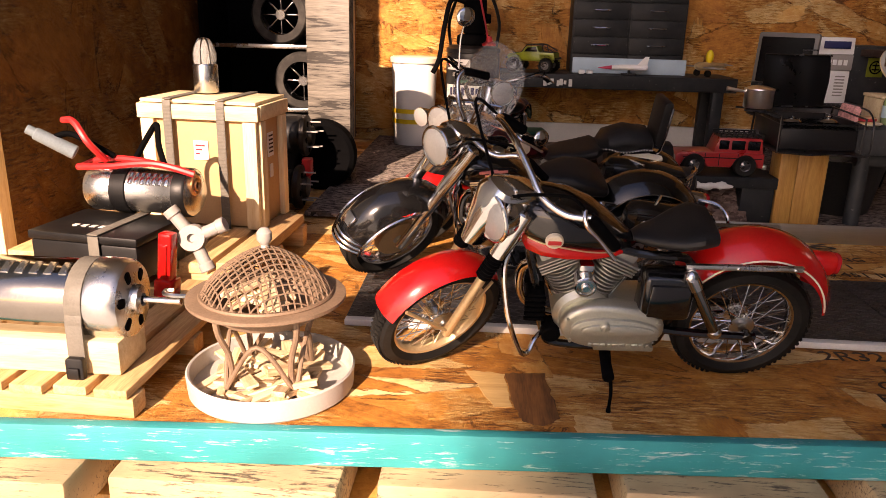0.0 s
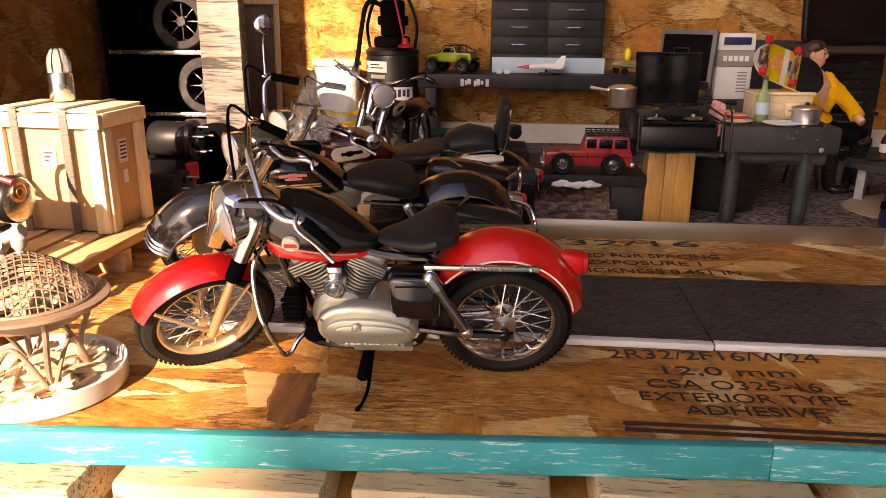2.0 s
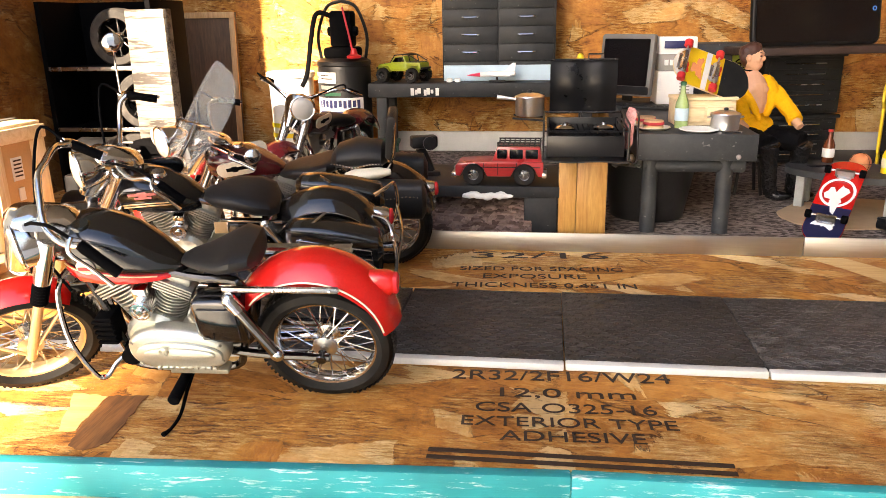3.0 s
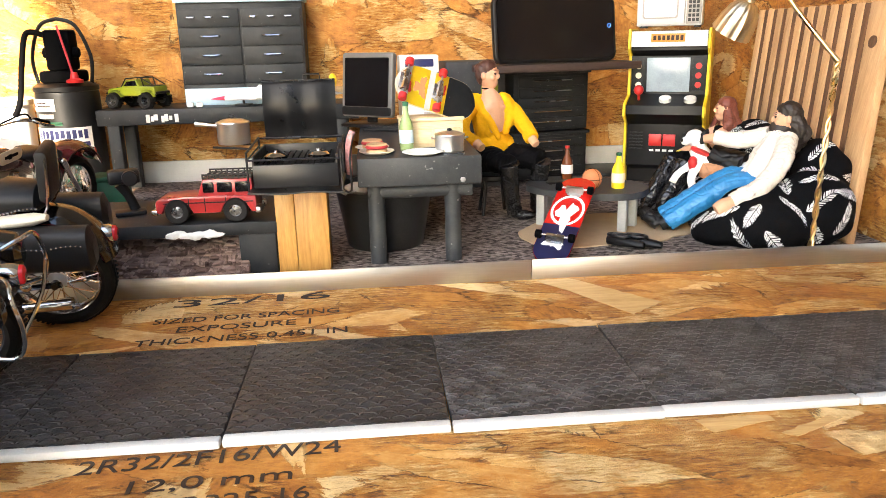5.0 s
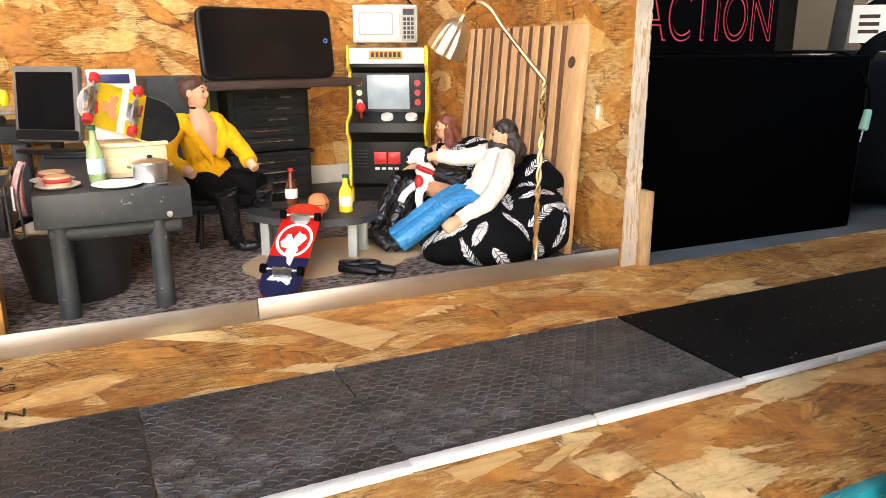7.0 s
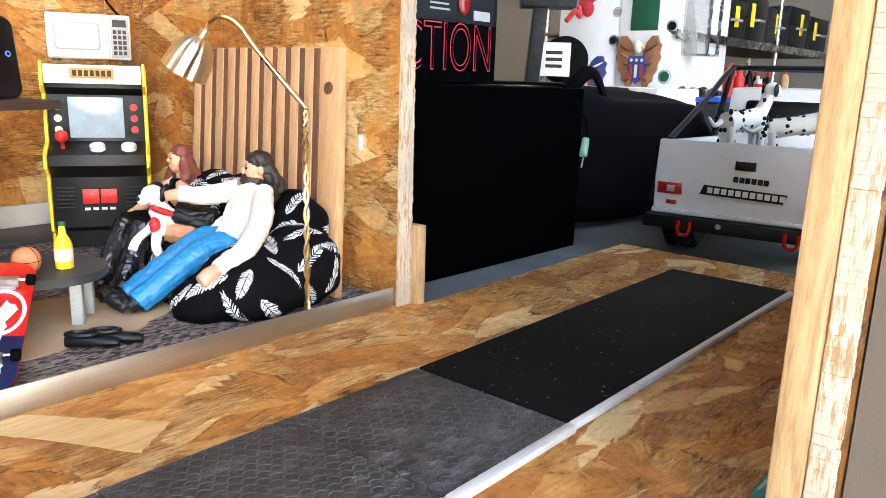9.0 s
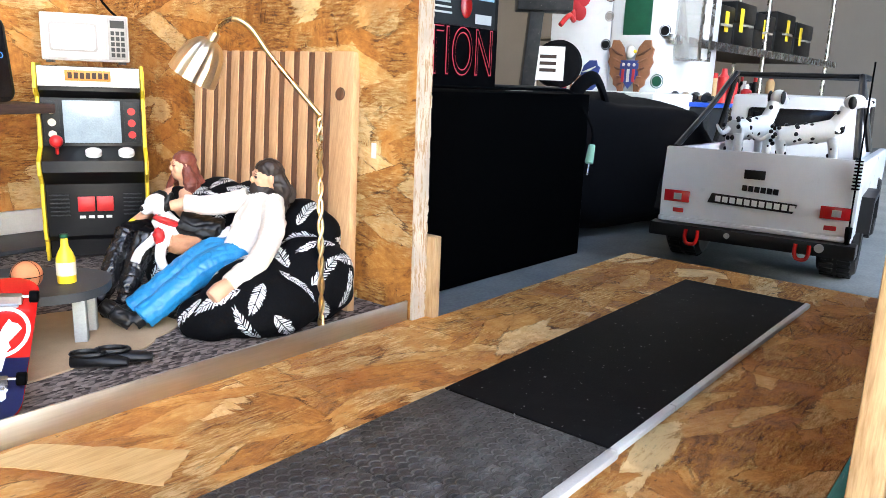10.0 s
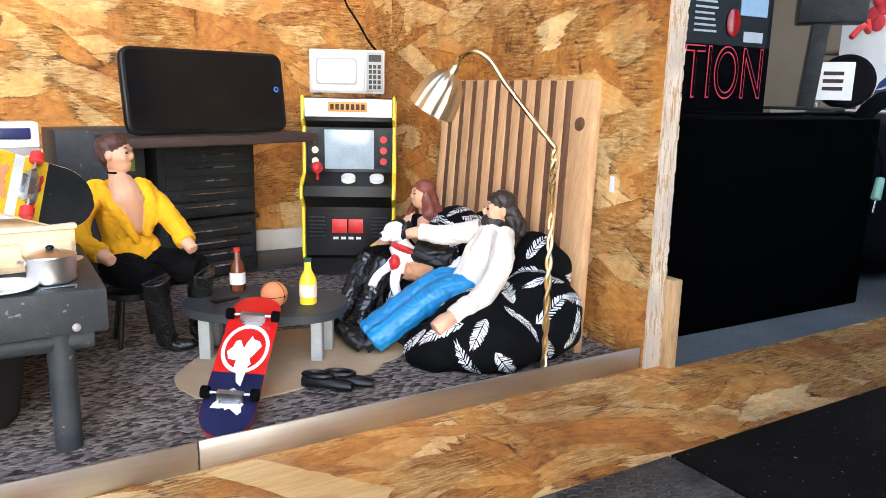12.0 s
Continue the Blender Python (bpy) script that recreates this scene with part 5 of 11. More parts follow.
    fender(bm, fr, f0, f1, style["ffw"], 0.0032 if sport else 0.0085, m=Matrix.Translation(front), n=24)
    part("front_fender", bm, style.get("fender_mat", paint), bike, m=steer)
    bm = B()
    for s in (-1, 1):
        hub = front + Vector((0, 0.0122 * s, 0))
        if sport:
            for a in (f0 + 14, f1 - 4):
                q = front + Vector(((fr - 0.005) * math.cos(radians(a)), style["ffw"] * s, (fr - 0.005) * math.sin(radians(a))))
                tube(bm, [hub, hub.lerp(q, 0.6), q], 0.0009, 6)
        else:
            tube(bm, [front + Vector(((fr - 0.007) * math.cos(radians(a)), s * style["ffw"] * 1.03, (fr - 0.011) * math.sin(radians(a)))) for a in range(int(f0), int(f0) + 92, 6)], 0.0010, 6)
    part("fender_trim", bm, TAN_METAL if sport else CHROME, bike, m=steer)
    if not sport:
        for da in (0, 5, 10):
            a = radians(f0 + da)
            bm = B()
            tube(bm, [front + Vector(((fr + 0.0015 - 0.010 * (abs(y) / style["ffw"]) ** 2.4) * math.cos(a), y, (fr + 0.0015 - 0.010 * (abs(y) / style["ffw"]) ** 2.4) * math.sin(a))) for y in [style["ffw"] * k / 5 for k in range(-5, 6)]], 0.0010, 6)
            part("fender_band", bm, CHROME, bike, "chrome band round the fender tip", m=steer)
        bm = B()
        a = radians(f0 + 24)
        box(bm, -0.0040, 0.0040, -0.0045, 0.0045, -0.001, 0.0018, 0.0008, m=Matrix.Translation(front + Vector((fr * math.cos(a), 0, fr * math.sin(a)))) @ Matrix.Rotation(-a + math.pi / 2, 4, "Y"))
        part("fender_lamp", bm, CHROME, bike, "small fender tip lamp", m=steer)
    # headlamp
    x, y, z, way = style["lamp_at"]
    lm = pose(x, y, z, 0, 0, way) @ pose(0, 0, 0, 0, 90, 0)
    k = style["lamp"]
    bm = B()
    lathe(bm, [(0, -0.019 * k), (0.005 * k, -0.0175 * k), (0.0095 * k, -0.012 * k), (0.0115 * k, -0.003 * k), (0.0120 * k, 0.003 * k)], 32, lm)
    lamp = part("headlamp", bm, style.get("lamp_mat", CHROME), bike)
    bm = B()
    ring(bm, 0.0119 * k, 0.0011 * k, 32, 8, lm @ Matrix.Translation((0, 0, 0.0035 * k)))
    part("lamp_ring", bm, CHROME, lamp)
    bm = B()
    lathe(bm, [(0.0118 * k, 0.0034 * k), (0.0095 * k, 0.0052 * k), (0.005 * k, 0.0064 * k), (0, 0.0067 * k)], 32, lm)
    part("lamp_lens", bm, FROST, lamp, "frosted round lens")
    if style.get("spots"):
        for s in (-1, 1):
            q = lm @ Matrix.Translation((0.004, 0.024 * s, -0.004))
            bm = B()
            lathe(bm, [(0, -0.009), (0.004, -0.008), (0.0070, 0), (0.0072, 0.002)], 20, q)
            cyl(bm, q @ Vector((0, 0, -0.004)), q @ Vector((0.004, -0.020 * s, -0.010)), 0.0010, seg=8)
            spot = part("spot_lamp", bm, CHROME, bike)
            bm = B()
            lathe(bm, [(0.0070, 0.002), (0.003, 0.0036), (0, 0.0040)], 20, q)
            part("spot_lens", bm, FROST, spot)
    # bars, each side along its own bends
    for s, pts in ((1, style["bar_left"]), (-1, style["bar_right"])):
        pts = [Vector(p) for p in pts]
        bm = B()
        tube(bm, pts[:-1], 0.0016, 10, smooth=6)
        bar = part("handlebar", bm, CHROME, bike, "bent chrome handlebar")
        p, q = pts[-2], pts[-1]
        w = (q - p).normalized()
        bm = B()
        tube(bm, [p - w * 0.001, p + w * 0.002, p.lerp(q, 0.5), q], [0.0021, 0.0026, 0.0024, 0.0026], 12)
        part("grip", bm, MATT_BLACK, bar, "black rubber grip")
        bm = B()
        out = Vector((0.0020, 0.0050 * s, -0.0010))
        tube(bm, [p - w * 0.005, p - w * 0.001 + out, p.lerp(q, 0.5) + out, q + out * 1.1 + w * 0.002], [0.0012, 0.0010, 0.0009, 0.0011], 8, smooth=4)
        part("lever", bm, CHROME, bar)
        bm = B()
        tube(bm, [p - w * 0.004, p - w * 0.010 + Vector((0.006, 0, 0.003)), crown + Vector((0.004, 0.006 * s, 0.004)), crown + Vector((-0.006, 0.005 * s, -0.030))], 0.0008, 6, smooth=6)
        part("control_cable", bm, MATT_BLACK, bar)
        for side, up, back in style.get("mirror", ()):
            if side != s:
                continue
            q = p - w * 0.004
            at = q + Vector((back, 0.003 * s, up))
            bm = B()
            tube(bm, [q, q.lerp(at, 0.5) + Vector((0.001, 0.002 * s, 0.002)), at], 0.0006, 6, smooth=4)
            mirror = part("mirror_stalk", bm, CHROME, bar)
            bm = B()
            blob(bm, at + Vector((0, 0, 0.002)), (0.0062, 0.0022, 0.0056), rot=(15, 20, 25), seg=14)
            part("mirror", bm, CHROME, mirror, "chrome mirror on a thin stalk")
    return bike, steer, crown, rear, front


red_style = dict(kind="sport", paint=RED_PAINT, lean=17.5, rx=-0.0797, fx=0.0735, R=0.0345, Rf=0.0345, tw=0.0068, rake=25, fork=0.0715, steer=32, engine=(0.0025, 0, 0.0440), cyl=0.0255,
                 tank=((0.0355, 0, 0.0950, 0.006, 0.007), (0.0330, 0, 0.0945, 0.0125, 0.0115), (0.0260, 0, 0.0942, 0.0160, 0.0138), (0.0150, 0, 0.0930, 0.0165, 0.0134), (0.0030, 0, 0.0902, 0.0145, 0.0112), (-0.0080, 0, 0.0860, 0.0105, 0.0072), (-0.0160, 0, 0.0826, 0.006, 0.0042), (-0.0195, 0, 0.0812, 0.002, 0.002)),
                 tank_low=((0.0350, 0, 0.0866, 0.008, 0.0034), (0.0330, 0, 0.0858, 0.0126, 0.0048), (0.0260, 0, 0.0848, 0.0164, 0.0050), (0.0150, 0, 0.0832, 0.0169, 0.0044), (0.0030, 0, 0.0812, 0.0149, 0.0032), (-0.0080, 0, 0.0798, 0.0108, 0.0020), (-0.0150, 0, 0.0793, 0.0064, 0.0012)), tank_mat=BLACK_PAINT, cap=(0.0235, 0.1062), rim=TAN_METAL,
                 seat=((-0.0560, 0, 0.0880, 0.009, 0.0025), (-0.0535, 0, 0.0892, 0.0150, 0.0050), (-0.0460, 0, 0.0888, 0.0180, 0.0060), (-0.0380, 0, 0.0862, 0.0165, 0.0048), (-0.0290, 0, 0.0850, 0.0110, 0.0038), (-0.0215, 0, 0.0848, 0.0070, 0.0030), (-0.0175, 0, 0.0845, 0.004, 0.0015)),
                 rfend=(-0.0777, 0.0465, 0.0415), rarc=(30, 174), fw=0.0145, line=CREAM, tail=(-0.1085, 0.0710), ffend=(33, 138), fz=0.0025, ffw=0.0096, lamp_at=(0.0475, 0.0125, 0.1015, 34), fy=0.005, lamp=0.98, lamp_mat=CHROME,
                 bar_left=((0.0420, -0.0120, 0.1290), (0.0395, -0.0010, 0.1285), (0.0345, 0.0110, 0.1225), (0.0290, 0.0215, 0.1155), (0.0195, 0.0280, 0.1116), (0.0095, 0.0310, 0.1122), (-0.0030, 0.0305, 0.0975)),
                 bar_right=((0.0420, -0.0120, 0.1290), (0.0450, -0.0230, 0.1290), (0.0470, -0.0330, 0.1270), (0.0440, -0.0400, 0.1240), (0.0330, -0.0430, 0.1160)))
motorcycle(pose(0.1965, 0.4875, 0, 0, 0, 183) @ pose(0, 0, 0, -17.5) @ Matrix.Scale(1.015, 4), "red and black vintage model motorcycle on its kickstand", red_style)

PINK_MARK = surf("pink_emblem", (0.62, 0.20, 0.18), 0.4, 0.0, 0.1)
black_style = dict(kind="solo", paint=BLACK_PAINT, lean=20, rx=-0.0850, fx=0.0770, R=0.0360, Rf=0.0350, tw=0.0085, rake=27, fork=0.0740, steer=30, engine=(0.006, 0, 0.0430), cyl=0.0265, drum="tan",
                   tank=((0.0420, 0, 0.0860, 0.008, 0.006), (0.0380, 0, 0.0862, 0.0150, 0.0105), (0.0280, 0, 0.0860, 0.0185, 0.0118), (0.0140, 0, 0.0846, 0.0180, 0.0108), (0.0020, 0, 0.0815, 0.0145, 0.0078), (-0.0060, 0, 0.0790, 0.009, 0.005), (-0.0100, 0, 0.0780, 0.004, 0.003)), tank_mat=BLACK_PAINT, cap=(0.0180, 0.0965),
                   emblem=(0.0225, 0.0188, 0.0900), badge=BLACK_PAINT, mark=PINK_MARK,
                   seat=((-0.0550, 0, 0.0770, 0.010, 0.0030), (-0.0510, 0, 0.0790, 0.0170, 0.0058), (-0.0420, 0, 0.0805, 0.0190, 0.0075), (-0.0280, 0, 0.0825, 0.0165, 0.0070), (-0.0160, 0, 0.0820, 0.0115, 0.0052), (-0.0090, 0, 0.0820, 0.006, 0.0025)),
                   rfend=(-0.0850, 0.0460, 0.0422), rarc=(16, 156), fw=0.0150, line=CHROME, tail=(-0.1165, 0.0700), ffend=(12, 150), fgap=0.0055, ffw=0.0150, lamp_at=(0.0560, 0.0140, 0.1055, 34), fy=0.003, lamp=0.95, shock=(-0.0480, 0.0740, -0.0700, 0.0400),
                   bar_left=((0.0395, 0.0060, 0.1120), (0.0340, 0.0170, 0.1090), (0.0250, 0.0250, 0.1075), (0.0150, 0.0300, 0.1110), (0.0070, 0.0320, 0.1090), (-0.0050, 0.0325, 0.0985)),
                   bar_right=((0.0400, -0.0060, 0.1120), (0.0430, -0.0200, 0.1170), (0.0440, -0.0300, 0.1270), (0.0400, -0.0350, 0.1310), (0.0240, -0.0390, 0.1270)), mirror=((-1, 0.030, 0.0),))
bike, steer, crown, rear, front = motorcycle(pose(0.156, 0.604, 0.0042, 0, 0, 189.5) @ pose(0, 0, 0, -20) @ pose(-0.088, 0, 0, 0, -4, 0) @ pose(0.088, 0, 0), "black touring model motorcycle with rigid saddlebags and chrome trim", black_style)
for s in (-1, 1):
    bm = B()
    loft(bm, [(-0.031, 0, -0.0035, 0.005, 0.006), (-0.028, 0, -0.0030, 0.0085, 0.0095), (-0.010, 0, -0.0010, 0.0098, 0.0112), (0.012, 0, 0.0010, 0.0098, 0.0112), (0.024, 0, 0.0025, 0.0085, 0.0090), (0.028, 0, 0.0030, 0.004, 0.005)], pose(-0.0900, 0.0265 * s, 0.0700), seg=20, power=3.8)
    bag = part("saddlebag", bm, BLACK_PAINT, bike, "rigid glossy black saddlebag")
    bm = B()
    tube(bm, [(-0.1150, 0.0362 * s, 0.0615), (-0.1140, 0.0366 * s, 0.0685), (-0.0880, 0.0369 * s, 0.0725), (-0.0690, 0.0362 * s, 0.0750), (-0.0690, 0.0364 * s, 0.0685), (-0.0900, 0.0369 * s, 0.0645), (-0.1150, 0.0362 * s, 0.0615)], 0.0004, 6)
    part("bag_line", bm, CHROME, bag)
    bm = B()
    tube(bm, [(-0.0640, 0.020 * s, 0.0560), (-0.0670, 0.034 * s, 0.0580), (-0.0690, 0.0365 * s, 0.0700), (-0.0760, 0.0300 * s, 0.0800), (-0.0850, 0.0180 * s, 0.0830)], 0.0011, 8, smooth=5)
    part("bag_guard", bm, CHROME, bike, "chrome loop before the saddlebag")
    bm = B()
    tube(bm, [(-0.114, 0.012 * s, 0.078), (-0.123, 0.020 * s, 0.080), (-0.127, 0.031 * s, 0.076), (-0.130, 0.0340 * s, 0.058), (-0.127, 0.0345 * s, 0.044), (-0.118, 0.0330 * s, 0.040), (-0.090, 0.020 * s, 0.038)], 0.0012, 8, smooth=5)
    part("rear_guard", bm, CHROME, bike, "chrome rear crash guard")
bm = B()
tube(bm, [(-0.1295, -0.034, 0.056), (-0.1330, 0, 0.057), (-0.1295, 0.034, 0.056)], 0.0012, 8, smooth=4)
part("rear_guard", bm, CHROME, bike, "chrome rear crash guard")
bm = B()
box(bm, -0.0038, 0.0038, -0.0005, 0.0005, -0.0042, 0.0042, 0.0003, m=pose(-0.0205, 0.0185, 0.0700, 0, 0, 4))
part("air_tag", bm, KRAFT, bike, "small brown paper tag")

maroon_style = dict(black_style, kind="tour", lean=12, rx=-0.0850, fx=0.0800, Rf=0.0345, fork=0.0740, steer=38, tank_mat=MAROON, badge=CREAM, mark=MATT_BLACK, emblem=(0.0220, 0.0192, 0.0920), emblem_tip=10, cap=(0.0240, 0.1030), line=MAROON, fender_mat=RED_PAINT, spots=True,
                    tank=((0.0480, 0, 0.0920, 0.008, 0.006), (0.0440, 0, 0.0920, 0.0150, 0.0105), (0.0330, 0, 0.0918, 0.0190, 0.0122), (0.0180, 0, 0.0908, 0.0188, 0.0115), (0.0050, 0, 0.0880, 0.0150, 0.0085), (-0.0060, 0, 0.0850, 0.009, 0.005), (-0.0100, 0, 0.0835, 0.004, 0.003)),
                    seat=((-0.0500, 0, 0.0880, 0.012, 0.0040), (-0.0440, 0, 0.0865, 0.0185, 0.0060), (-0.0320, 0, 0.0835, 0.0180, 0.0060), (-0.0200, 0, 0.0825, 0.0150, 0.0058), (-0.0100, 0, 0.0820, 0.0110, 0.0040), (-0.0050, 0, 0.0815, 0.006, 0.0020)),
                    rfend=(-0.0850, 0.0480, 0.0400), tail=(-0.1160, 0.0650), rarc=(20, 176), mirror=((1, -0.004, -0.016),), lamp_at=(0.0720, 0.0140, 0.1120, 45), fy=0.0,
                    bar_left=((0.0430, 0.0060, 0.1120), (0.0380, 0.0200, 0.1130), (0.0280, 0.0300, 0.1120), (0.0160, 0.0350, 0.1090), (0.0020, 0.0360, 0.1020)),
                    bar_right=((0.0430, -0.0060, 0.1120), (0.0500, -0.0220, 0.1180), (0.0520, -0.0330, 0.1240), (0.0450, -0.0400, 0.1260), (0.0300, -0.0440, 0.1220)))
bike, steer, crown, rear, front = motorcycle(pose(0.178, 0.703, 0, 0, 0, 187) @ pose(0, 0, 0, -12), "maroon and black touring model motorcycle with tall windshield", maroon_style)
# windshield: a deeply curved clear shield, broad in the middle and round at the top
bm = B()
t = B()
cols, rows_ = 15, 17
grid_v = []
for j in range(rows_):
    v = j / (rows_ - 1)
    half = 0.0315 * ((0.62 + 0.38 * math.sin(math.pi / 2 * min(1.0, v / 0.5))) if v < 0.55 else max(0.03, 1.0 - ((v - 0.55) / 0.45) ** 2.4) ** 0.5)
    line_ = []
    for i in range(cols):
        u = -1 + 2 * i / (cols - 1)
        line_.append(t.verts.new((-0.0125 * u * u * (half / 0.0315), half * u, 0.074 * v)))
    grid_v.append(line_)
for a, b in zip(grid_v, grid_v[1:]):
    for i in range(cols - 1):
        t.faces.new((a[i], a[i + 1], b[i + 1], b[i]))
bmesh.ops.solidify(t, geom=t.faces[:], thickness=0.0008)
join(bm, t)
shield = part("windshield", bm, MILKY, bike, "clear scratched windshield", m=bike.matrix_world.inverted() @ Matrix(((-0.6161, 0.6918, 0.3765, 0.1155), (-0.5903, -0.7220, 0.3608, 0.6515), (0.5215, 0.0, 0.8533, 0.0945), (0, 0, 0, 1))) @ Matrix.Diagonal((1.0, 1.16, 1.08, 1)))
bm = B()
tube(bm, [(-0.006, -0.026, 0.030), (0.0015, -0.012, 0.028), (0.0015, 0.012, 0.028), (-0.006, 0.026, 0.030)], 0.0010, 6, smooth=4)
part("shield_bar", bm, CHROME, shield, "chrome cross bar on the shield")
for s in (-1, 1):
    bm = B()
    tube(bm, [(0.000, 0.015 * s, 0.030), (-0.001, 0.014 * s, 0.012), (-0.010, 0.010 * s, -0.004)], 0.0012, 6, smooth=3)
    box(bm, -0.001, 0.0008, 0.012 * s, 0.017 * s, 0.004, 0.030, 0.0004)
    part("shield_bracket", bm, CHROME, shield, "chrome shield bracket")
for s in (-1, 1):
    bm = B()
    loft(bm, [(-0.030, 0, -0.002, 0.006, 0.008), (-0.027, 0, -0.001, 0.0095, 0.0145), (0.018, 0, 0.001, 0.0095, 0.0145), (0.025, 0, 0.002, 0.006, 0.010)], pose(-0.0880, 0.0265 * s, 0.0690), seg=20, power=3.4)
    bag = part("saddlebag", bm, LEATHER, bike, "black leather saddlebag with studs")
    bm = B()
    for k in range(18):
        blob(bm, (-0.112 + k * 0.0028, 0.0362 * s, 0.0740 + 0.0008 * math.sin(k * 0.6)), (0.0006, 0.0006, 0.0006), seg=6)
    part("studs", bm, CHROME, bag)
bm = B()
loft(bm, [(-0.020, 0, 0, 0.004, 0.002), (-0.012, 0, 0, 0.0075, 0.0040), (0.006, 0, 0, 0.0080, 0.0042), (0.014, 0, 0, 0.004, 0.002)], pose(-0.0720, 0.0190, 0.0860, 12, 4, 0), seg=16)
part("side_panel", bm, CREAM, bike, "cream side panel under the rear seat")

back_style = dict(black_style, paint=MAROON, steer=-6, tank_mat=MAROON, badge=CREAM, mark=MATT_BLACK, line=MAROON, mirror=(),
                  bar_left=((0.0395, 0.0060, 0.1120), (0.0400, 0.0220, 0.1180), (0.0360, 0.0380, 0.1240), (0.0260, 0.0470, 0.1240), (0.0120, 0.0490, 0.1200)),
                  bar_right=((0.0395, -0.0060, 0.1120), (0.0400, -0.0220, 0.1180), (0.0360, -0.0380, 0.1240), (0.0260, -0.0470, 0.1240), (0.0120, -0.0490, 0.1200)))
motorcycle(pose(0.144, 0.907, 0.006, 0, 0, 256) @ pose(0, 0, 0, -6), "maroon model motorcycle with wide bars and chrome headlamp", back_style)

# ---- sunlit corner ----
def small_pallet(m, w, d, h, n, label):
    """Slats along y on three runners along x."""
    p = thing("pallet", m, label, "pallet", "miniature pallets")
    for k in range(3):
        bm = B()
        y = -d / 2 + 0.006 + k * (d - 0.012) / 2
        box(bm, -w / 2, w / 2, y - 0.006, y + 0.006, 0, h * 0.68, 0.0008)
        part("runner", bm, PINE, p)
    pitch = w / n
    for k in range(n):
        bm = B()
        x = -w / 2 + pitch * (k + 0.5)
        box(bm, x - pitch * 0.40, x + pitch * 0.40, -d / 2 - 0.001 * (k % 3), d / 2, h * 0.68, h, 0.0008)
        part("slat", bm, PINE_Y, p)
    return p


small_pallet(pose(-0.088, 0.482, 0, 0, 0, -2), 0.160, 0.146, 0.0145, 8, "small pale pine pallet under the electric motor")
small_pallet(pose(-0.086, 0.628, 0, 0, 0, -3), 0.168, 0.130, 0.024, 7, "small pale pine pallet under the wooden crate")

bm = B()
box(bm, -0.132, -0.0215, 0.419, 0.447, 0.0147, 0.0315, 0.0012)
solid("wood_block", bm, PALE_PINE, "pale planed pine block under the motor", "wood block")

motor = thing("electric_motor", pose(-0.064, 0.437, 0.0465, 0, 90, 0), "chrome-cased electric motor strapped to a pine block", "motor")
bm = B()
lathe(bm, [(0, -0.050), (0.0178, -0.050), (0.0185, -0.048), (0.0185, 0.026), (0.0178, 0.0275)], 40)
part("casing", bm, DARK_CHROME, motor, "rolled chrome casing, dark reflections put into its colour")
bm = B()
lathe(bm, [(0.0178, 0.0272), (0.0196, 0.028), (0.0200, 0.030), (0.0196, 0.0405), (0.0180, 0.0430), (0.0075, 0.0440), (0.0070, 0.0475), (0.0032, 0.0480), (0.0032, 0.0455), (0, 0.0455)], 40)
part("end_bell", bm, STEEL, motor)
bm = B()
for k in range(6):
    a = k * 60 + 20
    prism(bm, rounded(0.0065, 0.0048, 0.002), 0.0012, pose(0, 0, 0.0432, 0, 0, a) @ pose(0.0125, 0, 0, 90, 0, 0), 0.0003)
part("vent_slot", bm, MATT_BLACK, motor)
bm = B()
cyl(bm, (0, 0, 0.045), (0, 0, 0.0665), 0.0018, seg=16, bevel=0.0003)
part("shaft", bm, CHROME, motor)
bm = B()
prism(bm, rounded(0.018, 0.0075, 0.0036), 0.0014, pose(0.002, -0.0184, -0.038) @ pose(0, 0, 0, 0, 90, 0), 0.0004)
part("port", bm, MATT_BLACK, motor, "dark oval port with a bright rim")
bm = B()
ring(bm, 0.0040, 0.0007, 24, 6, pose(0.002, -0.0190, -0.038) @ Matrix.Diagonal((2.2, 1, 1, 1)) @ pose(0, 0, 0, 90))
part("port_rim", bm, WHITE, motor)
bm = B()
for k in range(9):
    box(bm, -0.0187, -0.0172, -0.004, 0.004, -0.042 + k * 0.007, -0.038 + k * 0.007, 0.0003, m=pose(0, 0, 0, 0, 0, 25))
part("rib", bm, STEEL, motor)


def strap_round(name, path, w, label, buckle=None):
    """A flat strap: a band of width w along x following (y, z) points."""
    st = thing(name, pose(0, 0, 0), label, "strap")
    bm = B()
    for (y0, z0), (y1, z1) in zip(path, path[1:]):
        d = math.hypot(y1 - y0, z1 - z0)
        a = math.degrees(math.atan2(z1 - z0, y1 - y0))
        box(bm, w[0], w[1], -0.0003, d + 0.0003, -0.0006, 0.0006, 0.0002, m=Matrix.Translation((0, y0, z0)) @ Matrix.Rotation(radians(a), 4, "X"))
        n = max(1, int(d / 0.0022))
        for k in range(n):
            box(bm, w[0] + 0.0006, w[1] - 0.0006, (k + 0.2) * d / n, (k + 0.65) * d / n, 0.0006, 0.0009, m=Matrix.Translation((0, y0, z0)) @ Matrix.Rotation(radians(a), 4, "X"))
    part("band", bm, STRAP, st)
    if buckle:
        bm = B()
        x, y, z = buckle
        prism(bm, rounded(0.0085, 0.011, 0.0015), 0.0035, pose(x, y, z), 0.0006)
        box(bm, x - 0.0025, x + 0.0025, y - 0.0030, y - 0.0015, z - 0.004, z + 0.001, 0.0004)
        part("buckle", bm, BLACK, st, "black ratchet buckle")
    return st


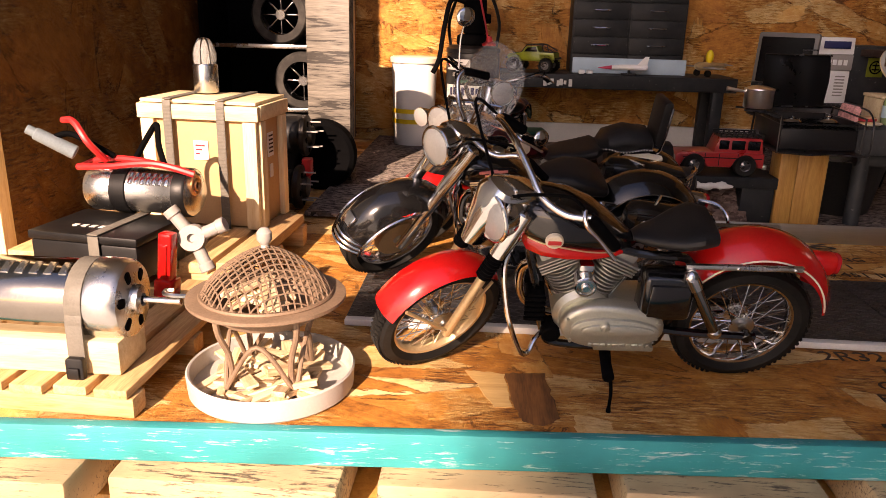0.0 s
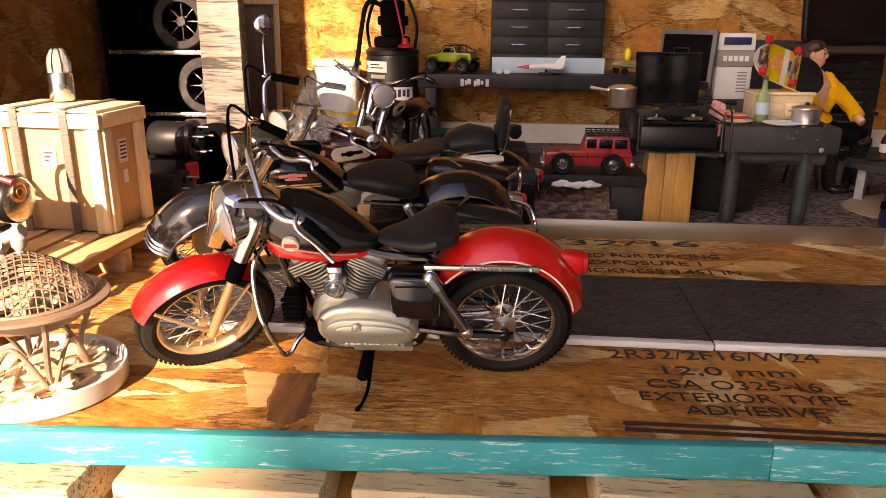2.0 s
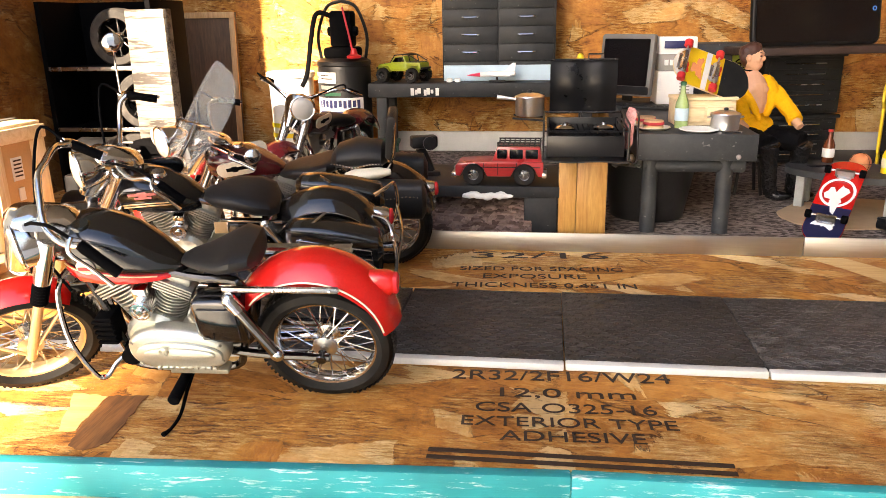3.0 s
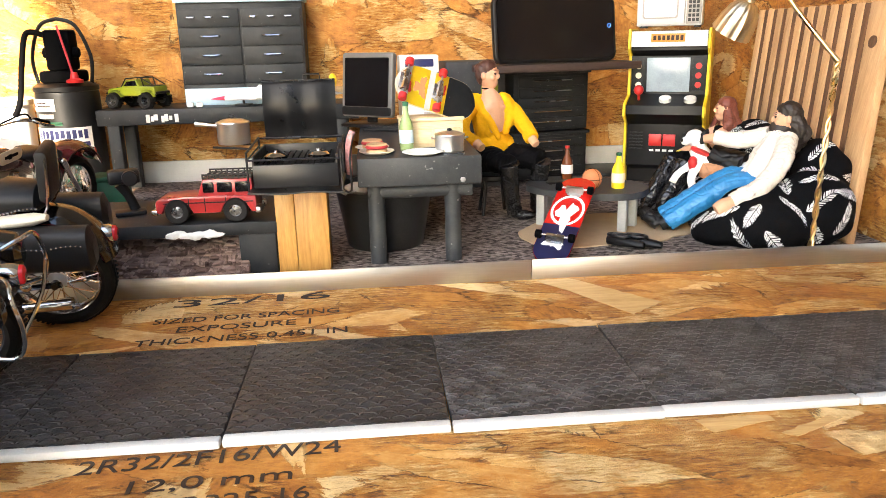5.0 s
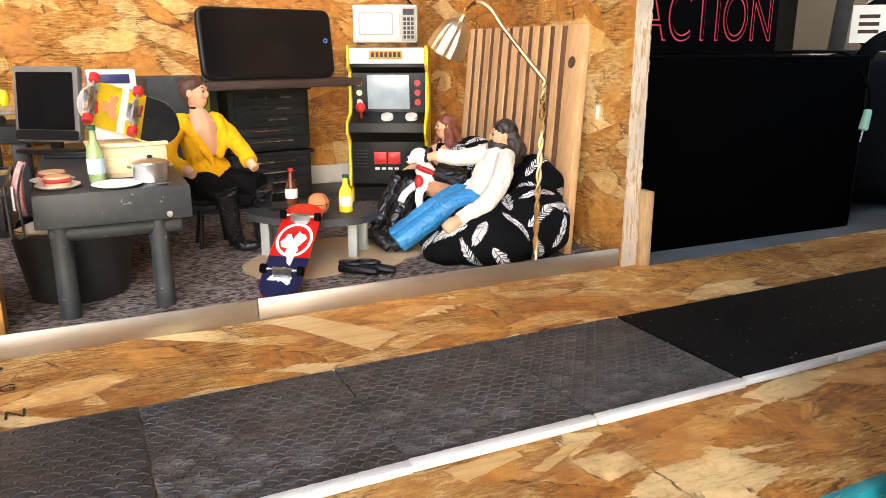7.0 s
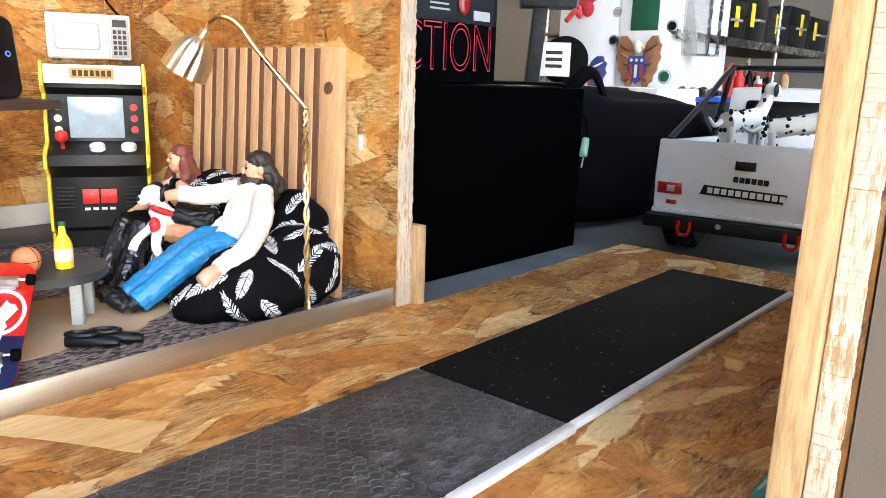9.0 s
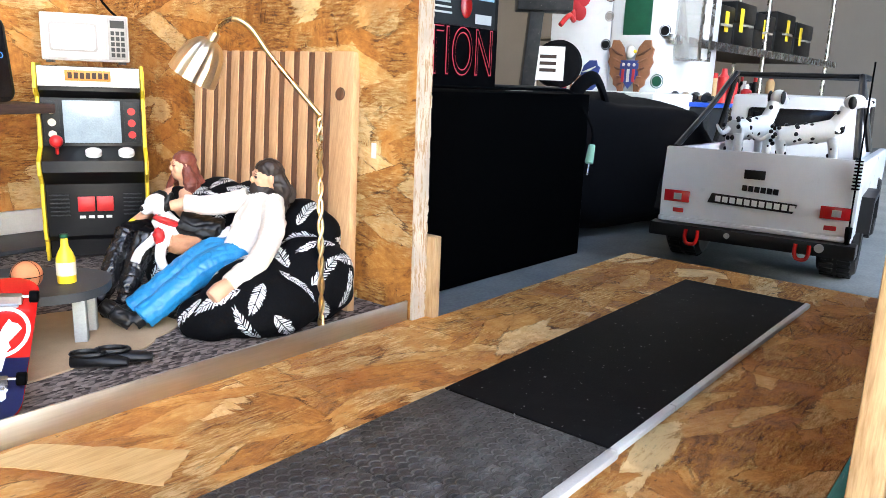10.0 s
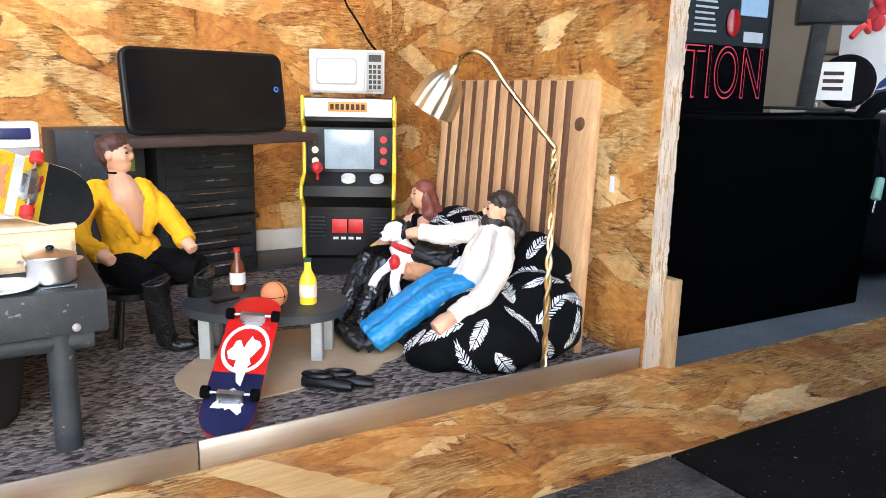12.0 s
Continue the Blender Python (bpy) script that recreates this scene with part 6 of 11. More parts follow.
arc = [(0.437 - 0.0192 * math.sin(radians(a)), 0.0465 + 0.0192 * math.cos(radians(a))) for a in range(-70, 96, 15)]
strap_round("strap", arc + [(0.4172, 0.040), (0.4170, 0.018)], (-0.0445, -0.0365), "grey ribbed tie-down strap round the motor", (-0.0405, 0.4150, 0.0195))
strap_round("strap", arc + [(0.4172, 0.040), (0.4170, 0.018)], (-0.113, -0.105), "grey ribbed tie-down strap round the motor")

# battery box, winch motor and cables
bat = thing("battery", pose(-0.086, 0.545, 0.0245, 0, 0, -8), "black battery box with a grey strap", "battery")
bm = B()
box(bm, -0.036, 0.034, -0.026, 0.026, 0, 0.022, 0.0015)
part("case", bm, BLACK, bat)
bm = B()
box(bm, -0.037, 0.035, -0.027, 0.027, 0.0222, 0.0275, 0.0012)
part("lid", bm, BLACK, bat, "black lid with faint marks")
bm = B()
for k in range(4):
    box(bm, -0.018 + k * 0.006, -0.0145 + k * 0.006, -0.012, -0.008, 0.0277, 0.0280)
part("marking", bm, OFFWHITE, bat)
bm = B()
box(bm, 0.004, 0.011, -0.0282, -0.0272, 0.0, 0.027, 0.0003)
box(bm, 0.004, 0.011, -0.0282, 0.027, 0.0277, 0.0286, 0.0003)
part("strap", bm, STRAP, bat)
w = thing("winch_motor", pose(-0.072, 0.572, 0.0675, 0, 90, -6), "chrome and black cylindrical winch motor with red cables", "motor")
bm = B()
lathe(bm, [(0, -0.038), (0.0135, -0.038), (0.0150, -0.036), (0.0150, -0.022), (0.0145, -0.021), (0.0145, 0.020), (0.0150, 0.021), (0.0150, 0.031), (0.012, 0.0335), (0, 0.034)], 36)
part("casing", bm, STEEL, w)
bm = B()
lathe(bm, [(0.0147, -0.0195), (0.0156, -0.019), (0.0156, -0.009), (0.0147, -0.0085)], 36)
part("band", bm, BLACK, w)
bm = B()
lathe(bm, [(0.0152, 0.0225), (0.0158, 0.023), (0.0158, 0.030), (0.0150, 0.0312)], 36)
part("band", bm, BLACK, w)
bm = B()
ring(bm, 0.0055, 0.0012, 22, 8, pose(-0.006, -0.004, 0.0345))
ring(bm, 0.0030, 0.0008, 18, 8, pose(-0.006, -0.004, 0.0355))
part("terminal", bm, COPPER, w)
bm = B()
for k in range(7):
    box(bm, -0.0160, -0.0140, -0.004, 0.004, -0.006 + k * 0.004, -0.0038 + k * 0.004, 0.0003, m=pose(0, 0, 0, 0, 0, 50))
part("fin", bm, CHROME, w)
CAB = (((-0.118, 0.575, 0.080), (-0.100, 0.570, 0.087), (-0.075, 0.565, 0.088), (-0.045, 0.560, 0.084)),
       ((-0.112, 0.562, 0.083), (-0.090, 0.556, 0.085), (-0.060, 0.555, 0.088), (-0.035, 0.556, 0.082)),
       ((-0.092, 0.560, 0.088), (-0.098, 0.552, 0.100), (-0.108, 0.556, 0.112), (-0.118, 0.562, 0.112)))
for k, pts in enumerate(CAB):
    bm = B()
    tube(bm, pts, 0.0021, 8, smooth=6)
    solid("cable", bm, RED_PLASTIC, "thick red battery cable looped over the winch motor", "cable", "red battery cables")
for k, pts in enumerate((((-0.090, 0.566, 0.090), (-0.100, 0.560, 0.098), (-0.114, 0.560, 0.104), (-0.124, 0.556, 0.101)), ((-0.080, 0.572, 0.086), (-0.076, 0.586, 0.100), (-0.068, 0.582, 0.108), (-0.064, 0.574, 0.096), (-0.058, 0.566, 0.086)))):
    bm = B()
    tube(bm, pts, 0.0019, 8, smooth=6)
    solid("cable", bm, MATT_BLACK, "black cable looped over the winch motor", "cable", "black cables")
bm = B()
cyl(bm, (-0.132, 0.553, 0.105), (-0.111, 0.560, 0.092), 0.0040, 0.0046, seg=16, bevel=0.0008)
cyl(bm, (-0.136, 0.552, 0.1075), (-0.131, 0.5535, 0.1045), 0.0030, seg=14, bevel=0.0005)
solid("cable_connector", bm, surf("blue_grey_plastic", (0.16, 0.20, 0.22), 0.35), "blue-grey plastic cable connector in the air on its cable", "connector")
bm = B()
c = Vector((-0.018, 0.506, 0.057))
lathe(bm, [(0, -0.0045), (0.0072, -0.0045), (0.0078, -0.003), (0.0078, 0.003), (0.0072, 0.0045), (0.0025, 0.0045), (0.0022, 0.002), (0, 0.002)], 24, Matrix.Translation(c) @ pose(0, 0, 0, 78, 0, 8))
for d in ((-0.62, 0.0, 0.80), (0.92, 0.05, 0.42), (0.42, -0.1, -0.92)):
    v = Vector(d).normalized()
    cyl(bm, c + v * 0.004, c + v * 0.0155, 0.0036, 0.0036, seg=16)
    cyl(bm, c + v * 0.0155, c + v * 0.0205, 0.0044, 0.0044, seg=16, bevel=0.0006)
solid("valve", bm, GREY_PLASTIC, "grey three-armed plastic valve on the battery", "valve")
bm = B()
box(bm, -0.004, 0.004, -0.004, 0.004, 0, 0.032, 0.0012)
box(bm, -0.005, 0.0055, -0.006, 0.006, -0.006, 0.005, 0.0012)
box(bm, -0.0022, 0.0022, -0.0055, -0.0035, 0.008, 0.026, 0.0006)
clamp = solid("clamp", bm, RED_PAINT, "bright red metal clamp standing beside the battery", "clamp", m=pose(-0.0315, 0.497, 0.0305, 0, 6, -8))

# fire pit
pit = thing("fire_pit", pose(0.042, 0.444, 0), "miniature fire pit with mesh dome over a round ash tray", "fire pit")
bm = B()
lathe(bm, [(0, 0.0004), (0.0395, 0.0004), (0.0405, 0.0015), (0.0412, 0.0112), (0.0404, 0.0120), (0.0394, 0.0115), (0.0388, 0.003), (0, 0.0026)], 56, pose(0, 0.0025, 0))
part("tray", bm, TRAY_GREY, pit, "pale grey round tray")
bm = B()
lathe(bm, [(0.0255, 0.0480), (0.0365, 0.0475), (0.0378, 0.0485), (0.0378, 0.0500), (0.0365, 0.0505), (0.0255, 0.0500)], 56, close=True)
part("ring", bm, RUST_WIRE, pit, "brown metal rim")
bm = B()
lathe(bm, [(0.027, 0.0478), (0.022, 0.040), (0.010, 0.036), (0, 0.0355), (0, 0.0345), (0.011, 0.035), (0.023, 0.039), (0.028, 0.0472)], 40)
part("bowl", bm, RUST_WIRE, pit)
for k in range(4):
    a = radians(45 + 90 * k)
    bm = B()
    tube(bm, [(r * math.cos(a), r * math.sin(a), z) for r, z in ((0.0275, 0.0478), (0.0262, 0.036), (0.0215, 0.024), (0.0205, 0.012), (0.0255, 0.0036))], 0.0015, 8, smooth=6)
    part("leg", bm, RUST_WIRE, pit)
    bm = B()
    b = radians(135 + 90 * k)
    tube(bm, [(0.024 * math.cos(a), 0.024 * math.sin(a), 0.006), (0.019 * math.cos((a + b) / 2), 0.019 * math.sin((a + b) / 2), 0.030), (0.024 * math.cos(b), 0.024 * math.sin(b), 0.006)], 0.0012, 8, smooth=8)
    part("arch", bm, RUST_WIRE, pit)
bm = B()
n, R0 = 34, 0.031
def dome(u, v):
    d = math.hypot(u, v)
    return (u * R0, v * R0, 0.0505 + 0.0240 * (1 - d) ** 0.72 * (1 + 0.22 * d))
for k in range(-9, 10):
    u = k / 9.6
    h = math.sqrt(max(0, 1 - u * u))
    for q in (0, 1):
        pts = [dome(u, h * (-1 + 2 * i / 16)) if q else dome(h * (-1 + 2 * i / 16), u) for i in range(17)]
        pts = [Matrix.Rotation(radians(35), 4, "Z") @ Vector(p) for p in pts]
        tube(bm, pts, 0.00042, 5)
ring(bm, R0, 0.0011, 48, 6, pose(0, 0, 0.0508))
part("mesh_dome", bm, RUST_WIRE, pit, "woven brown wire mesh lid")
bm = B()
lathe(bm, [(0, 0.073), (0.0022, 0.0732), (0.0018, 0.0745), (0.0036, 0.077), (0.0036, 0.0805), (0.002, 0.0825), (0, 0.083)], 16)
part("knob", bm, GREY_PLASTIC, pit)
bm = B()
tube(bm, [(-0.036, -0.006, 0.0490), (-0.043, -0.009, 0.0500), (-0.0475, -0.007, 0.0500), (-0.0485, -0.003, 0.050), (-0.045, -0.002, 0.050)], 0.0011, 6, smooth=5)
part("hook", bm, STEEL, pit)
CHIP = timber("wood_chip", (0.80, 0.64, 0.42), (0.46, 0.29, 0.14), "x", wear=0.3)
rng = random.Random(4)
for k in range(46):
    a, r = rng.uniform(0, 6.283), 0.031 * math.sqrt(rng.random())
    ln, wd, th = rng.uniform(0.018, 0.040), rng.uniform(0.0030, 0.0075), rng.uniform(0.0014, 0.0032)
    r = min(r, 0.0365 - ln / 2)
    bm = B()
    box(bm, -ln / 2, ln / 2, -wd / 2, wd / 2, -th / 2, th / 2, 0.0003, seg=1)
    for v in bm.verts:
        v.co.y *= 1 + 0.5 * (v.co.x / ln) * rng.choice((-1, 1)) * 0.8
    solid("wood_chip", bm, CHIP, "split kindling stick lying in the ash tray", "kindling", "kindling in the ash tray",
          m=pose(0.042 + r * math.cos(a), 0.444 + r * math.sin(a), 0.0048 + 0.0075 * rng.random() * (1 - r / 0.045), rng.uniform(-12, 12), rng.uniform(-16, 16), rng.uniform(0, 360)))
for k in range(9):
    a, r = rng.uniform(0, 6.283), 0.020 * rng.random()
    bm = B()
    box(bm, -0.013, 0.013, -0.0035, 0.0035, -0.0014, 0.0014, 0.0003, seg=1)
    solid("wood_chip", bm, CHIP, "split kindling stick under the mesh dome", "kindling", "kindling under the mesh dome",
          m=pose(0.042 + r * math.cos(a), 0.444 + r * math.sin(a), 0.0405 + 0.0135 * rng.random(), rng.uniform(-10, 10), rng.uniform(-10, 10), rng.uniform(0, 360)))

# crate with straps
cr = thing("crate", pose(-0.062, 0.672, 0.0242, 0, 0, -4), "pale wooden crate held by two grey straps", "crate")
W2, D2, H2 = 0.0435, 0.030, 0.090
bm = B()
box(bm, -W2 + 0.002, W2 - 0.002, -D2 + 0.002, D2 - 0.002, 0.001, H2 - 0.002, 0.0005)
part("panel", bm, KRAFT, cr, "tan fibreboard panels")
for sx in (-1, 1):
    for sy in (-1, 1):
        bm = B()
        x, y = sx * (W2 - 0.005), sy * D2
        box(bm, x - 0.005, x + 0.005, y - 0.0022, y + 0.0022, 0, H2 - 0.011, 0.0006)
        part("post", bm, PALE_PINE_Z, cr)
        bm = B()
        box(bm, sx * W2 - 0.0022, sx * W2 + 0.0022, sy * (D2 - 0.008) - 0.005, sy * (D2 - 0.008) + 0.005, 0, H2 - 0.011, 0.0006)
        part("post", bm, PALE_PINE_Z, cr)
for sy in (-1, 1):
    bm = B()
    box(bm, -W2 - 0.002, W2 + 0.002, sy * D2 - 0.0026, sy * D2 + 0.0026, H2 - 0.0105, H2, 0.0006)
    part("top_rail", bm, PALE_PINE, cr)
for sx in (-1, 1):
    bm = B()
    box(bm, sx * W2 - 0.0026, sx * W2 + 0.0026, -D2 + 0.003, D2 - 0.003, H2 - 0.0105, H2 + 0.0005, 0.0006)
    part("top_rail", bm, PALE_PINE, cr)
bm = B()
box(bm, -W2, W2, -D2 - 0.0004, D2, H2 + 0.0007, H2 + 0.0032, 0.0005)
part("lid", bm, PALE_PINE, cr)
bm = B()
box(bm, -0.0055, 0.0055, -D2 + 0.0010, -D2 + 0.0018, 0.050, 0.064)
part("label_sheet", bm, PAPER, cr, "white paper label")
bm = B()
for k in range(3):
    box(bm, -0.004, 0.003 - 0.002 * k, -D2 + 0.0006, -D2 + 0.0009, 0.060 - k * 0.003, 0.0612 - k * 0.003)
part("label_bar", bm, FLAG_RED, cr)
bm = B()
box(bm, W2 - 0.0018, W2 - 0.0011, -0.006, 0.005, 0.050, 0.068)
box(bm, W2 - 0.0018, W2 - 0.0011, -0.003, 0.003, 0.034, 0.044)
part("label_sheet", bm, PAPER, cr, "white paper label")
bm = B()
for k in range(5):
    box(bm, W2 - 0.0010, W2 - 0.0007, -0.0045, 0.0035, 0.053 + k * 0.003, 0.0542 + k * 0.003)
part("label_bar", bm, INK, cr)
for x in (-0.022, 0.018):
    bm = B()
    box(bm, x - 0.0032, x + 0.0032, -D2 - 0.0036, -D2 - 0.0026, 0.0, H2 + 0.003, 0.0003)
    box(bm, x - 0.0032, x + 0.0032, -D2 - 0.003, D2 + 0.003, H2 + 0.0034, H2 + 0.0043, 0.0003)
    for k in range(34):
        box(bm, x - 0.0028, x + 0.0028, -D2 - 0.0040, -D2 - 0.0035, 0.002 + k * 0.0026, 0.0034 + k * 0.0026)
    part("strap", bm, STRAP, cr, "grey ribbed strap")
lamp = thing("beacon", pose(-0.073, 0.686, 0.1186), "bright metal beacon with a clear dome on the crate", "beacon")
bm = B()
lathe(bm, [(0, 0), (0.0088, 0), (0.0092, 0.0006), (0.0092, 0.020), (0.0082, 0.0215), (0, 0.0215)], 28)
part("base", bm, STEEL, lamp)
bm = B()
lathe(bm, [(0.0084, 0.0215), (0.0086, 0.029), (0.0074, 0.0345), (0.0045, 0.0385), (0, 0.0398)], 28)
part("dome", bm, CLEAR, lamp, "clear dome")
bm = B()
for k in range(8):
    a = radians(45 * k)
    tube(bm, [(0.0086 * math.cos(a), 0.0086 * math.sin(a), 0.0215), (0.0088 * math.cos(a), 0.0088 * math.sin(a), 0.029), (0.0050 * math.cos(a), 0.0050 * math.sin(a), 0.0383), (0, 0, 0.0402)], 0.0005, 6, smooth=4)
part("guard", bm, CHROME, lamp)

# grey board, rack of wheels, brown sheet
bm = B()
box(bm, -0.0235, 0.0235, -0.007, 0.007, 0, 0.204, 0.001)
for v in bm.verts:
    v.co.y += 0.0006 * noise.noise(v.co * 70)
GREY_BOARD = timber("grey_board", (0.19, 0.168, 0.138), (0.022, 0.017, 0.013), "x", rings=46, wear=0.15, bump=1.0, cut=0.44)
solid("wood_plank", bm, GREY_BOARD, "weathered grey rough-sawn plank standing upright", "plank", m=pose(-0.024, 0.908, 0.0002, 0, 0, -8))
rack = thing("wheel_rack", pose(-0.118, 0.985, 0.0002), "black rack holding model car wheels", "rack")
for x in (-0.055, 0.075):
    bm = B()
    box(bm, x - 0.003, x + 0.003, -0.04, 0.04, 0, 0.215, 0.0006)
    part("side", bm, MATT_BLACK, rack)
bm = B()
box(bm, -0.052, 0.072, 0.036, 0.040, 0, 0.215)
part("back_panel", bm, MATT_BLACK, rack)
for z in (0.004, 0.072, 0.140):
    bm = B()
    box(bm, -0.052, 0.072, -0.038, 0.036, z, z + 0.003)
    part("shelf", bm, MATT_BLACK, rack)
    bm = B()
    box(bm, -0.052, 0.072, -0.041, -0.0385, z, z + 0.0045, 0.0006)
    part("shelf_rail", bm, STEEL, rack, "bright front rail")


def car_wheel(m, R, w):
    p = thing("car_wheel", m, "model car wheel with chrome spokes and black tyre", "wheel", "wheels on the rack")
    bm = B()
    lathe(bm, [(R * 0.66, -w), (R * 0.9, -w * 1.02), (R * 0.985, -w * 0.75), (R, -w * 0.3), (R, w * 0.3), (R * 0.985, w * 0.75), (R * 0.9, w * 1.02), (R * 0.66, w)], 40, close=True)
    part("tyre", bm, DUSTY_RUBBER, p)
    bm = B()
    lathe(bm, [(R * 0.67, -w), (R * 0.64, -w * 0.9), (R * 0.63, -w * 0.3), (R * 0.63, w * 0.8), (R * 0.67, w)], 40)
    lathe(bm, [(0, -w * 0.7), (R * 0.16, -w * 0.7), (R * 0.18, -w * 0.5), (R * 0.18, 0), (0, 0)], 20)
    for k in range(8):
        a = radians(45 * k)
        box(bm, R * 0.12, R * 0.63, -R * 0.020, R * 0.020, -w * 0.35, -w * 0.1, 0.0004, m=pose(0, 0, 0, 0, 0, 45 * k))
    part("rim", bm, DARK_RIM, p)
    return p


car_wheel(pose(-0.064, 0.958, 0.1060, -90), 0.032, 0.012)
car_wheel(pose(-0.088, 0.962, 0.1755, -90), 0.032, 0.012)
car_wheel(pose(-0.078, 0.960, 0.0395, -90), 0.032, 0.012)
# spare axle hubs and a bare tyre stacked beside the rack
hub = thing("axle_hub", pose(-0.033, 0.838, 0.0002), "black metal axle with two studded hub flanges", "axle")
bm = B()
box(bm, -0.056, -0.014, -0.018, 0.022, 0, 0.047, 0.004)
lathe(bm, [(0, -0.044), (0.016, -0.044), (0.0185, -0.040), (0.0185, -0.010), (0.0165, -0.006), (0, -0.006)], 34, pose(0, 0, 0.0635, 0, 90, 0))
lathe(bm, [(0, -0.040), (0.014, -0.040), (0.016, -0.036), (0.016, -0.008), (0, -0.006)], 34, pose(0.004, -0.043, 0.0215, 0, 90, 0))
part("barrel", bm, BLACK, hub)
for (hx, hy, hz), r in (((0.0, 0.0, 0.0635), 0.0200), ((0.004, -0.043, 0.0215), 0.0208)):
    bm = B()
    lathe(bm, [(0, -0.006), (r * 0.9, -0.006), (r, -0.004), (r, 0.0), (r * 0.86, 0.0016), (r * 0.5, 0.0018), (r * 0.44, 0.006), (r * 0.2, 0.0066), (0, 0.0066)], 34, pose(hx, hy, hz, 0, 90, 0))
    flange = part("flange", bm, OLD_IRON, hub, "worn dark iron flange")
    for k in range(5):
        a = radians(72 * k + 12)
        bm = B()
        cyl(bm, (hx + 0.001, hy + r * 0.66 * math.cos(a), hz + r * 0.66 * math.sin(a)), (hx + 0.013, hy + r * 0.66 * math.cos(a), hz + r * 0.66 * math.sin(a)), 0.0008, seg=8)
        part("stud", bm, GREY_PLASTIC, flange)
    bm = B()
    for k in range(5):
        a = radians(72 * k + 48)
        cyl(bm, (hx + 0.0012, hy + r * 0.68 * math.cos(a), hz + r * 0.68 * math.sin(a)), (hx + 0.0022, hy + r * 0.68 * math.cos(a), hz + r * 0.68 * math.sin(a)), 0.0028, seg=12)
    part("bore", bm, MATT_BLACK, flange)
bm = B()
box(bm, 0.002, 0.011, -0.036, -0.024, 0.030, 0.047, 0.0016)
box(bm, 0.004, 0.009, -0.034, -0.028, 0.014, 0.0297, 0.0012)
part("caliper", bm, RED_PLASTIC, hub, "red brake caliper")
ty = thing("spare_tyre", pose(-0.030, 0.884, 0.0372, -90), "bare black model car tyre standing by the rack", "tyre")
bm = B()
lathe(bm, [(0.020, -0.011), (0.032, -0.0125), (0.0362, -0.009), (0.037, -0.003), (0.037, 0.003), (0.0362, 0.009), (0.032, 0.0125), (0.020, 0.011)], 44, close=True)
part("carcass", bm, MATT_BLACK, ty)
bm = B()
lathe(bm, [(0, -0.004), (0.0198, -0.006), (0.0202, 0.006), (0, 0.004)], 30)
part("rim", bm, MATT_BLACK, ty)
bm = B()
box(bm, -0.060, 0.060, -0.003, 0.003, 0, 0.198, 0.0006)
DARK_PLY = timber("dark_plywood", (0.12, 0.065, 0.03), (0.05, 0.025, 0.012), "z", wear=0.2)
solid("plywood_sheet", bm, DARK_PLY, "dark brown plywood sheet leaning at the back", "plywood sheet", m=pose(-0.1105, 1.196, 0.0062, -3, 0, 0))
bm = B()
box(bm, -0.060, 0.060, -0.0065, -0.0035, 0.190, 0.198, 0.0006)
box(bm, 0.052, 0.060, -0.0065, -0.0035, 0, 0.1895, 0.0006)
solid("sheet_frame", bm, PINE_Z, "brown pine edging on the plywood sheet", "frame", m=pose(-0.1105, 1.196, 0.0062, -3, 0, 0))
bk = thing("bucket", pose(0.038, 1.165, 0.0062), "white plastic bucket with a label at the back wall", "bucket")
bm = B()
lathe(bm, [(0, 0), (0.027, 0), (0.0275, 0.001), (0.031, 0.112), (0, 0.112)], 36)
part("body", bm, WHITE, bk)
bm = B()
lathe(bm, [(0.0312, 0.110), (0.0335, 0.111), (0.0335, 0.117), (0.031, 0.1185), (0, 0.1185)], 36)
part("lid", bm, CREAM, bk)
bm = B()
for z, mt in ((0.030, 0), (0.044, 0)):
    lathe(bm, [(0.0286 + z * 0.035, z), (0.0289 + z * 0.035, z), (0.0292 + z * 0.035, z + 0.006), (0.0289 + z * 0.035, z + 0.006)], 36, close=True)
part("label_band", bm, YELLOW, bk)

# ---- workshop side ----
vac = thing("air_compressor", pose(0.118, 1.150, 0.0062), "black upright shop compressor with white labels and hose", "compressor")
bm = B()
lathe(bm, [(0, 0), (0.033, 0), (0.0355, 0.003), (0.0355, 0.122), (0.0345, 0.126), (0.0360, 0.127), (0.0360, 0.132), (0.030, 0.136), (0, 0.136)], 40)
part("tank", bm, BLACK, vac)
bm = B()
box(bm, -0.022, 0.022, -0.020, 0.020, 0.136, 0.150, 0.004)
box(bm, -0.014, 0.016, -0.014, 0.014, 0.150, 0.196, 0.004)
cyl(bm, (-0.018, -0.004, 0.170), (0.022, -0.004, 0.170), 0.006, seg=16, bevel=0.001)
part("motor", bm, MATT_BLACK, vac)
bm = B()
for s in (-1, 1):
    tube(bm, [(0.030 * s, 0, 0.134), (0.033 * s, 0, 0.165), (0.020 * s, 0, 0.200), (0, 0, 0.208)], 0.0022, 8, smooth=5)
part("handle", bm, BLACK, vac)
bm = B()
tube(bm, [(-0.012, -0.012, 0.190), (-0.030, -0.014, 0.192), (-0.038, -0.018, 0.160), (-0.044, -0.024, 0.118), (-0.052, -0.026, 0.100)], 0.0032, 10, smooth=7)
part("hose", bm, MATT_BLACK, vac)
bm = B()
tube(bm, [(0.006, -0.018, 0.200), (0.016, -0.024, 0.160), (0.020, -0.026, 0.140)], 0.0013, 8, smooth=4)
part("wand", bm, FLAG_RED, vac)
bm = B()
lathe(bm, [(0, 0), (0.009, 0), (0.0095, 0.003), (0.005, 0.005), (0.0032, 0.012), (0, 0.012)], 20, pose(0.021, -0.027, 0.1365))
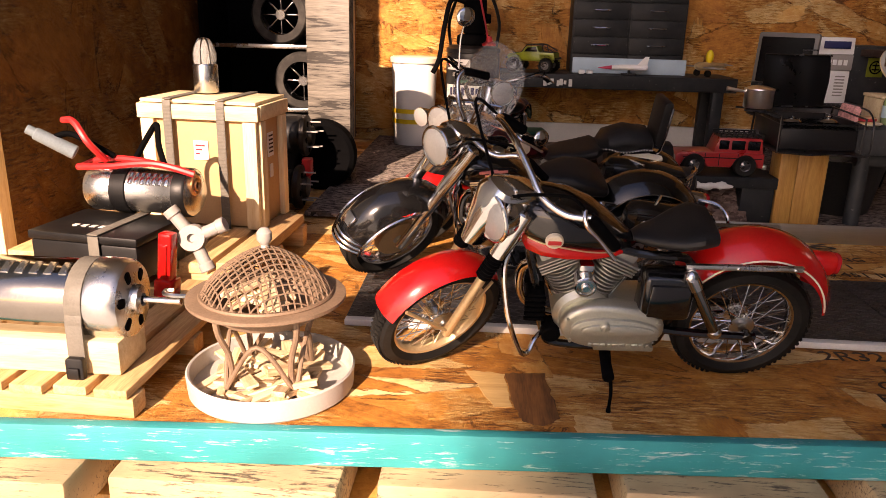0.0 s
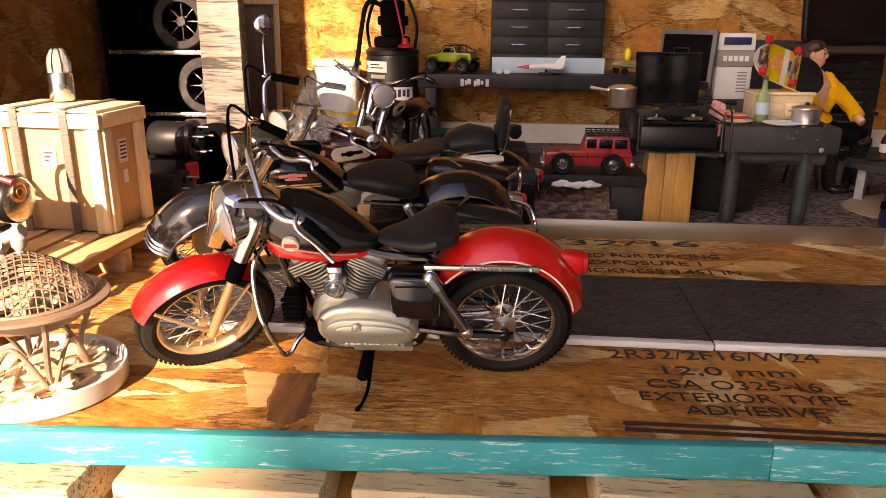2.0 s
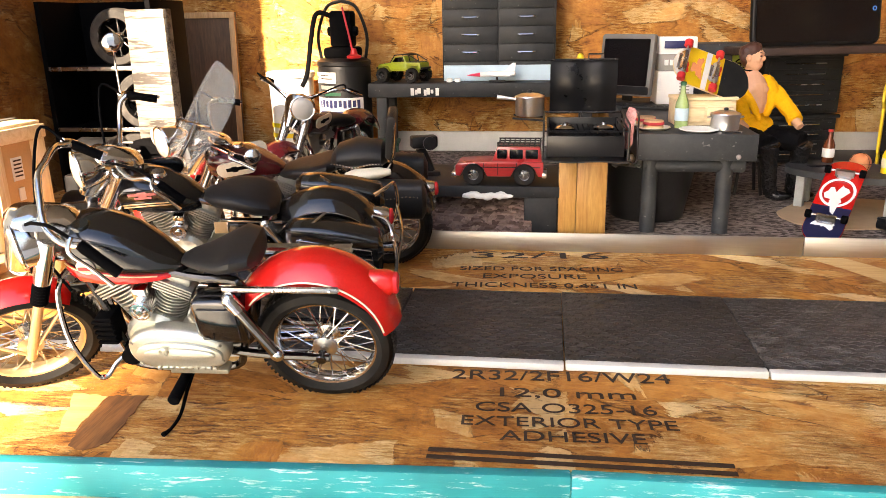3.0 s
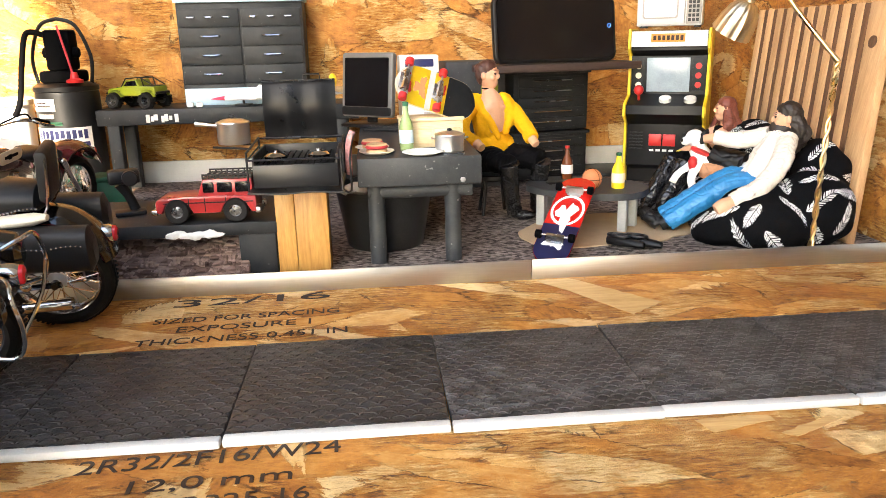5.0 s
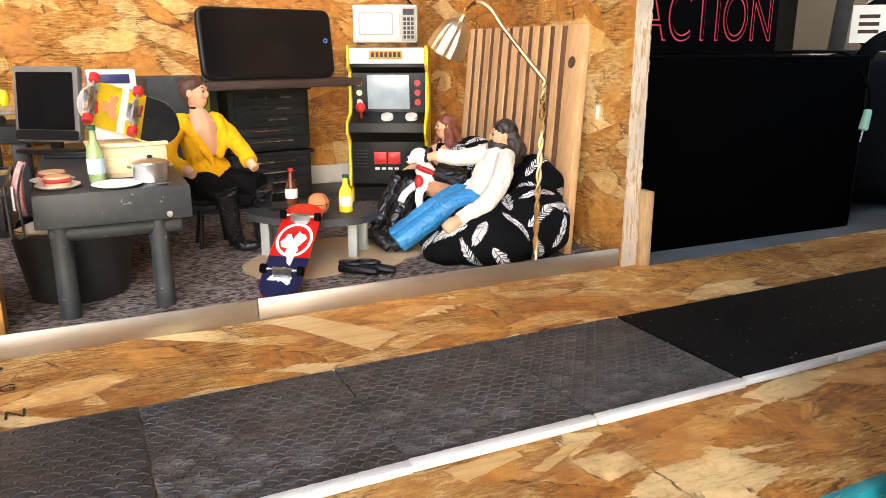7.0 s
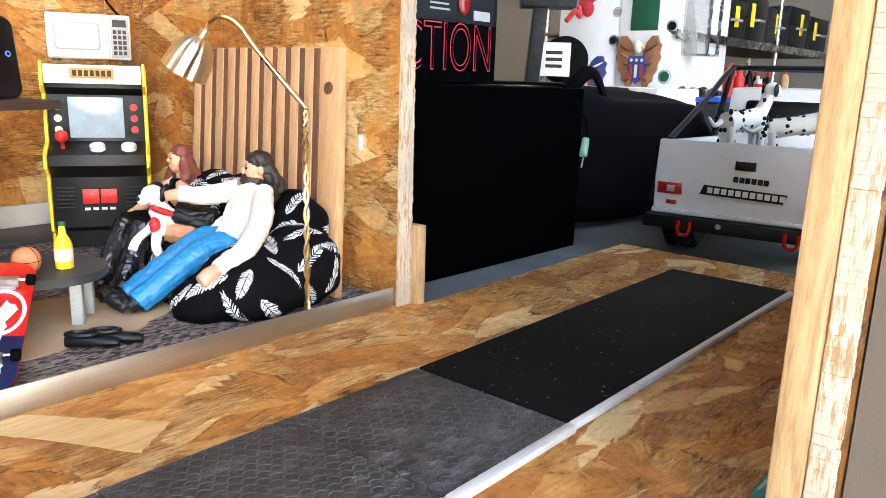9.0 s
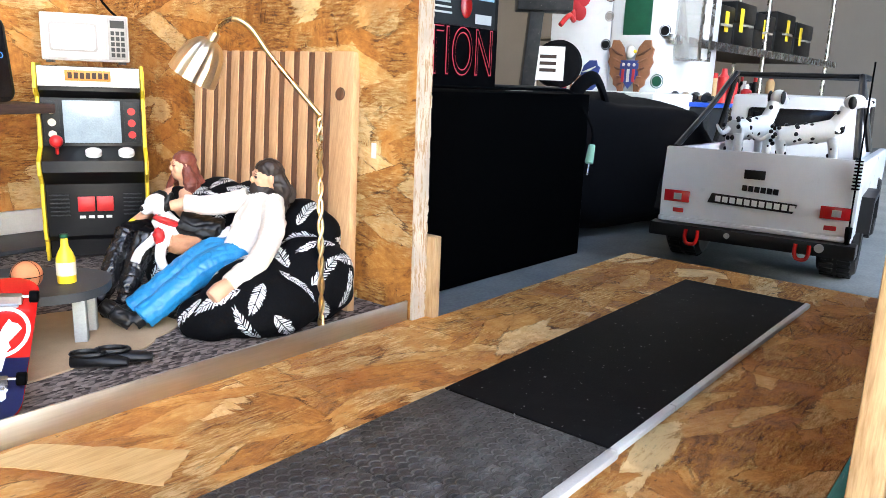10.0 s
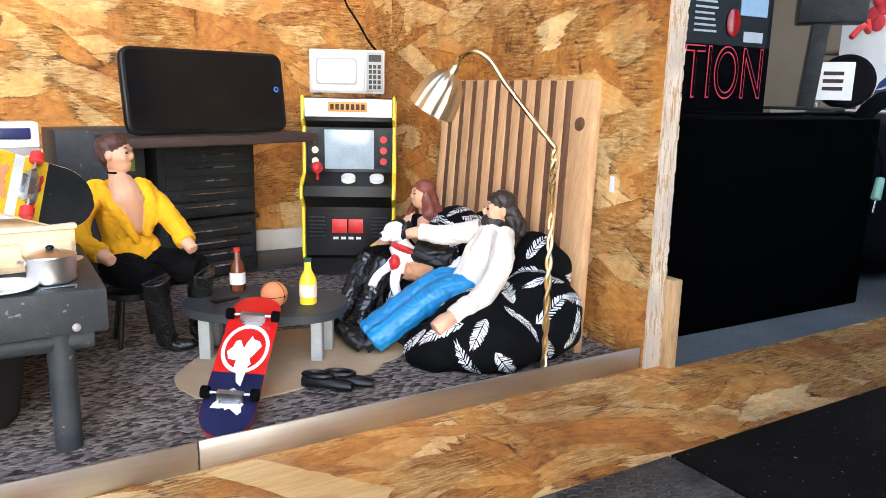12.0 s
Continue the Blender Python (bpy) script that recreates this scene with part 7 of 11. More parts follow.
part("nozzle", bm, RED_PLASTIC, vac)


def wrap(bm, r, a0, a1, z0, z1, n=10):
    t = B()
    lo = [t.verts.new((r * math.cos(radians(a0 + (a1 - a0) * k / n)), r * math.sin(radians(a0 + (a1 - a0) * k / n)), z0)) for k in range(n + 1)]
    hi = [t.verts.new((v.co.x, v.co.y, z1)) for v in lo]
    for k in range(n):
        t.faces.new((lo[k], lo[k + 1], hi[k + 1], hi[k]))
    bmesh.ops.solidify(t, geom=t.faces[:], thickness=0.0003)
    return join(bm, t)


for z0, z1, a0, a1 in ((0.105, 0.119, 205, 266), (0.061, 0.086, 205, 325)):
    bm = B()
    wrap(bm, 0.0360, a0, a1, z0, z1)
    part("label_band", bm, PAPER, vac, "white printed label")
for z0, z1, a0, a1, mt in ((0.110, 0.1115, 225, 258, INK), (0.114, 0.1155, 225, 250, INK), (0.0635, 0.0690, 218, 318, NAVY), (0.097, 0.102, 226, 262, GREY_PLASTIC), (0.089, 0.093, 238, 275, GREEN)):
    bm = B()
    wrap(bm, 0.0364, a0, a1, z0, z1)
    part("label_bar", bm, mt, vac)
for k in range(10):
    bm = B()
    wrap(bm, 0.0364, 219 + 10 * k, 226 + 10 * k, 0.0725 + 0.0008 * (k % 3), 0.0825 + 0.0008 * (k % 2), 3)
    part("label_bar", bm, NAVY, vac)
bm = B()
tube(bm, [(-0.0024, 0, 0), (0.0024, 0, 0), (0, 0, 0.0046), (-0.0024, 0, 0)], 0.0004, 5, m=pose(0, 0, 0, 0, 0, 214) @ pose(0.0367, 0, 0.1095, 0, 0, 90))
part("warning_mark", bm, RED_PLASTIC, vac, "small red warning triangle")


def table(name, m, x0, x1, y0, y1, z, thick, legs, mat, label, category, leg_r=None):
    """A slab top on its legs; legs: (x, y) places."""
    t = thing(name, m, label, category)
    bm = B()
    box(bm, x0, x1, y0, y1, z - thick, z, 0.001)
    part("tabletop", bm, mat, t)
    for x, y in legs:
        bm = B()
        if leg_r:
            cyl(bm, (x, y, 0), (x, y, z - thick), leg_r, seg=20)
        else:
            box(bm, x - 0.007, x + 0.007, y - 0.007, y + 0.007, 0, z - thick, 0.0008)
        part("leg", bm, mat, t)
    return t


wb_ = table("workbench", pose(0, 0, 0.0062), 0.155, 0.462, 1.126, 1.214, 0.1035, 0.0180, ((0.172, 1.136), (0.172, 1.195), (0.44, 1.136), (0.44, 1.195)), GREY_FURN, "long charcoal painted workbench against the wall", "workbench")
bm = B()
for k in range(7):
    box(bm, 0.212 + k * 0.0055 + 0.001 * (k % 2), 0.2165 + k * 0.0055, 1.1250, 1.1257, 0.0880 + 0.0013 * (k % 3), 0.0975 - 0.002 * (k % 2), 0.0003, m=pose(0, 0, 0, 0, 0, 0.05 * (k % 3)))
part("scrawl", bm, OFFWHITE, wb_, "pale scribbled marks")

tc = thing("tool_chest", pose(0.324, 1.195, 0.1100), "charcoal tool chest with twelve drawers and chrome pulls", "tool chest")
bm = B()
box(bm, -0.075, 0.075, -0.024, 0.025, 0, 0.120, 0.001)
part("body", bm, GREY_FURN, tc)
bm = B()
box(bm, -0.077, 0.077, -0.028, 0.026, 0.1202, 0.124, 0.0008)
part("top", bm, PALE_BLUE, tc, "pale blue-grey top board")
for sx in (-1, 1):
    for r in range(5):
        z0 = 0.003 + r * 0.0222
        bm = B()
        xa, xb = (0.0015, 0.0725) if sx > 0 else (-0.0725, -0.0015)
        box(bm, xa, xb, -0.0268, -0.0242, z0, z0 + 0.0212, 0.0007)
        dr = part("drawer", bm, GREY_FURN, tc)
        for q in ((-0.021, 0, 0.021) if r == 4 else (0,)):
            bm = B()
            w2 = 0.0048 if r == 4 else 0.0125
            xc = (xa + xb) / 2 + q
            tube(bm, [(xc - w2, -0.0268, z0 + 0.012), (xc - w2 * 0.8, -0.0300, z0 + 0.0115), (xc, -0.0303, z0 + 0.0112), (xc + w2 * 0.8, -0.0300, z0 + 0.0115), (xc + w2, -0.0268, z0 + 0.012)], 0.0010, 6, smooth=3)
            part("handle", bm, CHROME, dr)
bm = B()
box(bm, 0.252, 0.402, 1.160, 1.166, 0.1100, 0.1300, 0.0006)
solid("blue_board", bm, PALE_BLUE, "pale blue board lying along the bench", "board")


def toy_wagon(m, paint, label, L, W, H, R):
    """A small four-wheel-drive toy with a roof rack; x forward."""
    t = thing("toy_jeep", m, label, "toy car")
    z0 = R * 0.80
    bm = B()
    nose = [(L * 0.20, z0 + H * 0.50), (L * 0.46, z0 + H * 0.45), (L / 2 - 0.0012, z0 + H * 0.41), (L / 2, z0 + H * 0.34)]
    body = [(-L / 2, z0), (-L / 2, z0 + H * 0.48)] + nose + [(L / 2, z0 + H * 0.04)]
    for cx in (L * 0.29, -L * 0.29):
        body += [(cx + R * 1.25, z0 + 0.0), (cx + R * 0.85, z0 + R * 0.75), (cx, z0 + R * 1.05), (cx - R * 0.85, z0 + R * 0.75), (cx - R * 1.25, z0)]
    prism(bm, body, W, bevel=0.0012)
    part("body", bm, paint, t)
    bm = B()
    cab = [(-L / 2 + 0.001, z0 + H * 0.47), (-L / 2 + 0.003, z0 + H * 0.98), (L * 0.02, z0 + H * 0.98), (L * 0.085, z0 + H * 0.47)]
    prism(bm, cab, W * 0.9, bevel=0.0012)
    part("cab", bm, paint, t)
    wins = ((-L * 0.37, L * 0.14), (-L * 0.195, L * 0.15), (-L * 0.035, L * 0.11))
    for s in (-1, 1):
        for c, w in wins:
            bm = B()
            prism(bm, rounded(w, H * 0.30, 0.001), 0.0006, pose(c, s * W * 0.451, z0 + H * 0.74), 0.0002)
            part("window", bm, SCREEN, t)
        bm = B()
        for x in (-L * 0.20, L * 0.01, L * 0.17):
            box(bm, x - 0.0003, x + 0.0003, s * W * 0.5, s * (W * 0.5 + 0.0003), z0 + H * 0.05, z0 + H * 0.46)
        box(bm, -L * 0.47, L * 0.42, s * W * 0.5, s * (W * 0.5 + 0.0005), z0 + H * 0.30, z0 + H * 0.33)
        part("door_line", bm, BLACK, t)
        bm = B()
        blob(bm, (L / 2 + 0.0002, s * W * 0.33, z0 + H * 0.24), (0.001, 0.003, 0.003), seg=12)
        part("headlight", bm, FROST, t)
    bm = B()
    box(bm, L / 2 - 0.001, L / 2 + 0.0035, -W * 0.52, W * 0.52, z0 - 0.001, z0 + 0.0035, 0.0008)
    part("bumper", bm, STEEL, t)
    bm = B()
    box(bm, -L / 2 - 0.003, -L / 2 + 0.001, -W * 0.5, W * 0.5, z0 - 0.001, z0 + 0.0035, 0.0008)
    part("bumper", bm, STEEL, t)
    bm = B()
    zr = z0 + H * 0.985
    for k in range(9):
        x = -L * 0.46 + k * L * 0.059
        box(bm, x - 0.0006, x + 0.0006, -W * 0.44, W * 0.44, zr, zr + 0.0012)
        for s in (-1, 1):
            box(bm, x - 0.0006, x + 0.0006, s * W * 0.44 - 0.0005, s * W * 0.44 + 0.0005, zr, zr + 0.003)
    for s in (-1, 1):
        for h in (0.0005, 0.0026):
            box(bm, -L * 0.47, L * 0.02, s * W * 0.44 - 0.0006, s * W * 0.44 + 0.0006, zr + h, zr + h + 0.0011)
    part("roof_rack", bm, BLACK, t, "black roof rack")
    for cx in (L * 0.29, -L * 0.29):
        for s in (-1, 1):
            wh = new("wheel")
            wh.parent = t
            wh.matrix_local = pose(cx, s * W * 0.46, R, 90)
            bm = B()
            lathe(bm, [(R * 0.5, -R * 0.34), (R * 0.9, -R * 0.36), (R, -R * 0.2), (R, R * 0.2), (R * 0.9, R * 0.36), (R * 0.5, R * 0.34)], 26, close=True)
            part("tyre", bm, RUBBER, wh)
            bm = B()
            lathe(bm, [(R * 0.55, -R * 0.30), (R * 0.42, -R * 0.22), (R * 0.18, -R * 0.34), (0, -R * 0.34), (0, R * 0.34), (R * 0.18, R * 0.34), (R * 0.42, R * 0.22), (R * 0.55, R * 0.30)], 26)
            for k in range(5):
                box(bm, R * 0.1, R * 0.5, -R * 0.08, R * 0.08, -R * 0.34, R * 0.34, m=pose(0, 0, 0, 0, 0, 72 * k))
            part("rim", bm, DARK_RIM, wh)
    return t


def rock_crawler(m, label):
    """A long-legged toy pick-up with a tube cage; x forward."""
    t = thing("toy_buggy", m, label, "toy car")
    R, wb = 0.0092, 0.0215
    bm = B()
    prism(bm, [(0.0315, 0.0165), (0.0325, 0.0195), (0.0300, 0.0225), (0.0130, 0.0245), (0.0070, 0.0320), (-0.0075, 0.0330), (-0.0105, 0.0255), (-0.0300, 0.0250), (-0.0315, 0.0170), (-0.0280, 0.0160), (-0.0255, 0.0205), (-0.0175, 0.0205), (-0.0145, 0.0140), (0.0140, 0.0140), (0.0170, 0.0205), (0.0255, 0.0205), (0.0280, 0.0165)], 0.0250, bevel=0.0011)
    part("body", bm, LIME, t)
    bm = B()
    box(bm, -0.0285, -0.0110, -0.0108, 0.0108, 0.0250, 0.0258, 0.0003)
    part("bed", bm, BLACK, t)
    for q in (-1, 1):
        bm = B()
        prism(bm, [(-0.0082, 0.0260), (-0.0062, 0.0318), (0.0052, 0.0308), (0.0098, 0.0254)], 0.0007, pose(0, q * 0.01255, 0), 0.0002)
        part("window", bm, SCREEN, t)
        bm = B()
        prism(bm, [(-0.0130, 0.0150), (-0.0105, 0.0235), (0.0120, 0.0228), (0.0125, 0.0150)], 0.0007, pose(0, q * 0.01250, 0), 0.0003)
        part("door", bm, LIME, t)
        for cx in (wb, -wb):
            bm = B()
            fender(bm, 0.0105, 20, 160, 0.0030, 0.0006, n=12, m=pose(cx, q * 0.0140, 0.0100))
            part("wheel_arch", bm, LIME, t)
            bm = B()
            tube(bm, [(cx * 0.72, q * 0.009, 0.0105), (cx * 0.80, q * 0.0105, 0.0215)], [0.0016, 0.0012], 8)
            part("damper", bm, DARK_RIM, t)
        bm = B()
        tube(bm, [(0.0130, q * 0.0118, 0.0250), (0.0068, q * 0.0112, 0.0340), (-0.0080, q * 0.0112, 0.0350), (-0.0135, q * 0.0112, 0.0345), (-0.0285, q * 0.0112, 0.0265)], 0.0007, 6)
        tube(bm, [(-0.0135, q * 0.0112, 0.0345), (-0.0160, q * 0.0112, 0.0255)], 0.0007, 6)
        part("cage_tube", bm, BLACK, t)
        bm = B()
        blob(bm, (0.0322, q * 0.0080, 0.0195), (0.0008, 0.0020, 0.0018), seg=12)
        part("headlight", bm, FROST, t)
        for cx in (wb, -wb):
            wh = new("wheel")
            wh.parent = t
            wh.matrix_local = pose(cx, q * 0.0165, R, 90)
            bm = B()
            lathe(bm, [(R * 0.5, -0.0042), (R * 0.86, -0.0046), (R * 0.97, -0.0030), (R * 0.97, 0.0030), (R * 0.86, 0.0046), (R * 0.5, 0.0042)], 28, close=True)
            for k in range(16):
                box(bm, R * 0.93, R * 1.03, -0.0009, 0.0009, -0.0044 + 0.0012 * (k % 2), 0.0032 + 0.0012 * (k % 2), 0.0003, m=pose(0, 0, 0, 0, 0, 22.5 * k), seg=1)
            part("tyre", bm, RUBBER, wh)
            bm = B()
            ring(bm, R * 0.50, R * 0.07, 28, 6, pose(0, 0, -0.0038))
            ring(bm, R * 0.50, R * 0.07, 28, 6, pose(0, 0, 0.0038))
            lathe(bm, [(R * 0.5, -0.0030), (R * 0.2, -0.0012), (0, -0.0034), (0, 0.0034), (R * 0.2, 0.0012), (R * 0.5, 0.0030)], 24)
            for k in range(6):
                box(bm, R * 0.1, R * 0.5, -R * 0.07, R * 0.07, -0.0036, 0.0036, m=pose(0, 0, 0, 0, 0, 60 * k))
            part("rim", bm, DARK_RIM, wh)
    for cx in (wb, -wb):
        bm = B()
        cyl(bm, (cx, -0.0150, R), (cx, 0.0150, R), 0.0016, seg=10)
        blob(bm, (cx, 0.002, R), (0.0034, 0.0034, 0.0030), seg=10)
        part("axle", bm, BLACK, t)
    for x, z in ((0.0068, 0.0340), (-0.0080, 0.0350), (-0.0135, 0.0345)):
        bm = B()
        cyl(bm, (x, -0.0112, z), (x, 0.0112, z), 0.0007, seg=6)
        part("cross_bar", bm, BLACK, t)
    for x, n in ((0.0335, 0.0175), (-0.0325, 0.0180)):
        bm = B()
        tube(bm, [(x, -0.0120, n), (x, 0.0120, n)], 0.0013, 8)
        part("bumper", bm, BLACK, t)
    bm = B()
    prism(bm, [(0.0265, 0.0228), (0.0270, 0.0236), (0.0160, 0.0250), (0.0150, 0.0242)], 0.0100, bevel=0.0004)
    part("bonnet_scoop", bm, BLACK, t)


rock_crawler(pose(0.199, 1.154, 0.1099, 0, 0, 160) @ Matrix.Scale(1.03, 4), "yellow-green toy rock crawler with a tube cage")
low = table("low_table", pose(0, 0, 0.0062), 0.235, 0.4000, 0.777, 0.878, 0.0438, 0.0100, (), GREY_FURN, "low charcoal painted table", "table")
for x, w in ((0.2385, 0.011), (0.3700, 0.0285)):
    bm = B()
    box(bm, x, x + w, 0.779, 0.876, 0.0, 0.0337, 0.0008)
    part("side_panel", bm, GREY_FURN, low)
toy_wagon(pose(0.348, 0.795, 0.0502, 0, 0, 179), JEEP_RED, "red toy off-road wagon with black roof rack", 0.076, 0.030, 0.0265, 0.0095)
dm = thing("door_mat", pose(0.327, 0.7735, 0.0064, 50), "brown basket-weave mat leaning against the low table", "mat")
bm = B()
box(bm, -0.066, 0.050, 0.0, 0.040, 0.0, 0.0022, 0.0006)
part("backing", bm, WEAVE, dm)
rng = random.Random(8)
for i in range(11):
    for j in range(4):
        if (i, j) in ((10, 3), (10, 2), (9, 3)):
            continue
        x, y = -0.0655 + i * 0.0106, 0.0006 + j * 0.0100
        across = (i + j) % 2
        for q in range(2 if across else 3):
            bm = B()
            if across:
                box(bm, x, x + 0.0092, y + q * 0.0046, y + 0.0038 + q * 0.0046, 0.0021, 0.0044 + rng.uniform(-0.0004, 0.0004), 0.0008, seg=1)
            else:
                box(bm, x + q * 0.0033, x + 0.0026 + q * 0.0033, y, y + 0.0084, 0.0021, 0.0037 + rng.uniform(-0.0004, 0.0004), 0.0006, seg=1)
            part("strand", bm, WEAVE, dm)
bm = B()
for k in range(7):
    blob(bm, (0.322 + 0.0055 * k, 0.7735 + 0.0010 * math.sin(k * 2.3), 0.0425 + 0.0010 * math.sin(k * 1.7)), (0.0062, 0.0028, 0.0026 + 0.0008 * math.sin(k * 2.9)), lump=0.5, seg=12, rot=(0, 12 * math.sin(k * 2.0), 0))
bm = fuse(bm, 0.0009, 1)
solid("torn_paper", bm, PAPER, "crumpled white paper tucked on the mat edge", "paper")
rc = thing("radio_controller", pose(0.278, 0.822, 0.0502, 0, 0, 20), "black pistol-grip radio controller standing on the table", "controller")
bm = B()
box(bm, -0.012, 0.012, -0.008, 0.008, 0, 0.004, 0.0012)
part("base", bm, BLACK, rc)
bm = B()
tube(bm, [(0.004, 0, 0.004), (0.000, 0, 0.016), (-0.006, 0, 0.026)], [0.0042, 0.0038, 0.0045], 10, smooth=4)
part("grip", bm, BLACK, rc)
bm = B()
box(bm, -0.014, 0.010, -0.007, 0.007, 0.026, 0.037, 0.002)
part("head", bm, BLACK, rc)
bm = B()
cyl(bm, (0.002, -0.006, 0.031), (0.002, -0.012, 0.031), 0.0062, seg=20, bevel=0.001)
part("steering_wheel", bm, BLACK, rc)
bx = thing("storage_box", pose(0.182, 1.035, 0.0062, 0, 0, 6), "dark green plastic box on the carpet", "box")
bm = B()
box(bm, -0.028, 0.028, -0.016, 0.016, 0, 0.038, 0.002)
part("body", bm, GREEN, bx)
bm = B()
box(bm, -0.030, 0.030, -0.018, 0.018, 0.0382, 0.0430, 0.001)
part("lid", bm, GREEN, bx)

jet = thing("toy_jet", pose(0.318, 1.143, 0.1100, 0, 0, 172), "white toy jet with a red nose on a black stand", "toy plane")
bm = B()
loft(bm, [(-0.030, 0, 0.010, 0.003, 0.003), (-0.024, 0, 0.010, 0.0042, 0.0042), (0.006, 0, 0.0095, 0.0040, 0.0036), (0.016, 0, 0.009, 0.0030, 0.0028)], seg=14)
part("fuselage", bm, WHITE, jet)
bm = B()
loft(bm, [(0.0162, 0, 0.009, 0.0030, 0.0028), (0.026, 0, 0.0085, 0.0018, 0.0016), (0.034, 0, 0.008, 0.0003, 0.0003)], seg=14)
part("nose", bm, surf("pink_red", (0.62, 0.03, 0.08), 0.35), jet)
bm = B()
plate(bm, [(0.006, 0.003), (-0.022, 0.026), (-0.028, 0.026), (-0.026, 0.003), (-0.026, -0.003), (-0.028, -0.026), (-0.022, -0.026), (0.006, -0.003)], 0.0010)
for v in bm.verts:
    v.co.z += 0.0085
part("wing", bm, WHITE, jet)
bm = B()
prism(bm, [(-0.016, 0.013), (-0.026, 0.024), (-0.031, 0.024), (-0.029, 0.012)], 0.001)
part("tail_fin", bm, WHITE, jet)
bm = B()
box(bm, -0.016, 0.004, -0.006, 0.006, 0, 0.002, 0.0006)
cyl(bm, (-0.006, 0, 0.002), (-0.006, 0, 0.008), 0.0015, seg=10)
part("stand", bm, BLACK, jet)
for k in range(2):
    bm = B()
    box(bm, -0.004, 0.004, -0.004, 0.004, 0, 0.0055, 0.0018)
    solid("white_cube", bm, WHITE, "tiny white cube on the bench", "cube", "white cubes", m=pose(0.262 + 0.0105 * k, 1.138, 0.1100, 0, 0, 12 * k))
pl = thing("toy_biplane", pose(0.431, 1.158, 0.1100, 0, 0, 200) @ Matrix.Scale(1.5, 4), "small brown metal toy propeller plane", "toy plane")
bm = B()
loft(bm, [(-0.018, 0, 0.010, 0.001, 0.0015), (-0.004, 0, 0.009, 0.0032, 0.0034), (0.010, 0, 0.009, 0.0036, 0.0038), (0.014, 0, 0.009, 0.002, 0.002)], seg=14)
part("fuselage", bm, TAN_METAL, pl)
bm = B()
box(bm, -0.001, 0.008, -0.024, 0.024, 0.0075, 0.0085, 0.0004)
box(bm, -0.019, -0.014, -0.008, 0.008, 0.0100, 0.0107, 0.0003)
part("wing", bm, GREY_PLASTIC, pl)
bm = B()
for s in (-1, 1):
    cyl(bm, (0.006, 0.008 * s - 0.001, 0.003), (0.006, 0.008 * s + 0.001, 0.003), 0.003, seg=14)
part("landing_wheel", bm, RUBBER, pl)
bm = B()
blob(bm, (0, 0, 0.017), (0.0035, 0.0035, 0.006), seg=12)
part("cockpit", bm, YELLOW, pl)

# grill on its wooden block
gb = thing("wood_block", pose(0.4195, 0.790, 0.0062), "orange pine block standing under the grill", "wood block")
for a, b in ((-0.0200, -0.0052), (-0.0049, 0.0205)):
    bm = B()
    box(bm, a, b, -0.012, 0.012, 0, 0.0700, 0.0008)
    part("board", bm, ORANGE_PINE, gb)
GZ = 0.0764
gr = thing("grill", pose(0.4195, 0.790, GZ), "black metal grill with its lid open", "grill")
for x0, x1, y0, y1, top in ((-0.0313, -0.0297, -0.030, 0.034, 0.0265), (0.0297, 0.0313, -0.030, 0.034, 0.0265), (-0.0312, 0.0312, -0.0318, -0.0302, 0.0200), (-0.0312, 0.0312, 0.0342, 0.0356, 0.0270)):
    bm = B()
    box(bm, x0, x1, y0, y1, 0.003, top, 0.0004)
    part("firebox_panel", bm, GRILL_BLACK, gr)
bm = B()
for v in (bmesh.ops.create_grid(bm, x_segments=14, y_segments=6, size=1.0)["verts"]):
    v.co = Vector((v.co.x * 0.0345, -0.0030 + v.co.y * 0.0390, 0.0012 + 0.0010 * max(0, -v.co.y - 0.5) * math.sin(v.co.x * 5)))
bmesh.ops.solidify(bm, geom=bm.faces[:], thickness=0.0012)
part("drip_tray", bm, GRILL_BLACK, gr, "warped black metal tray")
bm = B()
for k in range(13):
    x = -0.028 + k * 0.00467
    cyl(bm, (x, -0.030, 0.0210), (x, 0.034, 0.0210), 0.0005, seg=6)
part("grate", bm, MATT_BLACK, gr)
bm = B()
n, w, h = 16, 0.0292, 0.0470
rows = []
for j in range(9):
    v = j / 8
    rows.append([bm.verts.new((-w + 2 * w * i / n, 0.0360 + 0.0040 * v + 0.0030 * math.cos(v * 5.0) + 0.0006 * math.sin(i * 0.9), 0.0300 + h * v)) for i in range(n + 1)])
for ra, rb in zip(rows, rows[1:]):
    for i in range(n):
        bm.faces.new((ra[i], ra[i + 1], rb[i + 1], rb[i]))
bmesh.ops.solidify(bm, geom=bm.faces[:], thickness=0.0012)
lid = part("lid", bm, GRILL_BLACK, gr, "open black sheet-metal lid", angle=60)
bm = B()
tube(bm, [(-w, 0.0378, 0.0770), (w, 0.0378, 0.0770)], 0.0008, 6)
part("lid_edge", bm, DARK_RIM, lid)
bm = B()
tube(bm, [(0.004, 0.0400, 0.0770), (0.004, 0.0400, 0.0815), (0.017, 0.0400, 0.0815), (0.017, 0.0400, 0.0770)], 0.0007, 6)
part("lid_handle", bm, GRILL_BLACK, lid)
for q in (-1, 1):
    bm = B()
    tube(bm, [(q * 0.034, -0.036, 0.0), (q * 0.034, -0.036, 0.0300), (q * 0.034, 0.030, 0.0330), (q * 0.034, 0.034, 0.0010)], 0.0009, 6)
    tube(bm, [(q * 0.034, -0.036, 0.0245), (q * 0.034, 0.032, 0.0265)], 0.0007, 6)
    part("side_rail", bm, GRILL_BLACK, gr)
bm = B()
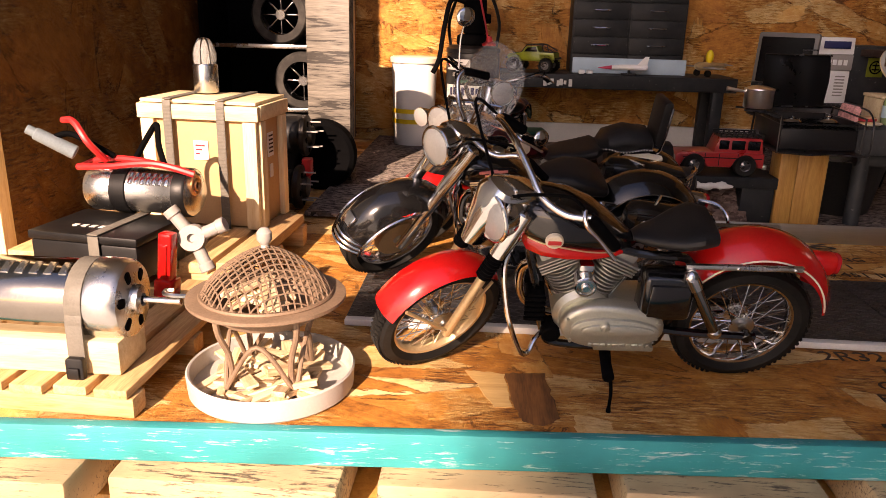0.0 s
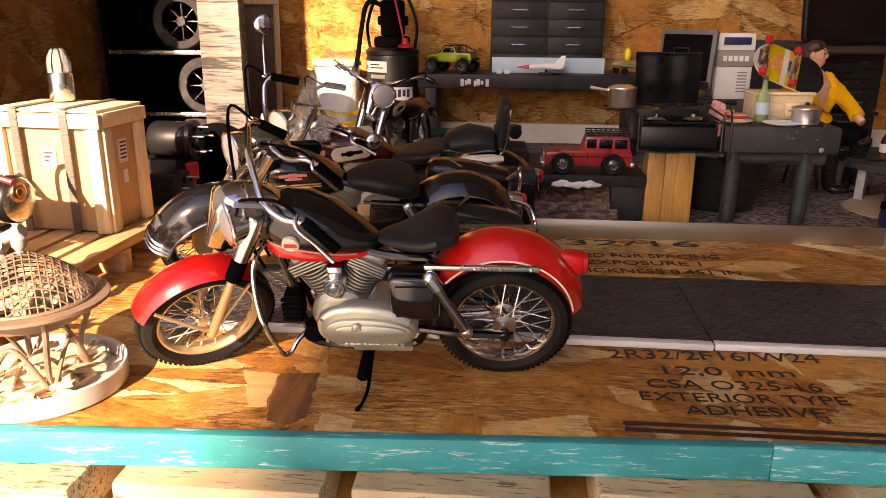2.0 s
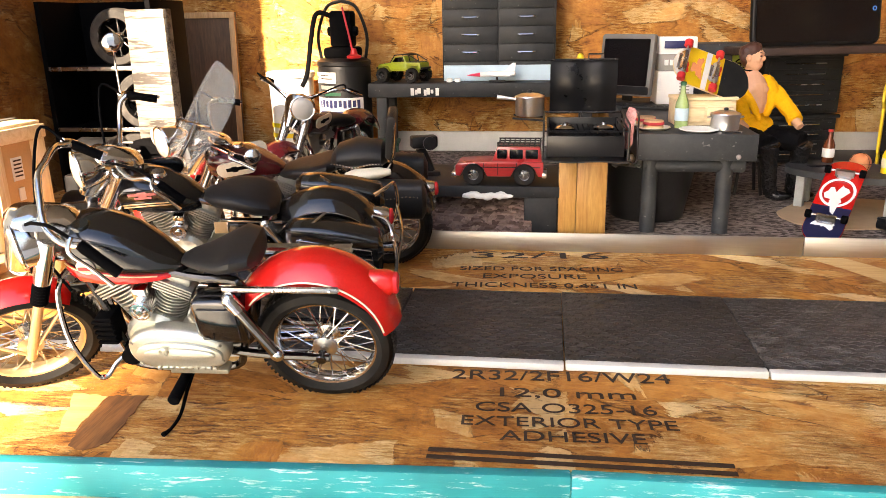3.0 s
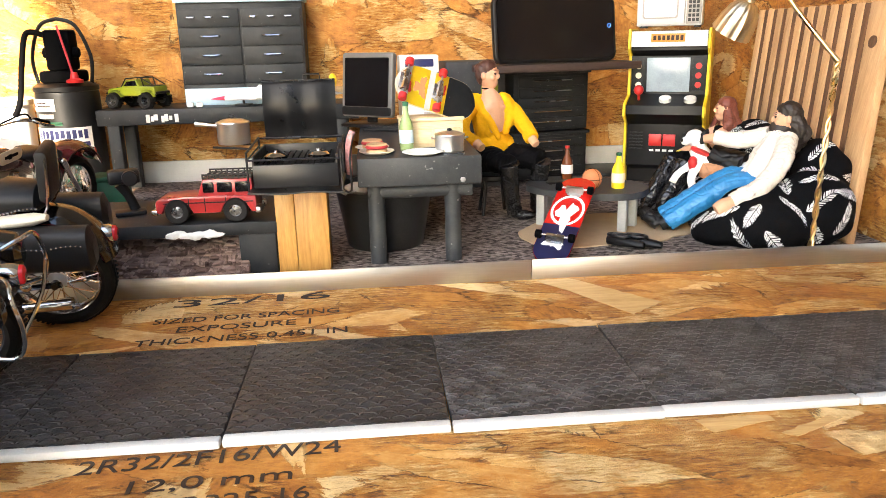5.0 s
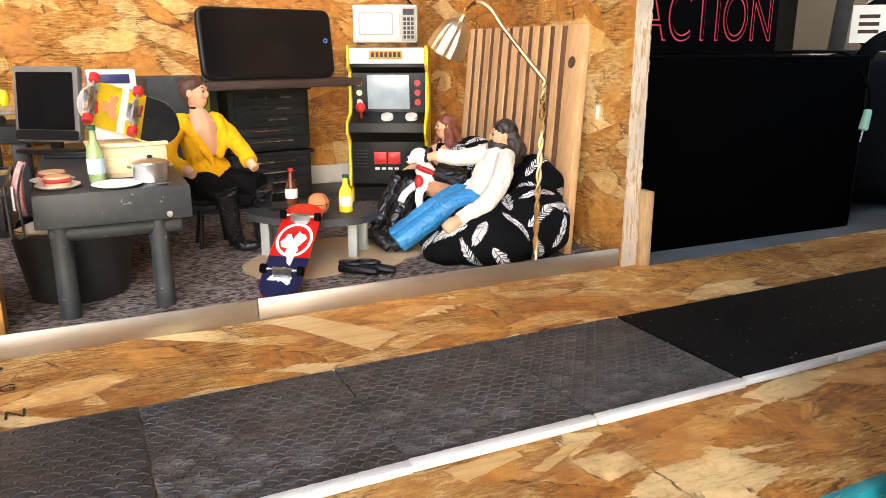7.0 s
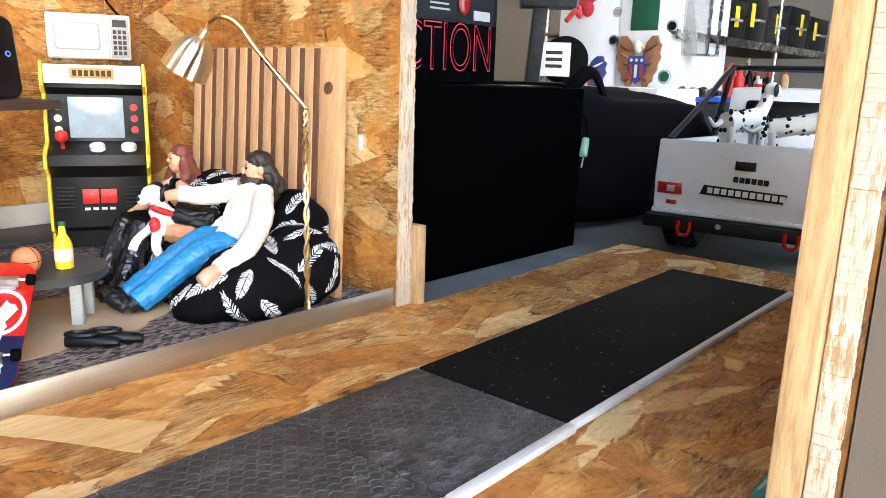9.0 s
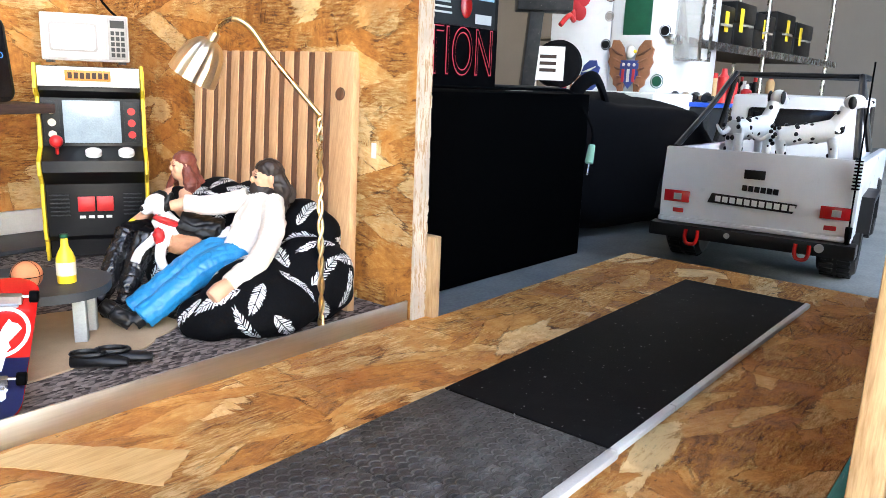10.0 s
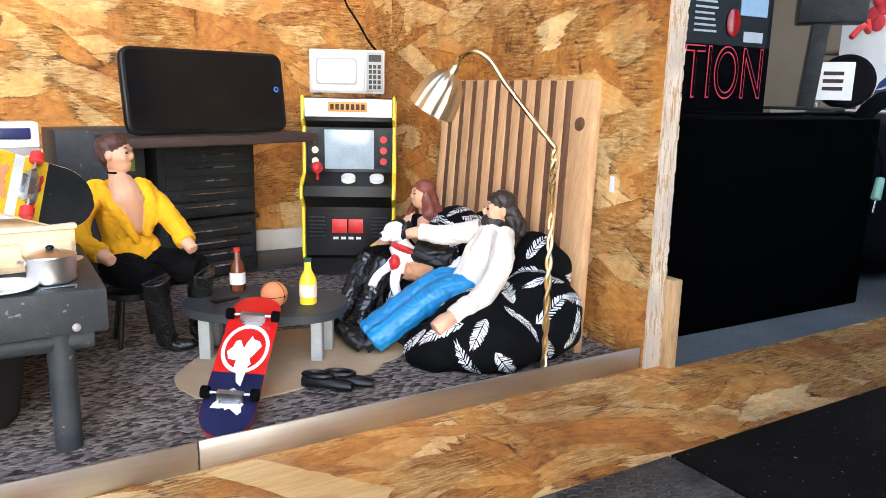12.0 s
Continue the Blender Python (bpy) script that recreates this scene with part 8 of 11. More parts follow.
tube(bm, [(-0.034, -0.036, 0.0245), (0.034, -0.036, 0.0245)], 0.0008, 6)
part("front_rail", bm, GRILL_BLACK, gr)
bm = B()
tube(bm, [(-0.034, 0.033, 0.0320), (0.034, 0.033, 0.0320)], 0.0008, 6)
part("hinge_rod", bm, DARK_RIM, gr)
for y in (-0.020, 0.004):
    bm = B()
    tube(bm, [(-0.034, y, 0.0310), (-0.060, y, 0.0330)], 0.0009, 6)
    part("shelf_rod", bm, GRILL_BLACK, gr)
bm = B()
tube(bm, [(0.034, -0.036, 0.001), (0.0405, -0.037, 0.000), (0.0405, -0.037, 0.0240), (0.0425, -0.020, 0.0350), (0.0425, 0.010, 0.0360)], 0.0008, 6, smooth=3)
part("towel_rod", bm, GRILL_BLACK, gr)
for x, y in ((-0.016, 0.0), (0.016, 0.004)):
    bm = B()
    lathe(bm, [(0, 0.0), (0.0085, 0.0003), (0.0088, 0.0022), (0.0065, 0.0042), (0.0022, 0.0050), (0.0022, 0.0068), (0, 0.0070)], 24, pose(0.4195 + x, 0.780 + y, GZ + 0.0216))
    solid("plate", bm, CHROME, "shiny metal plate on the grill", "plate", "plates on the grill")


def cooking_pot(m, r, h, label, handle=True):
    p = thing("cooking_pot", m, label, "pot")
    bm = B()
    lathe(bm, [(0, 0), (r * 0.94, 0), (r, h * 0.06), (r, h * 0.92), (r * 1.05, h), (r * 0.97, h)], 32)
    part("body", bm, POT, p)
    bm = B()
    lathe(bm, [(r * 1.06, h * 1.0), (r * 1.04, h * 1.05), (r * 0.6, h * 1.18), (0, h * 1.24)], 32)
    part("lid", bm, POT, p)
    bm = B()
    blob(bm, (0, 0, h * 1.3), (r * 0.18, r * 0.18, h * 0.10), seg=12)
    part("knob", bm, GRILL_BLACK, p)
    bm = B()
    if handle:
        tube(bm, [(-r * 0.95, 0, h * 0.86), (-r * 1.5, 0, h * 0.92), (-r * 2.3, 0, h * 1.0)], [0.0010, 0.0014, 0.0019], 8, smooth=4)
    else:
        for s in (-1, 1):
            if s > 0:
                part("handle", bm, POT, p)
                bm = B()
            tube(bm, [(s * r, -r * 0.3, h * 0.8), (s * r * 1.25, 0, h * 0.82), (s * r, r * 0.3, h * 0.8)], 0.0008, 6, smooth=4)
    part("handle", bm, POT, p)
    return p


cooking_pot(pose(0.3735, 0.781, GZ + 0.0340), 0.0120, 0.0155, "polished saucepan with lid on the grill shelf")

# dark table with food
dt = table("dining_table", pose(0, 0, 0.0062), 0.464, 0.562, 0.786, 1.085, 0.0880, 0.0225, ((0.478, 0.800), (0.540, 0.800), (0.478, 1.06), (0.540, 1.06)), DARK_TABLE, "slate-grey painted table with pipe legs", "table", 0.0068)
bm = B()
cyl(bm, (0.471, 0.800, 0.0594), (0.556, 0.800, 0.0594), 0.0060, seg=18, bevel=0.0008)
part("rail", bm, DARK_TABLE, dt)
bm = B()
blob(bm, (0.5470, 0.7858, 0.0690), (0.0022, 0.0012, 0.0022), seg=10)
part("chip", bm, GREY_PLASTIC, dt, "chipped pale spot")
TT = 0.0944
for k, (x, y) in enumerate(((0.4800, 0.812), (0.4765, 0.838))):
    bm = B()
    lathe(bm, [(0, 0), (0.010, 0), (0.0145, 0.0022), (0.0142, 0.0028), (0.0095, 0.0012), (0, 0.0010)], 28)
    solid("plate", bm, CREAM, "small pale plate on the table", "plate", "plates on the table", m=pose(x, y, TT))
    sw = thing("sandwich", pose(x, y, TT + 0.0013, 0, 0, 30 * k), "round sandwich with red filling on a plate", "food", "sandwiches")
    for z, r, mt, nm in ((0.0, 0.0088, BUN, "bread"), (0.0030, 0.0092, FLAG_RED, "filling"), (0.0042, 0.0088, BUN, "bread")):
        bm = B()
        lathe(bm, [(0, z), (r * 0.9, z), (r, z + 0.0008), (r * 0.94, z + 0.0026), (0, z + 0.0032)], 22)
        part(nm, bm, mt, sw)
bm = B()
lathe(bm, [(0, 0), (0.011, 0), (0.0165, 0.0018), (0.0162, 0.0024), (0.0105, 0.0010), (0, 0.0009)], 30)
solid("plate", bm, WHITE, "empty white plate on the table", "plate", m=pose(0.5165, 0.802, TT))


def bottle(name, m, r, h, glass_mat, label, label_mat, cap_mat, full=None):
    p = thing(name, m, label, "bottle")
    bm = B()
    lathe(bm, [(0, 0), (r * 0.95, 0), (r, h * 0.03), (r, h * 0.50), (r * 0.82, h * 0.60), (r * 0.42, h * 0.74), (r * 0.36, h * 0.93), (0, h * 0.93)], 24)
    part("body", bm, glass_mat, p)
    bm = B()
    lathe(bm, [(r * 1.01, h * 0.16), (r * 1.03, h * 0.17), (r * 1.03, h * 0.42), (r * 1.01, h * 0.43)], 24)
    part("label_band", bm, label_mat, p)
    bm = B()
    lathe(bm, [(r * 0.40, h * 0.91), (r * 0.44, h * 0.92), (r * 0.44, h * 0.99), (0, h)], 16)
    part("cap", bm, cap_mat, p)
    return p


bottle("glass_bottle", pose(0.5050, 0.824, TT), 0.0057, 0.040, GREEN_GLASS, "pale green glass bottle on the table", PALE_BLUE, GREEN)
cooking_pot(pose(0.5395, 0.812, TT), 0.0118, 0.0135, "small polished pot with side handles on the table", False)
bm = B()
tube(bm, [(0.0, 0, 0), (0.008, 0, 0.0004), (0.016, 0.001, 0)], [0.0006, 0.0005, 0.0012], 6)
solid("fork", bm, STEEL, "tiny metal fork on the table", "fork", m=pose(0.533, 0.791, TT + 0.0008))
wc = thing("wooden_box", pose(0.527, 0.852, TT, 0, 0, 4), "pale wooden box with two panels on the table", "box")
bm = B()
box(bm, -0.026, 0.026, -0.015, 0.015, 0, 0.022, 0.0008)
part("body", bm, PALE_PINE, wc)
for x in (-0.0125, 0.0125):
    bm = B()
    box(bm, x - 0.0112, x + 0.0112, -0.0164, -0.0152, 0.003, 0.016, 0.0004)
    part("panel", bm, PALE_PINE, wc)
bm = B()
box(bm, -0.027, 0.027, -0.017, 0.016, 0.0222, 0.0250, 0.0006)
part("lid", bm, PALE_PINE, wc)
bm = B()
for k in range(5):
    tube(bm, [(0.4610, 0.788 + 0.006 * k, 0.1130), (0.4580, 0.786 + 0.006 * k, 0.104), (0.4575, 0.787 + 0.006 * k, 0.086 - 0.002 * k)], 0.0036, 8, smooth=3, flat=0.4)
solid("towel", bm, surf("red_check_cloth", (0.55, 0.26, 0.24), 0.9, 0, 0.6, blotch=300), "red and white cloth hanging by the grill", "towel")


def skateboard(m, L, W, deck, label, graphic, wheel_mat, axles=(-0.28, 0.28)):
    """Length along x; the underside, with its trucks, looks along +z."""
    s = thing("skateboard", m, label, "skateboard", "skateboards")
    n = 20
    bm = B()
    out = []
    for k in range(n + 1):
        a = radians(-90 + 180 * k / n)
        out.append((L / 2 - W / 2 + W / 2 * math.cos(a), W / 2 * math.sin(a)))
    for k in range(n + 1):
        a = radians(90 + 180 * k / n)
        out.append((-L / 2 + W / 2 + W / 2 * math.cos(a), W / 2 * math.sin(a)))
    plate(bm, out, 0.0016)
    bend = lambda x: -0.0 + max(0, abs(x) - L * 0.34) ** 1.5 * -0.9
    bmesh.ops.subdivide_edges(bm, edges=[e for e in bm.edges if abs(e.verts[0].co.x - e.verts[1].co.x) > L * 0.3], cuts=8)
    bmesh.ops.triangulate(bm, faces=[f for f in bm.faces if len(f.verts) > 4])
    for v in bm.verts:
        v.co.z += bend(v.co.x)
    d = part("deck", bm, deck[0], s)
    for x0, x1, mt, nm in graphic:
        bm = B()
        if nm == "oval":
            ring(bm, W * 0.42, W * 0.035, 32, 6, pose((x0 + x1) / 2, 0, 0.0018) @ Matrix.Diagonal(((x1 - x0) / (W * 0.9), 1, 0.25, 1)))
        elif nm == "figure":
            rim = []
            for q in range(22):
                a = 2 * math.pi * q / 22
                rr = 1.0 + 0.38 * math.sin(3 * a + x0 * 90) + 0.22 * math.cos(7 * a + x1 * 60)
                rim.append(((x0 + x1) / 2 + (x1 - x0) * 0.31 * rr * math.cos(a), W * 0.23 * rr * math.sin(a)))
            plate(bm, rim, 0.0003, z=0.0019)
        else:
            rows_ = []
            for q in range(17):
                x = x0 + (x1 - x0) * q / 16
                over = max(0.0, abs(x) - (L / 2 - W / 2))
                w = math.sqrt(max(0.0, (W / 2) ** 2 - over ** 2)) * 0.985
                rows_.append([bm.verts.new((x, w * u, 0.00175 + bend(x))) for u in (-1, -0.5, 0, 0.5, 1)])
            for p_, q_ in zip(rows_, rows_[1:]):
                for u in range(4):
                    bm.faces.new((p_[u], q_[u], q_[u + 1], p_[u + 1]))
            bmesh.ops.solidify(bm, geom=bm.faces[:], thickness=0.00015)
        part("graphic", bm, mt, d)
    for x in (L * axles[0], L * axles[1]):
        bm = B()
        box(bm, x - 0.0045, x + 0.0045, -W * 0.20, W * 0.20, 0.0018, 0.0035, 0.0005)
        prism(bm, [(-0.003, 0.0030), (-0.0015, 0.0080), (0.0015, 0.0080), (0.003, 0.0030)], W * 0.5, pose(x, 0, 0), 0.0005)
        cyl(bm, (x, -W * 0.52, 0.0068), (x, W * 0.52, 0.0068), 0.0009, seg=10)
        tr = part("truck", bm, STEEL, s)
        for q in (-1, 1):
            bm = B()
            cyl(bm, (x, q * W * 0.37, 0.0068), (x, q * W * 0.53, 0.0068), 0.0036, seg=18, bevel=0.0006)
            part("wheel", bm, wheel_mat, tr)
    return s


a, b = Vector((0.6125, 0.7700, 0.0095)), Vector((0.6620, 0.8540, 0.0585))
xa = (b - a).normalized()
za = Vector((-0.35, -0.75, 0.75))
za = (za - xa * za.dot(xa)).normalized()
ya = za.cross(xa)
mm = Matrix((xa, ya, za)).transposed().to_4x4()
mm.translation = (a + b) / 2
skateboard(mm, 0.114, 0.031, (RED_PAINT,), "red and navy skateboard leaning upside down on the coffee table", ((-0.0568, -0.012, NAVY, "bar"), (-0.012, 0.028, WHITE, "oval"), (-0.024, 0.026, WHITE, "figure"), (-0.046, -0.022, WHITE, "figure")), MATT_BLACK)
xa = Vector((0.80, 0.10, -0.30)).normalized()
za = Vector((0.05, -0.85, 0.55))
za = (za - xa * za.dot(xa)).normalized()
mm = Matrix((xa, za.cross(xa), za)).transposed().to_4x4()
mm.translation = (0.532, 0.848, 0.1385)
skateboard(mm, 0.072, 0.037, (PALE_PINE,), "small upturned skateboard with a bright printed deck and red wheels", ((-0.0375, -0.024, OFFWHITE, "bar"), (-0.024, -0.008, YELLOW, "bar"), (-0.034, -0.020, RED_PLASTIC, "figure"), (-0.022, -0.006, BALL, "figure"), (-0.008, -0.003, WHITE, "bar"), (-0.003, 0.009, YELLOW, "bar"), (-0.004, 0.010, RED_PLASTIC, "figure"), (0.009, 0.0365, GREY_FURN, "bar")), RED_PLASTIC, (-0.40, 0.02))

# screen, till and boxes on the table's far end
mo = thing("monitor", pose(0.4755, 1.012, TT, 0, 0, -38), "silver-grey flat monitor with a dark screen", "monitor")
bm = B()
prism(bm, rounded(0.066, 0.066, 0.003), 0.007, pose(0, 0, 0.043, -6), 0.0012)
part("frame", bm, SILVER_PLASTIC, mo, "silver-grey bezel")
bm = B()
prism(bm, rounded(0.064, 0.0085, 0.002), 0.0010, pose(0, -0.0068, 0.0165, -6))
part("lower_bezel", bm, BLACK, mo, "black lower bezel")
bm = B()
prism(bm, rounded(0.057, 0.050, 0.0015), 0.0008, pose(0, -0.0040, 0.0462, -6))
part("screen", bm, SCREEN, mo)
bm = B()
box(bm, -0.028, 0.028, -0.016, 0.014, 0.0, 0.004, 0.0018)
box(bm, -0.006, 0.006, 0.002, 0.006, 0.003, 0.016, 0.001)
part("stand", bm, BLACK, mo)
kb = thing("keyboard", pose(0.496, 0.968, TT, 0, 0, -18), "dark flat keyboard in front of the monitor", "keyboard")
bm = B()
box(bm, -0.027, 0.027, -0.009, 0.009, 0, 0.003, 0.0008)
part("base", bm, BLACK, kb)
for r in range(4):
    for q in range(12):
        bm = B()
        box(bm, -0.0255 + q * 0.0043, -0.0220 + q * 0.0043, -0.0078 + r * 0.004, -0.0045 + r * 0.004, 0.003, 0.0040, 0.0003, seg=1)
        part("key", bm, GREY_FURN, kb)
wb2 = thing("white_box", pose(0.5280, 1.028, TT, 0, 0, 4), "white printed carton on the table", "box")
bm = B()
box(bm, -0.020, 0.020, -0.016, 0.016, 0, 0.036, 0.0008)
part("body", bm, WHITE, wb2)
bm = B()
for k in range(7):
    box(bm, 0.004, 0.015, -0.0164, -0.0161, 0.008 + k * 0.0035, 0.0095 + k * 0.0035)
part("label_bar", bm, GREY_PLASTIC, wb2)
tl = thing("cash_register", pose(0.5285, 1.026, TT + 0.0363, 0, 0, 2), "white and black miniature cash register", "cash register")
bm = B()
box(bm, -0.021, 0.021, -0.015, 0.015, 0, 0.018, 0.0015)
part("base", bm, GREY_PLASTIC, tl)
bm = B()
prism(bm, [(-0.015, 0.018), (-0.013, 0.036), (0.013, 0.036), (0.017, 0.018)], 0.042, pose(0, 0, 0, 0, 0, 90), 0.002)
part("hood", bm, WHITE, tl)
bm = B()
box(bm, -0.015, 0.015, -0.0172, -0.0160, 0.024, 0.032, 0.0006)
part("display", bm, NAVY, tl)
bm = B()
for k in range(5):
    box(bm, -0.014 + k * 0.006, -0.0095 + k * 0.006, -0.0162, -0.0152, 0.006, 0.012, 0.0004)
part("key", bm, WHITE, tl)
bb = thing("storage_crate", pose(0.598, 1.130, 0.0062, 0, 0, 6), "dark grey box with a round green emblem behind the table", "box")
bm = B()
box(bm, -0.036, 0.036, -0.030, 0.030, 0, 0.150, 0.001)
part("body", bm, DARK_TABLE, bb)
bm = B()
box(bm, 0.006, 0.027, -0.0312, -0.0302, 0.113, 0.136, 0.0003)
part("emblem", bm, surf("olive_green", (0.22, 0.26, 0.02), 0.6), bb, "olive emblem square")
bm = B()
ring(bm, 0.0072, 0.0009, 26, 6, pose(0.0165, -0.0316, 0.1245, 90))
box(bm, 0.012, 0.021, -0.0319, -0.0313, 0.1212, 0.1228)
box(bm, 0.012, 0.021, -0.0319, -0.0313, 0.1262, 0.1278)
box(bm, 0.0158, 0.0172, -0.0319, -0.0313, 0.119, 0.130)
part("emblem_mark", bm, MATT_BLACK, bb)

bin_ = thing("waste_bin", pose(0.485, 0.862, 0.0062) @ Matrix.Diagonal((1.0, 1.0, 0.92, 1.0)), "dark galvanised waste bin under the table", "bin")
bm = B()
lathe(bm, [(0, 0.0005), (0.033, 0), (0.034, 0.001), (0.0430, 0.056), (0.0446, 0.0575), (0.0446, 0.0592), (0.0424, 0.0592), (0.0325, 0.003), (0, 0.003)], 48)
part("body", bm, TIN, bin_)
bm = B()
ring(bm, 0.0440, 0.0012, 48, 6, pose(0, 0, 0.0585))
part("rim", bm, STEEL, bin_)
bm = B()
blob(bm, (0.0, -0.006, 0.056), (0.034, 0.030, 0.008), lump=0.5, seg=20)
part("liner", bm, WHITE, bin_, "crumpled white liner")

# ---- lounge side ----
ch = thing("drawer_cabinet", pose(0.690, 1.150, 0.0106, 0, 0, 13), "charcoal rolling drawer cabinet in two stacked units", "cabinet")
for z0, n, h in ((0.0, 4, 0.058), (0.060, 5, 0.072)):
    bm = B()
    box(bm, -0.050, 0.050, -0.030, 0.036, z0, z0 + h, 0.0012)
    box(bm, -0.053, 0.053, -0.033, 0.036, z0 + h - 0.004, z0 + h, 0.001)
    un = part("unit", bm, GREY_FURN, ch)
    for k in range(n):
        a = z0 + 0.004 + k * (h - 0.010) / n
        bm = B()
        box(bm, -0.044, 0.044, -0.0328, -0.0302, a, a + (h - 0.010) / n - 0.0015, 0.0006)
        part("drawer", bm, GREY_FURN, un)
        bm = B()
        tube(bm, [(-0.026, -0.0328, a + 0.007), (-0.025, -0.0350, a + 0.0068), (0.025, -0.0350, a + 0.0068), (0.026, -0.0328, a + 0.007)], 0.0007, 6)
        part("handle", bm, STEEL, un)
sh = thing("wall_shelf", pose(0.697, 1.088, 0.1440, 0, 0, 15), "dark wooden shelf board carrying the flat screen", "shelf")
bm = B()
box(bm, -0.094, 0.094, -0.030, 0.060, 0, 0.0085, 0.0012)
part("board", bm, timber("dark_shelf_wood", (0.045, 0.026, 0.020), (0.02, 0.012, 0.01), "x"), sh)
tv = thing("flat_screen", pose(0.693, 1.083, 0.1530, -7, 0, 15), "black glass smartphone standing as a television", "smartphone")
bm = B()
prism(bm, rounded(0.158, 0.074, 0.010), 0.008, pose(0, 0, 0.037), 0.0025, seg=3)
part("case", bm, BLACK, tv)
bm = B()
prism(bm, rounded(0.150, 0.067, 0.006), 0.0006, pose(0, -0.0043, 0.0375))
part("screen", bm, SCREEN, tv)
bm = B()
ring(bm, 0.0022, 0.0004, 18, 6, pose(0.069, -0.0047, 0.040, 90))
part("button_ring", bm, LED_BLUE, tv, "faint blue button ring")

# arcade cabinet
ar = thing("arcade_machine", pose(0.8215, 1.0705, 0.0062, 0, 0, -28), "yellow and black miniature arcade machine", "arcade machine")
side = [(0.058, 0.0), (0.058, 0.182), (0.0, 0.182), (-0.002, 0.160), (0.012, 0.152), (0.008, 0.106), (-0.021, 0.096), (-0.022, 0.084), (-0.006, 0.074), (-0.006, 0.022), (0.004, 0.018), (0.004, 0.0)]
for s in (-1, 1):
    bm = B()
    prism(bm, side, 0.003, pose(s * 0.0445, 0, 0) @ pose(0, 0, 0, 0, 0, 90), 0.0008)
    part("side_panel", bm, YELLOW, ar, "yellow edged side panel")
    bm = B()
    prism(bm, [(y * 0.9 + 0.004, 0.008 + z * 0.93) for y, z in side], 0.0008, pose(s * 0.0463, 0, 0) @ pose(0, 0, 0, 0, 0, 90))
    part("side_art", bm, YELLOW, ar)
bm = B()
prism(bm, [(0.056, 0.002), (0.056, 0.180), (0.004, 0.180), (0.004, 0.158), (0.017, 0.151), (0.013, 0.107), (-0.017, 0.096), (-0.018, 0.086), (-0.001, 0.073), (-0.001, 0.024), (0.010, 0.018), (0.010, 0.002)], 0.0855, pose(0, 0, 0) @ pose(0, 0, 0, 0, 0, 90), 0.0006)
part("body", bm, BLACK, ar)
bm = B()
box(bm, -0.0425, 0.0425, -0.0002, 0.0035, 0.162, 0.1795, 0.0006)
part("marquee", bm, OFFWHITE, ar, "pale off-white marquee")
bm = B()
box(bm, -0.020, 0.018, -0.0010, -0.0004, 0.167, 0.1765, 0.0002)
part("marquee_sign", bm, surf("orange_print", (0.62, 0.22, 0.03), 0.5), ar, "orange title plate")
bm = B()
for k in range(7):
    box(bm, -0.0175 + k * 0.005, -0.0140 + k * 0.005, -0.0015, -0.0011, 0.169, 0.1745)
part("title_bar", bm, INK, ar)
face = pose(0, 0.0128, 0.130) @ pose(0, 0, 0, 5, 0, 0)
bm = B()
box(bm, -0.0425, 0.0425, -0.0012, 0.0, -0.0215, 0.0215, 0.0003, m=face)
part("bezel", bm, GREY_FURN, ar)
bm = B()
box(bm, -0.0245, 0.0245, -0.0022, -0.0014, -0.0200, 0.0195, 0.0005, m=face)
# pale blue base paints in the daylight that the glass would mirror
part("screen", bm, surf("screen_with_painted_sky", (0.30, 0.36, 0.40), 0.06, 0.0, 0.25, blotch=40, bump=0), ar, "glossy screen, mirrored daylight put into its pale colour")
for s in (-1, 1):
    bm = B()
    box(bm, s * 0.034 - 0.0065, s * 0.034 + 0.0065, -0.0020, -0.0014, -0.018, 0.0185, 0.0003, m=face)
    part("side_card", bm, GREY_FURN, ar, "printed slate side card")
    bm = B()
    for q, mt in enumerate((0, 1, 2)):
        lathe(bm, [(0, 0), (0.0035, 0), (0.0035, 0.0004), (0, 0.0004)], 16, face @ pose(s * 0.034, -0.0021, -0.012 + q * 0.011, 90))
    part("card_spot", bm, (CREAM, RED_PLASTIC)[s > 0], ar)
panel = pose(0, -0.0035, 0.1022) @ pose(0, 0, 0, 20, 0, 0)
for x, mt in ((0.0, OFFWHITE), (0.028, OFFWHITE)):
    bm = B()
    lathe(bm, [(0, 0.0040), (0.0062, 0.0038), (0.0070, 0.0030), (0.0070, -0.001), (0, -0.001)], 22, panel @ Matrix.Translation((x, -0.002, 0)))
    part("button", bm, mt, ar, "big white button")
bm = B()
cyl(bm, panel @ Vector((-0.030, -0.002, 0)), panel @ Vector((-0.030, -0.002, 0.010)), 0.0016, seg=10)
blob(bm, panel @ Vector((-0.030, -0.002, 0.0125)), (0.0058, 0.0058, 0.0058), seg=18)
part("joystick", bm, RED_PLASTIC, ar, "red ball-top joystick")
for x in (-0.0088, 0.0072):
    bm = B()
    box(bm, x - 0.0072, x + 0.0072, -0.0075, -0.0062, 0.048, 0.062, 0.0005)
    part("coin_door", bm, RED_PLASTIC, ar, "bright red coin plate")
bm = B()
for k in range(4):
    box(bm, -0.015 + k * 0.0075, -0.010 + k * 0.0075, -0.0068, -0.0062, 0.0415, 0.0440)
part("coin_bar", bm, OFFWHITE, ar)
for s in (-1, 1):
    for k in range(6):
        bm = B()
        box(bm, s * 0.031 - 0.008, s * 0.031 + 0.008, -0.0072, -0.0060, 0.044 + k * 0.0038, 0.0452 + k * 0.0038, 0.0003)
        part("grille_slat", bm, GREY_FURN, ar)
mw = thing("microwave", pose(0.8245, 1.0785, 0.1890, 0, 0, -26), "white miniature microwave on the arcade machine", "microwave")
